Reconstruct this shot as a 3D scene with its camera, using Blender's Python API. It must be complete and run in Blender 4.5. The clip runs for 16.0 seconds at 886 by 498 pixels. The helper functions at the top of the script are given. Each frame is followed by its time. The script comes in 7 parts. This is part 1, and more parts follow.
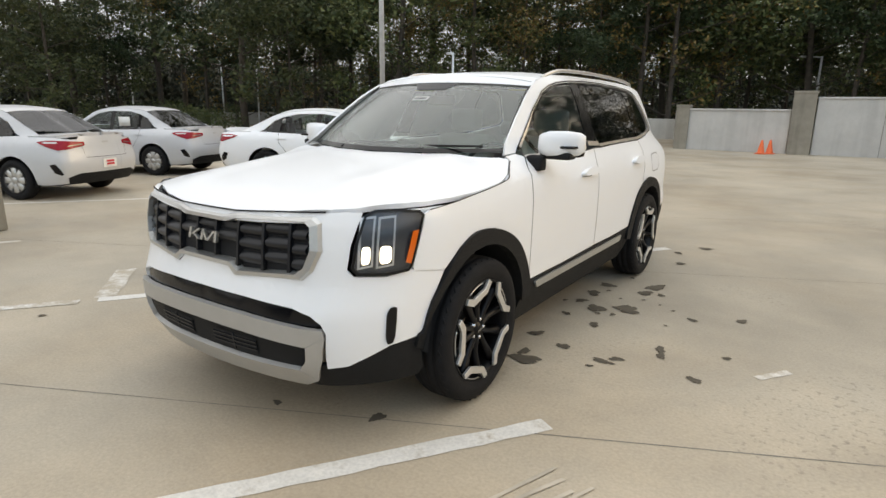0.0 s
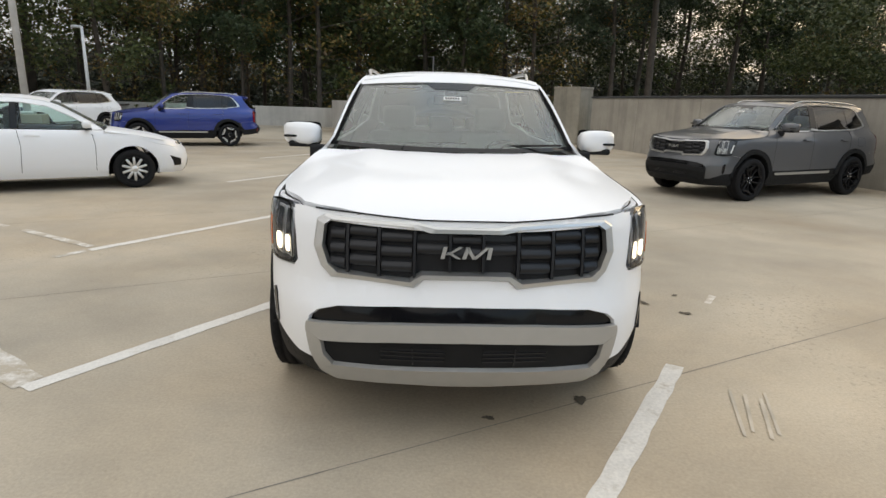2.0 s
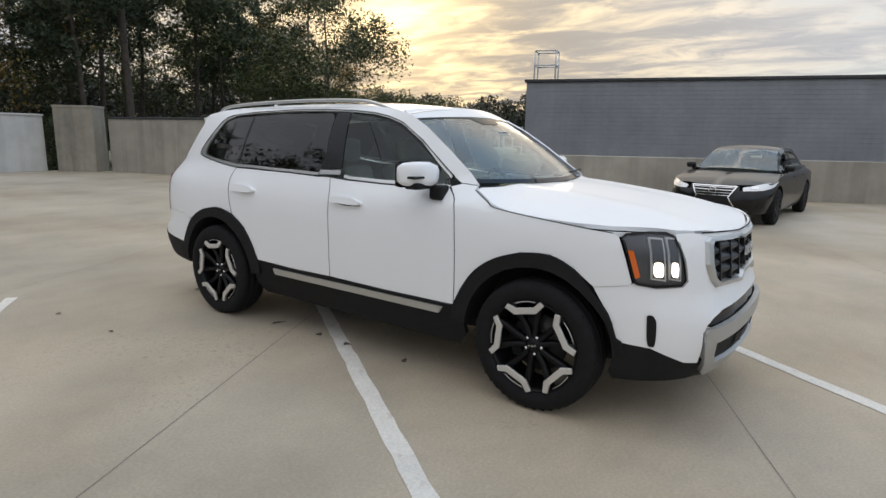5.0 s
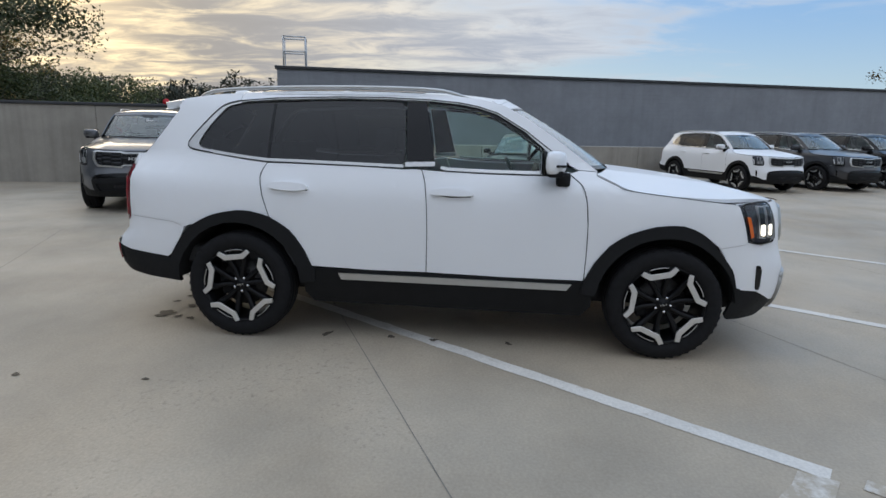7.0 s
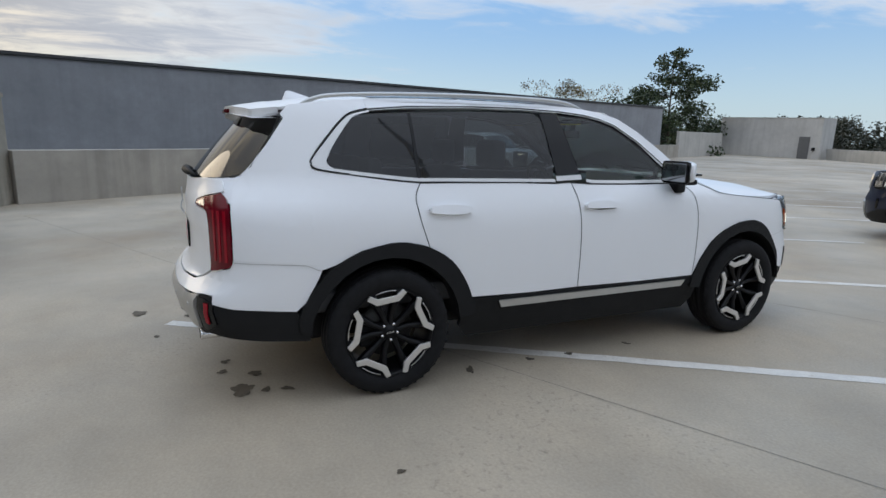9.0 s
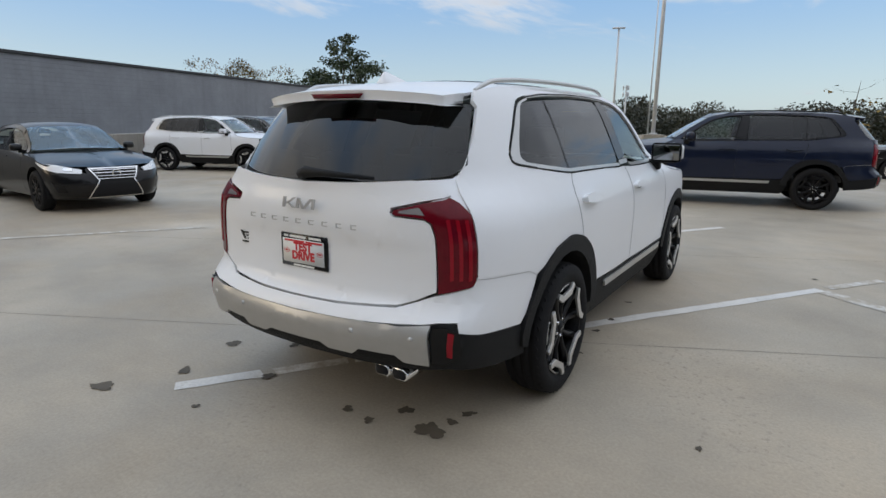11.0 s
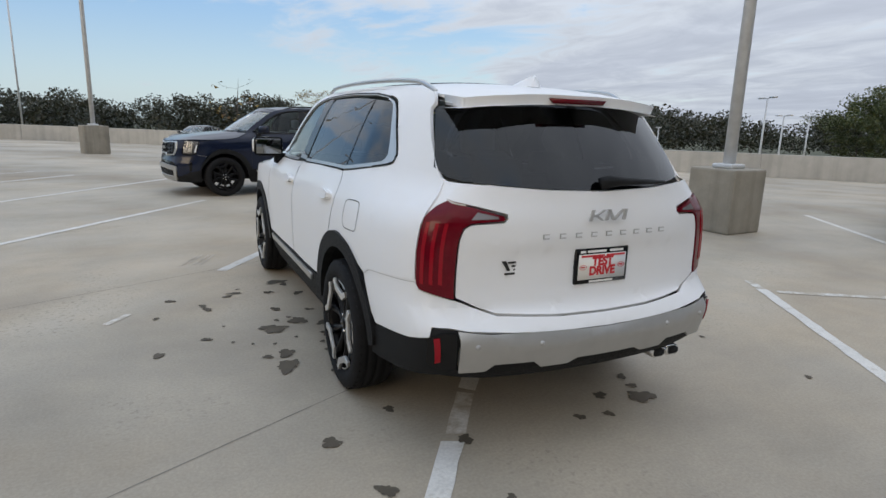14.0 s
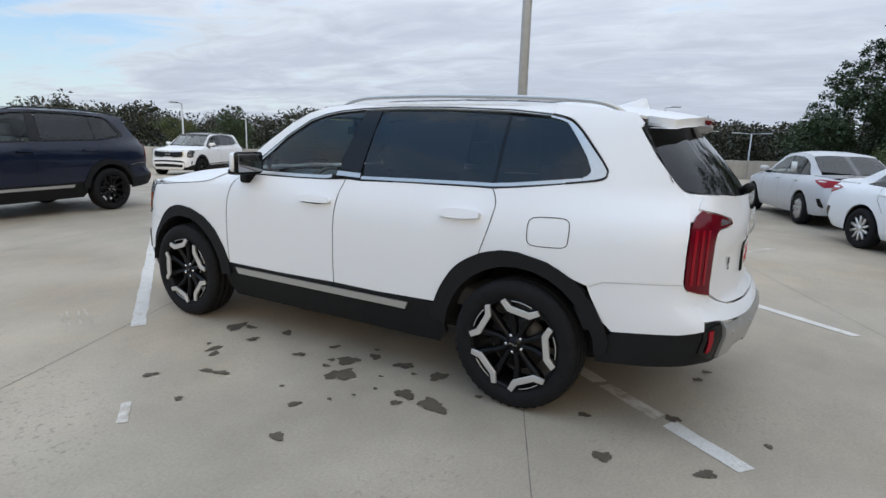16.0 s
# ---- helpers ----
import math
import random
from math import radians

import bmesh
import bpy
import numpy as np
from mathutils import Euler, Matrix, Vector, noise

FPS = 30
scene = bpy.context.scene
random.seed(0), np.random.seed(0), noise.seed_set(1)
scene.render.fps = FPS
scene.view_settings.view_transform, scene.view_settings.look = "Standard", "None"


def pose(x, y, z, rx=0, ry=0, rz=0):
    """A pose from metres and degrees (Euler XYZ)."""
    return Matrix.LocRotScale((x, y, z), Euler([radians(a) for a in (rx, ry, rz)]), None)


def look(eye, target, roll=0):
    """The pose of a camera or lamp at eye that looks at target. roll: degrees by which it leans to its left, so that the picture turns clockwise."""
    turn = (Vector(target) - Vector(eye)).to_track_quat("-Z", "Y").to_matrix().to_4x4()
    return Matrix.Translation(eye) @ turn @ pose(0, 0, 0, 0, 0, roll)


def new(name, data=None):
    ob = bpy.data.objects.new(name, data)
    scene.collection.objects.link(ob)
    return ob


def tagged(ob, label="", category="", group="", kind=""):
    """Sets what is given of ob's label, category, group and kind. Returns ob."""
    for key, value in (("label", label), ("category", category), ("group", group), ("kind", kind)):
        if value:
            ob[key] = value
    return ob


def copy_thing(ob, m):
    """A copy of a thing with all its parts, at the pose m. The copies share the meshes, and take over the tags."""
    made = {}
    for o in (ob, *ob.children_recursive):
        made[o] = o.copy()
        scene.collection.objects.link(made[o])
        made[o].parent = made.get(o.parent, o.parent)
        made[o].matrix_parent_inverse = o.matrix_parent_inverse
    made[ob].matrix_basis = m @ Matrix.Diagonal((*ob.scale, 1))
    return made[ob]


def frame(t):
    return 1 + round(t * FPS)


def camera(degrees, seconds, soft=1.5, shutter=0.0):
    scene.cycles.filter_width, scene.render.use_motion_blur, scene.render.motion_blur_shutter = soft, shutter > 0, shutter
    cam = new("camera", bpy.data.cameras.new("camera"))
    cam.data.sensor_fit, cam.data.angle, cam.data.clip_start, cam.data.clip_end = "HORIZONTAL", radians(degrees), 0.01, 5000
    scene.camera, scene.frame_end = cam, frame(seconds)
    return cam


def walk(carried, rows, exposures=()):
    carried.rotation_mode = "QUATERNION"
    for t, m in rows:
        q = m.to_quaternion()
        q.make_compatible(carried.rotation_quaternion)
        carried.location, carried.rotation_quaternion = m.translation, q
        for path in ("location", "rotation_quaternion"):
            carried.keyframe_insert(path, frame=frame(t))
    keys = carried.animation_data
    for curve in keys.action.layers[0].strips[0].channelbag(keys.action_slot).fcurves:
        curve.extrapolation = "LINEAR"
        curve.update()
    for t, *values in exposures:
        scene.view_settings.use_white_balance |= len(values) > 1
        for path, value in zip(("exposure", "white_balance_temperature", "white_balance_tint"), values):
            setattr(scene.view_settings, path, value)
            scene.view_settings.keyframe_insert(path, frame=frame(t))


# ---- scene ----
cam = camera(75.3, 16.0)
PATH = [
    (0, (2.363, -3.843, 1.478), (1.262, -2.243, 1.002), 0.7),
    (0.5, (1.803, -4.142, 1.491), (0.938, -2.403, 1.013), 0.9),
    (1, (1.176, -4.431, 1.505), (0.611, -2.577, 1.01), 1.1),
    (1.5, (0.495, -4.577, 1.502), (0.257, -2.654, 1.004), 1.5),
    (2, (-0.2, -4.663, 1.507), (-0.118, -2.726, 1.016), 1.8),
    (2.5, (-0.889, -4.567, 1.512), (-0.491, -2.67, 1.021), 2.0),
    (3, (-1.567, -4.38, 1.526), (-0.868, -2.567, 1.053), 1.8),
    (3.5, (-2.131, -4.014, 1.49), (-1.154, -2.325, 1.051), 1.4),
    (4, (-2.717, -3.664, 1.495), (-1.505, -2.13, 1.07), 1.1),
    (4.5, (-3.221, -3.224, 1.499), (-1.795, -1.883, 1.089), 1.1),
    (5, (-3.727, -2.767, 1.508), (-2.117, -1.645, 1.123), 1.1),
    (5.2, (-3.882, -2.583, 1.5), (-2.224, -1.54, 1.098), 0.7),
    (7.3, (-4.735, 0.11, 1.47), (-2.769, 0.137, 1.102), 1.4),
    (7.5, (-4.703, 0.424, 1.484), (-2.735, 0.343, 1.14), 1.4),
    (8, (-4.606, 1.176, 1.489), (-2.665, 0.841, 1.139), 1.4),
    (8.5, (-4.333, 1.853, 1.496), (-2.455, 1.272, 1.129), 1.3),
    (9, (-3.972, 2.511, 1.506), (-2.19, 1.691, 1.118), 1.0),
    (9.2, (-3.816, 2.748, 1.52), (-2.08, 1.836, 1.128), 0.8),
    (11.3, (-1.685, 4.576, 1.505), (-0.798, 2.836, 1.073), 0.7),
    (11.5, (-1.436, 4.66, 1.472), (-0.667, 2.865, 1.041), 0.8),
    (12, (-0.791, 4.865, 1.478), (-0.344, 2.965, 1.041), 0.8),
    (12.5, (-0.149, 4.942, 1.476), (-0.046, 2.992, 1.047), 1.0),
    (13, (0.52, 4.918, 1.478), (0.285, 2.977, 1.058), 1.3),
    (13.5, (1.175, 4.789, 1.496), (0.622, 2.913, 1.079), 1.5),
    (14, (1.808, 4.508, 1.51), (0.956, 2.75, 1.085), 1.7),
    (14.5, (2.383, 4.187, 1.507), (1.286, 2.564, 1.103), 1.6),
    (15, (2.92, 3.746, 1.516), (1.59, 2.309, 1.109), 1.7),
    (15.5, (3.416, 3.249, 1.519), (1.889, 2.017, 1.131), 1.7),
    (16, (3.788, 2.673, 1.509), (2.105, 1.663, 1.124), 1.8),
]
walk(cam, [(t, look(eye, target, roll)) for t, eye, target, roll in PATH], [(0, 1.17, 8700, 11), (3.5, 0.94, 8550, 12), (5.2, 0.8, 7550, 11), (7.5, 0.6, 6700, 10), (9, 0.72, 6850, 10), (11.5, 0.72, 7200, 11), (13, 0.68, 7150, 11), (16, 0.86, 6950, 10)])

# ---- mesh helpers ----


def finish(name, bm, mat, parent=None, label="", smooth=True):
    """One mesh object out of a bmesh, under a parent if given."""
    bm.normal_update()
    me = bpy.data.meshes.new(name)
    for f in bm.faces:
        f.smooth = smooth
    bm.to_mesh(me)
    bm.free()
    for m in mat if isinstance(mat, (list, tuple)) else (mat,):
        me.materials.append(m)
    ob = new(name, me)
    if parent is not None:
        ob.parent = parent
    if label:
        tagged(ob, label)
    return ob


def part(name, bm, mat, parent, label="", smooth=True):
    return finish(name, bm, mat, parent, label, smooth)


def thing(name, label, category, m=None, group="", kind=""):
    ob = tagged(new(name), label, category, group, kind)
    if m is not None:
        ob.matrix_basis = m
    return ob


def bm_box(x0, x1, y0, y1, z0, z1, bevel=0.0, bm=None, m=None, segments=2):
    own = bmesh.new()
    bmesh.ops.create_cube(own, size=1.0)
    for v in own.verts:
        v.co = Vector(((x0 + x1) / 2 + v.co.x * (x1 - x0), (y0 + y1) / 2 + v.co.y * (y1 - y0), (z0 + z1) / 2 + v.co.z * (z1 - z0)))
    if bevel > 0:
        bmesh.ops.bevel(own, geom=own.edges[:], offset=bevel, segments=segments, affect="EDGES", profile=0.6)
    if m is not None:
        bmesh.ops.transform(own, matrix=m, verts=own.verts)
    return join(bm, own)


def join(bm, own):
    if bm is None:
        return own
    me = bpy.data.meshes.new("tmp")
    own.to_mesh(me)
    own.free()
    bm.from_mesh(me)
    bpy.data.meshes.remove(me)
    return bm


def bm_revolve(profile, n=32, axis="x", bm=None, m=None, closed=False):
    """Turns (radius, along) pairs about an axis."""
    own = bmesh.new()
    rings = []
    for i in range(n):
        a = 2 * math.pi * i / n
        ring = []
        for r, h in profile:
            c, s = r * math.cos(a), r * math.sin(a)
            ring.append(own.verts.new({"x": (h, c, s), "y": (c, h, s), "z": (c, s, h)}[axis]))
        rings.append(ring)
    k = len(profile)
    for i in range(n):
        a, b = rings[i], rings[(i + 1) % n]
        for j in range(k if closed else k - 1):
            own.faces.new((a[j], b[j], b[(j + 1) % k], a[(j + 1) % k]))
    bmesh.ops.remove_doubles(own, verts=own.verts, dist=1e-5)
    bmesh.ops.recalc_face_normals(own, faces=own.faces)
    if m is not None:
        bmesh.ops.transform(own, matrix=m, verts=own.verts)
    return join(bm, own)


def bm_tube(points, radius, n=8, bm=None, radii=None, caps=True):
    """A round bar along points."""
    own = bmesh.new()
    pts = [Vector(p) for p in points]
    rings = []
    for i, p in enumerate(pts):
        d = (pts[min(i + 1, len(pts) - 1)] - pts[max(i - 1, 0)]).normalized()
        a = d.cross(Vector((0, 0, 1)) if abs(d.z) < 0.95 else Vector((0, 1, 0))).normalized()
        b = d.cross(a)
        r = radii[i] if radii else radius
        rings.append([own.verts.new(p + r * (math.cos(2 * math.pi * k / n) * a + math.sin(2 * math.pi * k / n) * b)) for k in range(n)])
    for a, b in zip(rings, rings[1:]):
        for k in range(n):
            own.faces.new((a[k], a[(k + 1) % n], b[(k + 1) % n], b[k]))
    if caps:
        own.faces.new(rings[0][::-1])
        own.faces.new(rings[-1])
    bmesh.ops.recalc_face_normals(own, faces=own.faces)
    return join(bm, own)


def bm_prism(poly, depth, m=None, bm=None, bevel=0.0):
    """A flat polygon (x, z) given depth along y, from y = 0 to -depth."""
    own = bmesh.new()
    a = [own.verts.new((x, 0, z)) for x, z in poly]
    b = [own.verts.new((x, -depth, z)) for x, z in poly]
    own.faces.new(a)
    own.faces.new(b[::-1])
    for i in range(len(poly)):
        j = (i + 1) % len(poly)
        own.faces.new((a[j], a[i], b[i], b[j]))
    bmesh.ops.recalc_face_normals(own, faces=own.faces)
    if bevel:
        bmesh.ops.bevel(own, geom=own.edges[:], offset=bevel, segments=1, affect="EDGES")
    if m is not None:
        bmesh.ops.transform(own, matrix=m, verts=own.verts)
    return join(bm, own)


def shell(poly, fmap, ref, cell=0.08, rim=0.012, lift=0.0, bm=None):
    """A skin panel: a polygon (u, v) cut into cells, laid on the surface fmap(u, v), with an inward rim along its edge."""
    own = bmesh.new()
    own.faces.new([own.verts.new((u, v, 0)) for u, v in poly])
    own.normal_update()
    turns = [(b[0] - a[0]) * (c[1] - b[1]) - (b[1] - a[1]) * (c[0] - b[0]) for a, b, c in zip(poly, poly[1:] + poly[:1], poly[2:] + poly[:2])]
    if min(turns) < -1e-7 and max(turns) > 1e-7:
        bmesh.ops.triangulate(own, faces=own.faces)
    for axis in (0, 1):
        lo, hi = min(p[axis] for p in poly), max(p[axis] for p in poly)
        count = max(1, int((hi - lo) / cell))
        for k in range(1, count):
            at, no = [0, 0, 0], [0, 0, 0]
            at[axis], no[axis] = lo + (hi - lo) * k / count, 1
            bmesh.ops.bisect_plane(own, geom=own.verts[:] + own.edges[:] + own.faces[:], plane_co=at, plane_no=no)
    bmesh.ops.triangulate(own, faces=[f for f in own.faces if len(f.verts) > 4])
    for v in own.verts:
        v.co = Vector(fmap(v.co.x, v.co.y))
    own.normal_update()
    mid = sum((v.co for v in own.verts), Vector()) / len(own.verts)
    out = Vector(ref(mid)) if callable(ref) else mid - Vector(ref)
    if sum((f.normal * f.calc_area() for f in own.faces), Vector()).dot(out) < 0:
        bmesh.ops.reverse_faces(own, faces=own.faces)
        own.normal_update()
    normals = {v: v.normal.copy() for v in own.verts}
    if lift:
        for v in own.verts:
            v.co += normals[v] * lift
    if rim:
        edges = [e for e in own.edges if e.is_boundary]
        inner = {v: own.verts.new(v.co - normals[v] * rim) for v in {v for e in edges for v in e.verts}}
        for e in edges:
            loop = e.link_loops[0]
            a, b = loop.vert, loop.link_loop_next.vert
            f = own.faces.new((b, a, inner[a], inner[b]))
            e.smooth = False
    return join(bm, own)


def inset(poly, d):
    """The polygon drawn in by d on every side."""
    area = sum(a[0] * b[1] - b[0] * a[1] for a, b in zip(poly, poly[1:] + poly[:1]))
    s, out, n = (1 if area > 0 else -1), [], len(poly)
    for i in range(n):
        p, q, r = Vector(poly[i - 1]), Vector(poly[i]), Vector(poly[(i + 1) % n])
        e, f = (q - p).normalized(), (r - q).normalized()
        ne, nf = Vector((-e.y, e.x)) * s, Vector((-f.y, f.x)) * s
        k = 1 + ne.dot(nf)
        out.append(tuple(q + (ne + nf) * (d / max(k, 0.35))))
    return out


def ribbon(points, width, fmap, ref, lift=0.002, cell=0.05, bm=None, rim=0.003):
    """A narrow strip along points (u, v) on a surface."""
    pts = [Vector(p) for p in points]
    left, right = [], []
    for i, p in enumerate(pts):
        d = (pts[min(i + 1, len(pts) - 1)] - pts[max(i - 1, 0)]).normalized()
        nrm = Vector((-d.y, d.x)) * width / 2
        left.append(tuple(p + nrm))
        right.append(tuple(p - nrm))
    return shell(left + right[::-1], fmap, ref, cell, rim, lift, bm)


def band(poly, width, fmap, ref, lift=0.002, bm=None):
    """A closed strip just inside a polygon (u, v) on a surface."""
    own = bmesh.new()
    fine = []
    for (u0, v0), (u1, v1) in zip(poly, poly[1:] + poly[:1]):
        k = max(1, int(math.hypot(u1 - u0, v1 - v0) / 0.05))
        fine += [(u0 + (u1 - u0) * i / k, v0 + (v1 - v0) * i / k) for i in range(k)]
    rows = [[own.verts.new(fmap(u, v)) for u, v in p] for p in (fine, inset(fine, width))]
    n = len(fine)
    for i in range(n):
        own.faces.new((rows[0][i], rows[0][(i + 1) % n], rows[1][(i + 1) % n], rows[1][i]))
    own.normal_update()
    mid = sum((v.co for v in own.verts), Vector()) / len(own.verts)
    if sum((f.normal * f.calc_area() for f in own.faces), Vector()).dot(Vector(ref(mid))) < 0:
        bmesh.ops.reverse_faces(own, faces=own.faces)
        own.normal_update()
    for v, d in [(v, v.normal * lift) for v in own.verts]:
        v.co += d
    return join(bm, own)


def curve_at(points):
    xs, ys = zip(*points)
    return lambda v: float(np.interp(v, xs, ys))


def curve_smooth(points):
    """A rounded curve through points, for skins that mirror the sky."""
    return curve_at(sorted(smooth_line(points, 8)))


def smooth_line(points, per=6):
    """A Catmull-Rom line through points."""
    out, n = [], len(points)
    for i in range(n - 1):
        p = [np.array(points[min(max(i + k, 0), n - 1)], float) for k in (-1, 0, 1, 2)]
        for j in range(per):
            t = j / per
            out.append(tuple(0.5 * (2 * p[1] + (p[2] - p[0]) * t + (2 * p[0] - 5 * p[1] + 4 * p[2] - p[3]) * t * t + (3 * p[1] - p[0] - 3 * p[2] + p[3]) * t**3)))
    return out + [tuple(points[-1])]

# ---- world, sun ----
SUN_AZ, SUN_EL = radians(39), radians(10)
SUN_DIR = Vector((math.cos(SUN_AZ) * math.cos(SUN_EL), math.sin(SUN_AZ) * math.cos(SUN_EL), math.sin(SUN_EL)))
w = bpy.data.worlds.new("world")
scene.world = w
w.use_nodes = True


def build_sky():
    n, l = w.node_tree.nodes, w.node_tree.links
    bg = n["Background"]
    sky = n.new("ShaderNodeTexSky")
    sky.sky_type, sky.sun_disc, sky.sun_elevation, sky.sun_rotation = "NISHITA", False, SUN_EL, radians(90) - SUN_AZ
    sky.air_density, sky.dust_density, sky.ozone_density = 1.0, 0.6, 1.6
    tc = n.new("ShaderNodeTexCoord")

    def math_node(op, a, b=None, clamp=False):
        m = n.new("ShaderNodeMath")
        m.operation, m.use_clamp = op, clamp
        for k, v in enumerate((a, b)):
            if v is None:
                continue
            if isinstance(v, (int, float)):
                m.inputs[k].default_value = v
            else:
                l.new(v, m.inputs[k])
        return m.outputs[0]

    def dot(vec):
        d = n.new("ShaderNodeVectorMath")
        d.operation = "DOT_PRODUCT"
        l.new(tc.outputs["Generated"], d.inputs[0])
        d.inputs[1].default_value = vec
        return d.outputs["Value"]

    def mix(fac, a, b):
        m = n.new("ShaderNodeMix")
        m.data_type = "RGBA"
        l.new(fac, m.inputs[0])
        for k, v in ((6, a), (7, b)):
            if isinstance(v, tuple):
                m.inputs[k].default_value = (*v, 1)
            else:
                l.new(v, m.inputs[k])
        return m.outputs[2]

    def scaled(color, k):
        m = n.new("ShaderNodeVectorMath")
        m.operation = "SCALE"
        l.new(color, m.inputs[0])
        if isinstance(k, float):
            m.inputs["Scale"].default_value = k
        else:
            l.new(k, m.inputs["Scale"])
        return m.outputs["Vector"]

    sep = n.new("ShaderNodeSeparateXYZ")
    l.new(tc.outputs["Generated"], sep.inputs[0])
    z = math_node("MAXIMUM", sep.outputs["Z"], 0.0)

    def span(value, a, b, lo, hi, smooth=True):
        r = n.new("ShaderNodeMapRange")
        r.interpolation_type = "SMOOTHSTEP" if smooth else "LINEAR"
        for k, v in zip(("From Min", "From Max", "To Min", "To Max"), (a, b, lo, hi)):
            r.inputs[k].default_value = v
        l.new(value, r.inputs["Value"])
        return r.outputs[0]

    # clouds lie on a flat sheet, so they draw together towards the skyline
    up = math_node("ADD", z, 0.09)
    flat = n.new("ShaderNodeCombineXYZ")
    l.new(math_node("DIVIDE", sep.outputs["X"], up), flat.inputs[0])
    l.new(math_node("DIVIDE", sep.outputs["Y"], up), flat.inputs[1])
    turn = n.new("ShaderNodeMapping")
    turn.inputs["Rotation"].default_value = (0, 0, radians(28))
    turn.inputs["Scale"].default_value = (0.75, 0.45, 1)
    l.new(flat.outputs[0], turn.inputs["Vector"])
    big, fine = n.new("ShaderNodeTexNoise"), n.new("ShaderNodeTexNoise")
    for t, scale, detail, rough in ((big, 0.85, 5, 0.55), (fine, 3.4, 9, 0.62)):
        t.inputs["Scale"].default_value, t.inputs["Detail"].default_value, t.inputs["Roughness"].default_value = scale, detail, rough
        t.inputs["Distortion"].default_value = 0.7
        l.new(turn.outputs[0], t.inputs["Vector"])
    height = math_node("ADD", math_node("MULTIPLY", big.outputs["Fac"], 0.7), math_node("MULTIPLY", fine.outputs["Fac"], 0.3))
    sunward = math_node("MAXIMUM", dot(tuple(SUN_DIR)), 0.0)
    # a clear wedge low in the south, closed cloud over the west, broken cloud round the sun
    wedge = math_node("MULTIPLY", span(dot((0.42, -0.9, 0.0)), 0.45, 0.9, 0.0, 1.0), span(z, 0.07, 0.22, 1.0, 0.0))
    cover = math_node("ADD", math_node("MULTIPLY", dot((-0.9, 0.1, 0.3)), 0.12), math_node("MULTIPLY", math_node("POWER", sunward, 3.0), 0.12))
    cover = math_node("ADD", cover, span(dot((0.95, 0.05, 0.3)), 0.72, 0.98, 0.0, 0.07))
    cover = math_node("SUBTRACT", math_node("ADD", cover, 0.05), math_node("MULTIPLY", wedge, 0.2))
    mass = math_node("ADD", height, cover)
    veil = span(mass, 0.43, 0.58, 0.0, 1.0)
    thick = span(mass, 0.46, 0.72, 0.0, 1.0)
    near = math_node("POWER", sunward, 6.0)
    core = math_node("POWER", sunward, 160.0)
    ribs = span(math_node("ADD", math_node("MULTIPLY", mass, 0.55), math_node("MULTIPLY", fine.outputs["Fac"], 0.45)), 0.46, 0.62, 0.0, 1.0)
    cloud = mix(near, mix(thick, (0.55, 0.63, 0.745), (0.43, 0.5, 0.63)), mix(ribs, (0.9, 0.76, 0.52), (0.4, 0.375, 0.345)))
    cloud = scaled(cloud, span(fine.outputs["Fac"], 0.35, 0.66, 1.05, 0.94, False))
    lit = n.new("ShaderNodeVectorMath")
    lit.operation = "ADD"
    l.new(cloud, lit.inputs[0])
    glow = n.new("ShaderNodeVectorMath")
    glow.operation = "SCALE"
    glow.inputs[0].default_value = (1.3, 0.95, 0.45)
    l.new(math_node("MULTIPLY", core, span(thick, 0.0, 1.0, 1.0, 0.35)), glow.inputs["Scale"])
    l.new(glow.outputs["Vector"], lit.inputs[1])
    # clear air: the sky's own gradient, thinned by pale blue haze near the skyline
    haze = mix(span(z, 0.0, 0.22, 0.0, 1.0), (0.5, 0.68, 0.84), (0.22, 0.43, 0.78))
    haze = mix(math_node("MULTIPLY", near, 0.85), haze, (0.95, 0.72, 0.36))
    air_mix = n.new("ShaderNodeValue")
    air_mix.outputs[0].default_value = 0.78
    air = mix(air_mix.outputs[0], scaled(sky.outputs[0], SKY_GAIN), haze)
    # an overcast dome: brighter overhead than along the skyline
    dome = math_node("ADD", math_node("MULTIPLY", math_node("POWER", math_node("MAXIMUM", sep.outputs["Z"], 0.0), 1.2), 0.72), 0.64)
    l.new(scaled(mix(veil, air, lit.outputs["Vector"]), dome), bg.inputs["Color"])
    bg.inputs["Strength"].default_value = 1.0


SKY_GAIN = 0.14
build_sky()
sun = tagged(new("sun", bpy.data.lights.new("sun", "SUN")), "low evening sun behind thin cloud", "sun")
sun.data.energy, sun.data.angle, sun.data.color = 0.5, radians(35), (1.0, 0.88, 0.72)
sun.matrix_basis = look(SUN_DIR * 50, (0, 0, 0))

# ---- materials ----


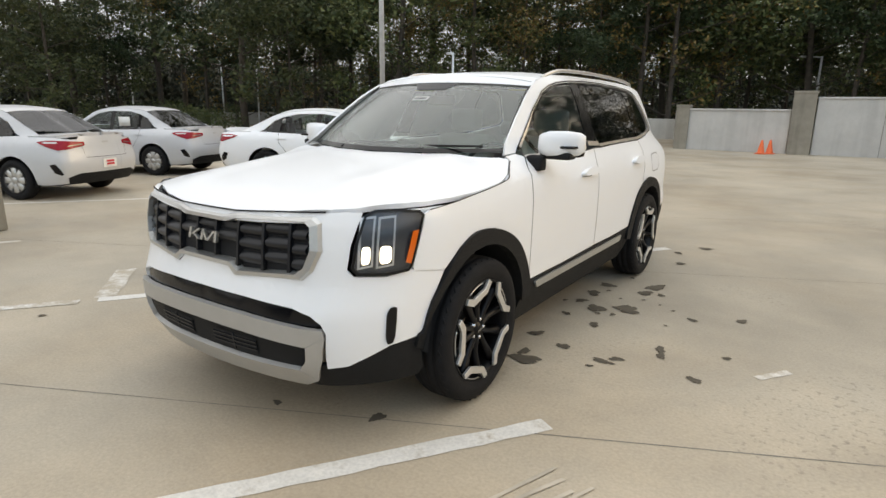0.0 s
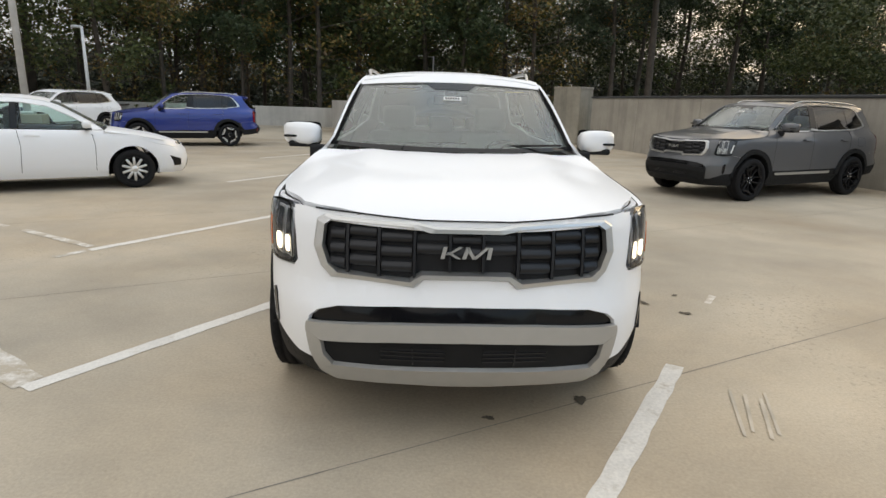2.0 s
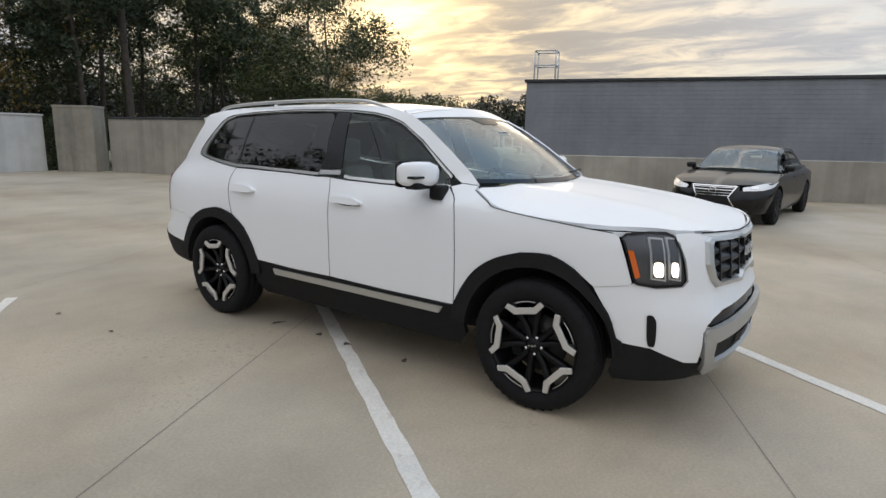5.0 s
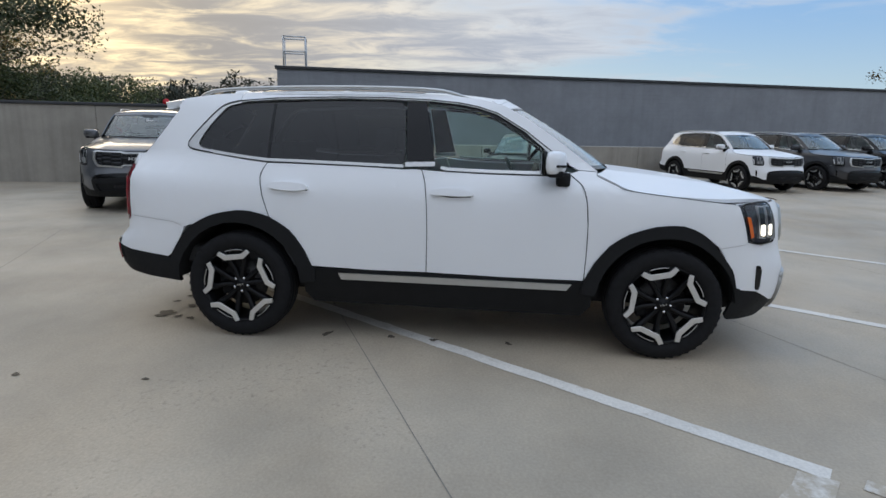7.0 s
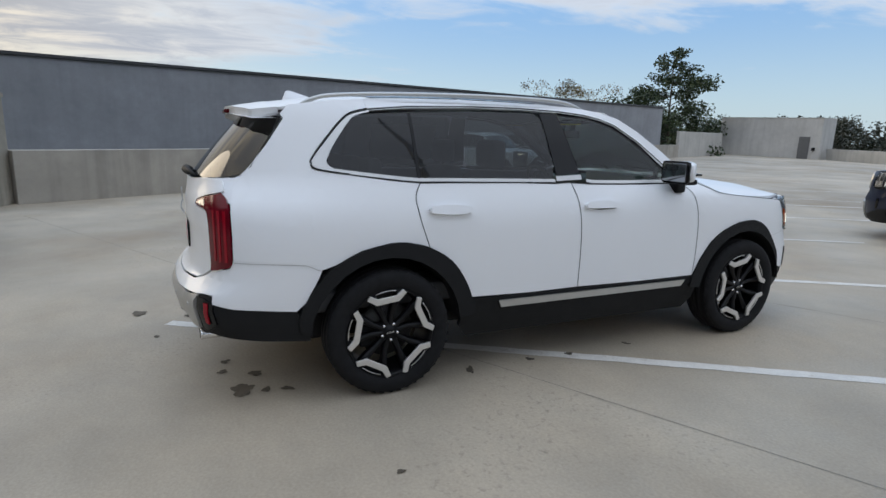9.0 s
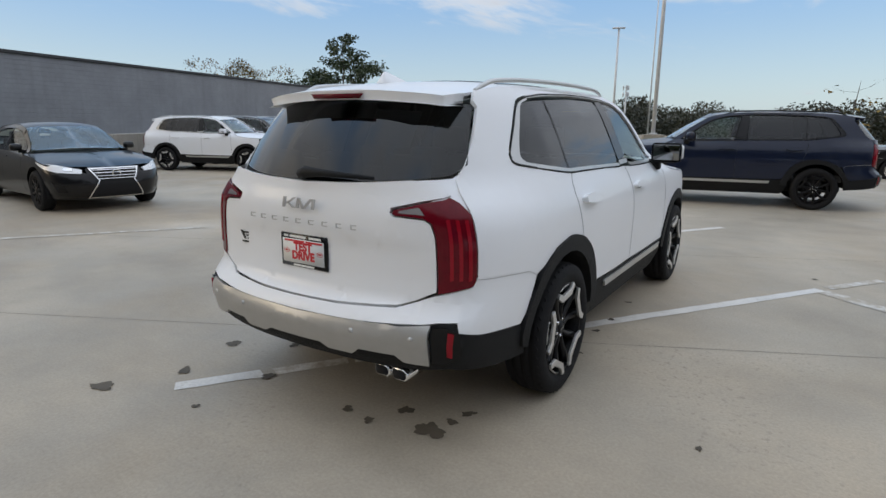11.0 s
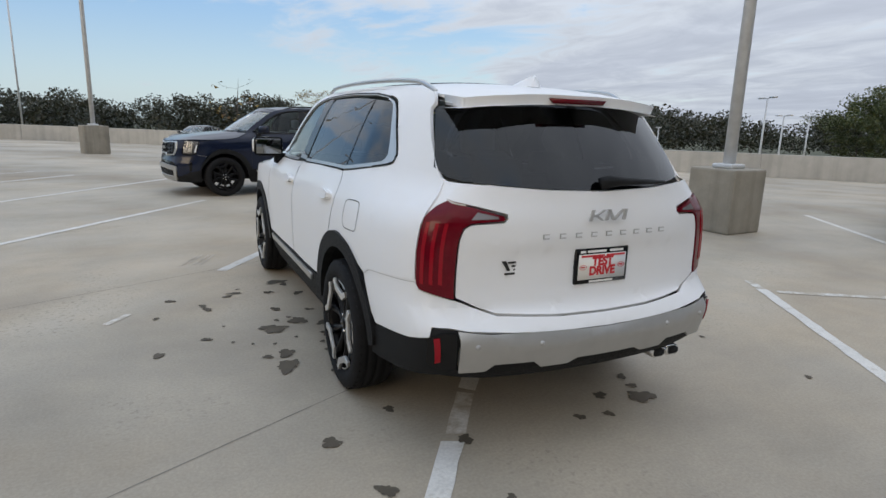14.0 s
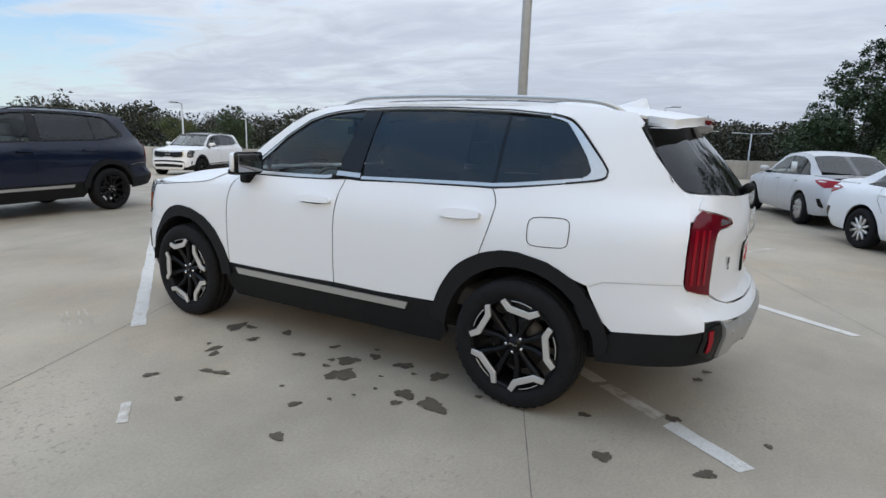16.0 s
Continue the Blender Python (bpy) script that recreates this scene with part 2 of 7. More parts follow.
def material(name, color, rough=0.5, metal=0.0, coat=0.0, noise_scale=0.0, noise_amount=0.0, bump=0.0, bump_scale=80.0, spec=0.5, emit=0.0, coord="Object"):
    m = bpy.data.materials.new(name)
    m.use_nodes = True
    n, l = m.node_tree.nodes, m.node_tree.links
    b = n["Principled BSDF"]
    b.inputs["Base Color"].default_value = (*color, 1)
    b.inputs["Roughness"].default_value = rough
    b.inputs["Metallic"].default_value = metal
    b.inputs["Coat Weight"].default_value = coat
    b.inputs["Coat Roughness"].default_value = 0.03
    b.inputs["Specular IOR Level"].default_value = spec
    if emit:
        b.inputs["Emission Color"].default_value = (*color, 1)
        b.inputs["Emission Strength"].default_value = emit
    tc = n.new("ShaderNodeTexCoord")
    if noise_amount:
        t = n.new("ShaderNodeTexNoise")
        t.inputs["Scale"].default_value, t.inputs["Detail"].default_value = noise_scale, 6
        l.new(tc.outputs[coord], t.inputs["Vector"])
        r = n.new("ShaderNodeMapRange")
        r.inputs["From Min"].default_value, r.inputs["From Max"].default_value = 0.3, 0.7
        r.inputs["To Min"].default_value, r.inputs["To Max"].default_value = 1 - noise_amount, 1 + noise_amount
        l.new(t.outputs["Fac"], r.inputs["Value"])
        mix = n.new("ShaderNodeVectorMath")
        mix.operation = "MULTIPLY"
        mix.inputs[0].default_value = color
        l.new(r.outputs["Result"], mix.inputs[1])
        l.new(mix.outputs["Vector"], b.inputs["Base Color"])
    if bump:
        t2 = n.new("ShaderNodeTexNoise")
        t2.inputs["Scale"].default_value, t2.inputs["Detail"].default_value = bump_scale, 5
        l.new(tc.outputs[coord], t2.inputs["Vector"])
        bp = n.new("ShaderNodeBump")
        bp.inputs["Strength"].default_value, bp.inputs["Distance"].default_value = bump, 0.02
        l.new(t2.outputs["Fac"], bp.inputs["Height"])
        l.new(bp.outputs["Normal"], b.inputs["Normal"])
    return m


def glass(name, tint, gloss=0.01, boost=1.8, haze_film=0.0):
    """A thin pane: what is behind it shows through tinted, and the sky mirrors in both its faces by Fresnel."""
    m = bpy.data.materials.new(name)
    m.use_nodes = True
    n, l = m.node_tree.nodes, m.node_tree.links
    n.remove(n["Principled BSDF"])
    t, g, mix, fr, gain = n.new("ShaderNodeBsdfTransparent"), n.new("ShaderNodeBsdfGlossy"), n.new("ShaderNodeMixShader"), n.new("ShaderNodeFresnel"), n.new("ShaderNodeMath")
    t.inputs["Color"].default_value = (*tint, 1)
    g.inputs["Roughness"].default_value = gloss
    fr.inputs["IOR"].default_value = 1.5
    gain.operation, gain.use_clamp = "MULTIPLY", True
    gain.inputs[1].default_value = boost
    l.new(fr.outputs[0], gain.inputs[0])
    l.new(gain.outputs[0], mix.inputs["Fac"])
    l.new(t.outputs["BSDF"], mix.inputs[1])
    l.new(g.outputs["BSDF"], mix.inputs[2])
    out = mix.outputs["Shader"]
    # pale diffuse film brightens the pane: its bright reflected haze put into the colour
    if haze_film:
        film, veil = n.new("ShaderNodeBsdfDiffuse"), n.new("ShaderNodeMixShader")
        film.inputs["Color"].default_value = (0.62, 0.68, 0.63, 1)
        veil.inputs["Fac"].default_value = haze_film
        l.new(out, veil.inputs[1])
        l.new(film.outputs["BSDF"], veil.inputs[2])
        out = veil.outputs["Shader"]
    l.new(out, n["Material Output"].inputs["Surface"])
    return m


PAINT_WHITE = material("white_paint", (0.845, 0.855, 0.87), 0.45, 0, 0.4, 1.3, 0.012, spec=0.2)
PAINT_GREY = material("grey_paint", (0.1, 0.105, 0.115), 0.3, 0.3, 0.8, 1.3, 0.03)
PAINT_NAVY = material("navy_paint", (0.006, 0.011, 0.03), 0.3, 0.0, 0.6, 1.3, 0.05, spec=0.15)
PAINT_BLUE = material("blue_paint", (0.006, 0.03, 0.22), 0.3, 0.25, 1.0, 1.3, 0.04)
PAINT_SILVER = material("silver_paint", (0.58, 0.59, 0.61), 0.42, 0.15, 0.35, 1.3, 0.02)
PAINT_BLACK = material("black_paint", (0.006, 0.006, 0.007), 0.3, 0.0, 0.55, 1.3, 0.05, spec=0.15)
PAINT_GRAPHITE = material("graphite_paint", (0.035, 0.035, 0.038), 0.3, 0.2, 0.7, 1.3, 0.05)
PLASTIC = material("black_plastic", (0.0105, 0.011, 0.012), 0.62, 0, 0, 9, 0.12, 0.25, 420, spec=0.22)
GLOSS_BLACK = material("gloss_black", (0.007, 0.007, 0.008), 0.14, 0, 0.0, spec=0.28)
DARK = material("dark_void", (0.006, 0.006, 0.007), 0.85)
GRILLE_BLACK = material("grille_black", (0.014, 0.015, 0.018), 0.36, 0.1, spec=0.4)
SATIN = material("satin_silver", (0.56, 0.56, 0.55), 0.36, 0.85, 0, 30, 0.03)
ALU = material("bumper_silver", (0.46, 0.455, 0.44), 0.42, 0.55, 0, 14, 0.03)
CHROME = material("chrome", (0.8, 0.8, 0.8), 0.08, 1.0)
MIRROR = material("mirror_glass", (0.32, 0.33, 0.34), 0.04, 1.0)
RUBBER = material("tyre_rubber", (0.01, 0.01, 0.011), 0.78, 0, 0, 25, 0.2, 0.15, 200, spec=0.22)
RIM_BLACK = material("rim_gloss_black", (0.006, 0.006, 0.007), 0.3, 0.0, 0.0, spec=0.2)
MACHINED = material("machined_aluminium", (0.68, 0.67, 0.65), 0.3, 0.7, 0, 60, 0.03)
STEEL = material("brake_steel", (0.06, 0.058, 0.056), 0.5, 0.5, 0, 30, 0.1)
GLASS_CLEAR = glass("windscreen_glass", (0.7, 0.86, 0.8), 0.16, 2.0, 0.11)
GLASS_FRONT = glass("front_door_glass", (0.78, 0.93, 0.88), 0.01, 1.0)
GLASS_TINT = glass("privacy_glass", (0.1, 0.105, 0.115), 0.01, 1.3)
GLASS_REAR = glass("rear_window_glass", (0.05, 0.054, 0.06), 0.01, 1.2)
GLASS_LENS = glass("lamp_lens", (0.88, 0.88, 0.88), 0.02, 1.0)
RED_LENS = material("red_lens", (0.13, 0.003, 0.01), 0.12, 0, 0.0, 22, 0.12, spec=0.3)
RED_BRIGHT = material("red_reflector", (0.3, 0.006, 0.016), 0.15, 0, 0.0, spec=0.35)
AMBER = material("amber_lens", (0.75, 0.13, 0.01), 0.25, 0, 0.6)
CLEAR_LENS = material("reversing_lens", (0.24, 0.22, 0.225), 0.15, 0.4, 0.5)
LED = material("running_light", (1.0, 0.97, 0.86), 0.3, 0, 0, emit=1.5)
LAMP_GREY = material("lamp_reflector", (0.82, 0.83, 0.85), 0.3, 0.2)
LAMP_INNER = material("lamp_inner", (0.13, 0.14, 0.16), 0.25, 0.3)
SEAT = material("grey_seat_leather", (0.6, 0.61, 0.6), 0.55, 0, 0, 12, 0.06, 0.1, 60)
CABIN = material("cabin_dark", (0.055, 0.056, 0.058), 0.7, 0, 0, 10, 0.1)
PAPER = material("white_paper", (0.8, 0.8, 0.78), 0.7)
INK = material("black_ink", (0.02, 0.02, 0.02), 0.6)
RED_INK = material("red_ink", (0.6, 0.02, 0.03), 0.5)
BADGE = material("badge_grey", (0.5, 0.5, 0.5), 0.35, 0.35)
YELLOW = material("yellow_tag", (0.75, 0.62, 0.1), 0.6)

# ---- the deck, its walls and what stands behind them ----


def concrete(name, base, scale=0.35, stain=0.16, streaks=0.0, rough=0.8, fine=0.05, speckle=0.0, soil=None):
    """Worn concrete: broad patches, fine grain, pores and, on walls, run-down streaks."""
    m = bpy.data.materials.new(name)
    m.use_nodes = True
    n, l = m.node_tree.nodes, m.node_tree.links
    b = n["Principled BSDF"]
    tc = n.new("ShaderNodeTexCoord")
    value = None

    def layer(scale, lo, hi, stretch=None, detail=6, a=0.32, z=0.68):
        t = n.new("ShaderNodeTexNoise")
        t.inputs["Scale"].default_value, t.inputs["Detail"].default_value = scale, detail
        t.inputs["Roughness"].default_value = 0.6
        if stretch:
            mp = n.new("ShaderNodeMapping")
            mp.inputs["Scale"].default_value = stretch
            l.new(tc.outputs["Object"], mp.inputs["Vector"])
            l.new(mp.outputs[0], t.inputs["Vector"])
        else:
            l.new(tc.outputs["Object"], t.inputs["Vector"])
        r = n.new("ShaderNodeMapRange")
        r.inputs["From Min"].default_value, r.inputs["From Max"].default_value = a, z
        r.inputs["To Min"].default_value, r.inputs["To Max"].default_value = lo, hi
        l.new(t.outputs["Fac"], r.inputs["Value"])
        return r.outputs[0]

    def times(a, c):
        m2 = n.new("ShaderNodeMath")
        m2.operation = "MULTIPLY"
        l.new(a, m2.inputs[0])
        l.new(c, m2.inputs[1])
        return m2.outputs[0]

    value = times(layer(scale, 1 - stain, 1 + stain * 0.6), layer(scale * 6, 1 - stain * 0.5, 1 + stain * 0.4))
    value = times(value, layer(60, 1 - fine, 1 + fine, detail=3))
    if speckle:
        # small dark pits and dirt, gathered in patches
        pits = layer(26, 0.0, 1.0, detail=4, a=0.56, z=0.66)
        where = layer(0.55, 0.0, speckle, detail=4, a=0.52, z=0.66)
        dirt = n.new("ShaderNodeMath")
        dirt.operation = "SUBTRACT"
        dirt.inputs[0].default_value = 1.0
        l.new(times(pits, where), dirt.inputs[1])
        value = times(value, dirt.outputs[0])
        value = times(value, layer(0.13, 0.84, 1.07, detail=7, a=0.38, z=0.58))
        value = times(value, layer(1.1, 1 - 0.1, 1.04, (1.0, 1.25, 1.0), a=0.3, z=0.6))
    if streaks:
        value = times(value, layer(1.0, 1 - streaks, 1.08, (3.0, 3.0, 0.18), a=0.25, z=0.55))
    mul = n.new("ShaderNodeVectorMath")
    mul.operation = "MULTIPLY"
    mul.inputs[0].default_value = base
    l.new(value, mul.inputs[1])
    if soil:
        # brown dust gathered in broad ragged patches
        tone = n.new("ShaderNodeMix")
        tone.data_type = "RGBA"
        tone.inputs[6].default_value, tone.inputs[7].default_value = (*base, 1), (*soil, 1)
        l.new(layer(0.22, 0.0, 0.85, detail=8, a=0.44, z=0.66), tone.inputs[0])
        l.new(tone.outputs[2], mul.inputs[0])
    l.new(mul.outputs["Vector"], b.inputs["Base Color"])
    r2 = n.new("ShaderNodeMapRange")
    r2.inputs["To Min"].default_value, r2.inputs["To Max"].default_value = rough - 0.2, rough + 0.1
    l.new(layer(scale * 3, 0, 1), r2.inputs["Value"])
    l.new(r2.outputs[0], b.inputs["Roughness"])
    t3 = n.new("ShaderNodeTexNoise")
    t3.inputs["Scale"].default_value, t3.inputs["Detail"].default_value = 90, 4
    l.new(tc.outputs["Object"], t3.inputs["Vector"])
    bp = n.new("ShaderNodeBump")
    bp.inputs["Strength"].default_value, bp.inputs["Distance"].default_value = 0.18, 0.01
    l.new(t3.outputs["Fac"], bp.inputs["Height"])
    l.new(bp.outputs["Normal"], b.inputs["Normal"])
    return m


DECK = concrete("deck_concrete", (0.445, 0.385, 0.302), 0.3, 0.19, rough=0.7, fine=0.09, speckle=0.34, soil=(0.36, 0.285, 0.2))
WALL = concrete("wall_concrete", (0.42, 0.41, 0.385), 0.5, 0.12, 0.13)
WALL_PALE = concrete("pale_wall_concrete", (0.5, 0.49, 0.47), 0.5, 0.12, 0.09)
PILLAR = concrete("pillar_concrete", (0.28, 0.255, 0.21), 0.8, 0.22, 0.35)
BLOCKWORK = concrete("grey_blockwork", (0.26, 0.27, 0.29), 0.6, 0.14, 0.04)
WALL_STAINED = concrete("stained_wall_concrete", (0.33, 0.305, 0.265), 0.5, 0.18, 0.2)
CAP = material("wall_cap", (0.05, 0.052, 0.056), 0.6, 0.2, 0, 4, 0.1)


def worn_paint(name, lo, hi):
    """Road paint rubbed through to the concrete in flakes."""
    m = concrete(name, (0.68, 0.65, 0.6), 2.5, 0.1, fine=0.08)
    n, l = m.node_tree.nodes, m.node_tree.links
    b = n["Principled BSDF"]
    paint = b.inputs["Base Color"].links[0].from_socket
    tc, t, r, mix = n.new("ShaderNodeTexCoord"), n.new("ShaderNodeTexNoise"), n.new("ShaderNodeMapRange"), n.new("ShaderNodeMix")
    t.inputs["Scale"].default_value, t.inputs["Detail"].default_value, t.inputs["Roughness"].default_value = 7.0, 9, 0.7
    r.inputs["From Min"].default_value, r.inputs["From Max"].default_value = lo, hi
    mix.data_type = "RGBA"
    mix.inputs[7].default_value = (0.43, 0.37, 0.29, 1)
    l.new(tc.outputs["Object"], t.inputs["Vector"])
    l.new(t.outputs["Fac"], r.inputs["Value"])
    l.new(r.outputs[0], mix.inputs[0])
    l.new(paint, mix.inputs[6])
    l.new(mix.outputs[2], b.inputs["Base Color"])
    return m


LINE = worn_paint("road_paint", 0.57, 0.72)
LINE_WORN = worn_paint("worn_road_paint", 0.4, 0.56)
WET = material("wet_concrete", (0.1, 0.083, 0.062), 0.7, 0, 0, 6, 0.2, spec=0.25)
SCUFF = material("tyre_scuff", (0.47, 0.41, 0.33), 0.8, 0, 0, 5, 0.2)
JOINT = material("joint_filler", (0.19, 0.175, 0.15), 0.9, 0, 0, 8, 0.2)
EARTH = material("earth", (0.06, 0.065, 0.035), 0.9, 0, 0, 0.05, 0.3)
GALV = material("galvanised_steel", (0.58, 0.59, 0.6), 0.5, 0.25, 0, 8, 0.08)
ORANGE = material("orange_cone", (0.8, 0.13, 0.03), 0.5, 0, 0, 5, 0.08)
DOOR_GREY = material("grey_door", (0.13, 0.13, 0.13), 0.5, 0.1, 0, 5, 0.08)

DECK_EDGE = [(-3.2, 21.1), (0.9, 20.8), (5.7, 21.3), (6.8, 19.9), (9.9, 6.0), (33, -36.3), (38, -48), (42, -53), (32, -55), (4, -44), (-10.4, -31), (-27, -9.5), (-42, 10), (-36, 30), (-5.2, 29)]
FALL_DIR = Vector((-0.7, -0.714, 0.0)).normalized()


def deck_z(x, y):
    """The deck is level round the middle and falls gently towards the drains in the south-west."""
    return -0.03 * max(0.0, x * FALL_DIR.x + y * FALL_DIR.y - 10.0)


ground = bmesh.new()
bmesh.ops.create_circle(ground, cap_ends=True, segments=64, radius=1500)
bmesh.ops.translate(ground, verts=ground.verts, vec=(0, 0, -3.6))
tagged(finish("ground", ground, EARTH), "dark wooded ground below the deck", "ground", kind="structure")
deck = bmesh.new()
deck.faces.new([deck.verts.new((x, y, 0)) for x, y in DECK_EDGE[::-1]])
deck.normal_update()
if deck.faces[:][0].normal.z < 0:
    bmesh.ops.reverse_faces(deck, faces=deck.faces)
bmesh.ops.bisect_plane(deck, geom=deck.verts[:] + deck.edges[:] + deck.faces[:], plane_co=FALL_DIR * 10, plane_no=FALL_DIR)
for v in deck.verts:
    v.co.z = deck_z(v.co.x, v.co.y)
top = deck.faces[:]
ext = bmesh.ops.extrude_face_region(deck, geom=top)
bmesh.ops.translate(deck, verts=[v for v in ext["geom"] if isinstance(v, bmesh.types.BMVert)], vec=(0, 0, -0.5))
bmesh.ops.recalc_face_normals(deck, faces=deck.faces)
bmesh.ops.triangulate(deck, faces=deck.faces)
deck_ob = tagged(finish("floor", deck, DECK, smooth=False), "worn tan concrete roof deck of a car park", "deck", kind="structure")


def strip(name, a, b, width, mat, z=0.003, ragged=0.0, seed=1, thick=0.0):
    """A painted line or joint on the deck between two places."""
    rng = random.Random(seed)
    a, b = Vector((*a, 0)), Vector((*b, 0))
    d = (b - a).normalized()
    nrm = Vector((-d.y, d.x, 0)) * width / 2
    count = max(2, int((b - a).length / 0.12))
    bm = bmesh.new()
    rows = []
    for k in range(count + 1):
        p = a + (b - a) * k / count
        j, q = (rng.uniform(-1, 1) * ragged for _ in range(2))
        e = d * rng.uniform(-1, 1) * ragged * width * 2 if k in (0, count) else Vector()
        rows.append((bm.verts.new(p + nrm * (1 + j) + e + Vector((0, 0, z))), bm.verts.new(p - nrm * (1 + q) + Vector((0, 0, z)))))
    for p, q in zip(rows, rows[1:]):
        bm.faces.new((p[0], p[1], q[1], q[0]))
    bm.normal_update()
    if bm.faces[:][0].normal.z < 0:
        bmesh.ops.reverse_faces(bm, faces=bm.faces)
    return finish(name, bm, mat, smooth=False)


LINES_NEAR = [((-2.24, -1.87), (0.3, 1.78), 0.105, LINE), ((0.33, 1.82), (0.6, 2.21), 0.1, LINE_WORN), ((0.64, 2.27), (0.91, 2.66), 0.105, LINE), ((1.37, -1.5), (-1.0, -5.0), 0.105, LINE), ((2.14, -0.34), (2.28, -0.14), 0.055, LINE_WORN), ((-3.45, 0.93), (-1.85, 3.28), 0.1, LINE), ((-3.62, 0.66), (-3.47, 0.9), 0.09, LINE_WORN), ((-5.4, -2.1), (-6.28, -3.66), 0.1, LINE), ((-4.95, -1.42), (-5.1, -1.66), 0.09, LINE_WORN), ((-2.27, -1.8), (-2.93, -1.3), 0.16, LINE_WORN), ((-2.3, -1.98), (-2.75, -2.6), 0.1, LINE_WORN), ((-3.5, -4.2), (-5.0, -6.2), 0.11, LINE), ((-3.5, 1.07), (-4.6, 1.74), 0.09, LINE_WORN), ((-4.9, 1.9), (-6.1, 2.55), 0.08, LINE_WORN)]
LINES_FAR = [((-3.72, 5.9), (-1.95, 8.6), 0.1, LINE), ((-4.35, 10.35), (-2.95, 12.4), 0.1, LINE), ((-9.2, -2.3), (-6.65, 1.2), 0.1, LINE), ((3.74, -3.35), (1.2, -6.95), 0.1, LINE), ((4.87, -6.75), (1.75, -11.2), 0.1, LINE), ((6.5, -9.0), (3.9, -12.4), 0.1, LINE), ((6.9, -11.6), (4.9, -13.5), 0.1, LINE_WORN), ((-3.35, -8.7), (-4.5, -10.0), 0.1, LINE), ((-6.6, -4.6), (-8.6, -7.4), 0.1, LINE_WORN), ((9.5, -12.5), (7.2, -15.8), 0.1, LINE_WORN), ((7.3, 2.4), (5.2, -0.6), 0.1, LINE_WORN), ((12.5, -16), (10.0, -19.5), 0.1, LINE_WORN)]
for k, (a, b, width, mat) in enumerate(LINES_NEAR + LINES_FAR):
    tagged(strip("bay_line", a, b, width, mat, 0.003 + 0.0001 * k, 0.12, k), "white painted parking bay line on the concrete deck", "line", "bay lines", "structure")
for k, off in enumerate((-11.0, -8.0, -5.05, -2.04, 0.965, 4.0, 7.0, 10.0, 13.0)):
    n_, d_ = Vector((-0.437, 0.899)), Vector((0.899, 0.437))
    a, b = n_ * off - d_ * (9 if off < 8 else 2), n_ * off + d_ * (9.5 if abs(off) < 4 else 5)
    tagged(strip("deck_joint", a, b, 0.006 if abs(off) < 3 else 0.005, JOINT, 0.0015, 0.3, 40 + k), "thin dark construction joint in the deck", "joint", "deck joints", "structure")
cross = tagged(strip("deck_joint", (-5.2, -4.2), (-4.0, -8.5), 0.03, JOINT, 0.0015, 0.4, 77), "thin dark construction joint in the deck", "joint", "deck joints", "structure")


def blob(name, x, y, size, stretch, turn, mat, seed, z=0.0055):
    rng = random.Random(seed)
    bm = bmesh.new()
    n, ph = 52, [rng.uniform(0, 6.28) for _ in range(5)]
    ring = []
    for k in range(n):
        a = 2 * math.pi * k / n
        r = size * (1 + 0.16 * math.sin(2 * a + ph[0]) + 0.16 * math.sin(3 * a + ph[1]) + 0.12 * math.sin(5 * a + ph[2]) + 0.07 * math.sin(9 * a + ph[3]) + 0.04 * math.sin(14 * a + ph[4]))
        p = Matrix.Rotation(turn, 2) @ Vector((r * stretch * math.cos(a), r * math.sin(a)))
        ring.append(bm.verts.new((x + p.x, y + p.y, z)))
    mid = bm.verts.new((x, y, z + 0.0004))
    for k in range(n):
        bm.faces.new((mid, ring[k], ring[(k + 1) % n]))
    return finish(name, bm, mat)


SPOTS_DOOR = [(0.94, -0.89, 8, 2.2), (0.89, -0.79, 5, 1.5), (1.06, -0.57, 5, 1.4), (0.82, -0.47, 6, 1.3), (1.08, -0.08, 5, 1.3), (1.17, 0.38, 12, 1.2), (0.97, 0.26, 9, 1.4), (0.83, 0.02, 4, 1.5), (0.81, 0.37, 6, 1.2), (0.82, 0.62, 7, 1.5), (0.84, 0.9, 8, 1.3), (1.17, 0.87, 8, 1.2), (1.29, 0.89, 4.5, 1), (1.2, 1.08, 10, 1.4), (1.63, 0.43, 4, 1.4), (1.93, 0.62, 5, 1.3), (1.61, -0.35, 4, 1.8), (1.34, -0.64, 4, 2.6)]
SPOTS_REAR = [(0.81, 1.84, 4.5, 1.1), (1.18, 2.05, 6, 1.3), (0.57, 2.27, 5, 1.4), (1.06, 2.5, 5.5, 1.3), (1.47, 0.55, 2.2, 1), (1.02, 0.16, 3, 1), (1.35, 0.63, 2, 1), (1.21, 0.68, 2, 1.2), (0.6, 2.74, 3, 1), (1.26, 2.89, 7, 1.7), (-0.1, 2.31, 4.2, 1.1), (-0.27, 2.34, 4.2, 1), (-0.37, 2.15, 5.5, 1.2), (-0.59, 2.25, 9.5, 1.3), (-0.67, 2.0, 4, 1.5), (-1.75, 1.68, 2.2, 1.5), (-0.64, 2.12, 4, 1.2), (-1.8, 2.46, 3, 1.2)]
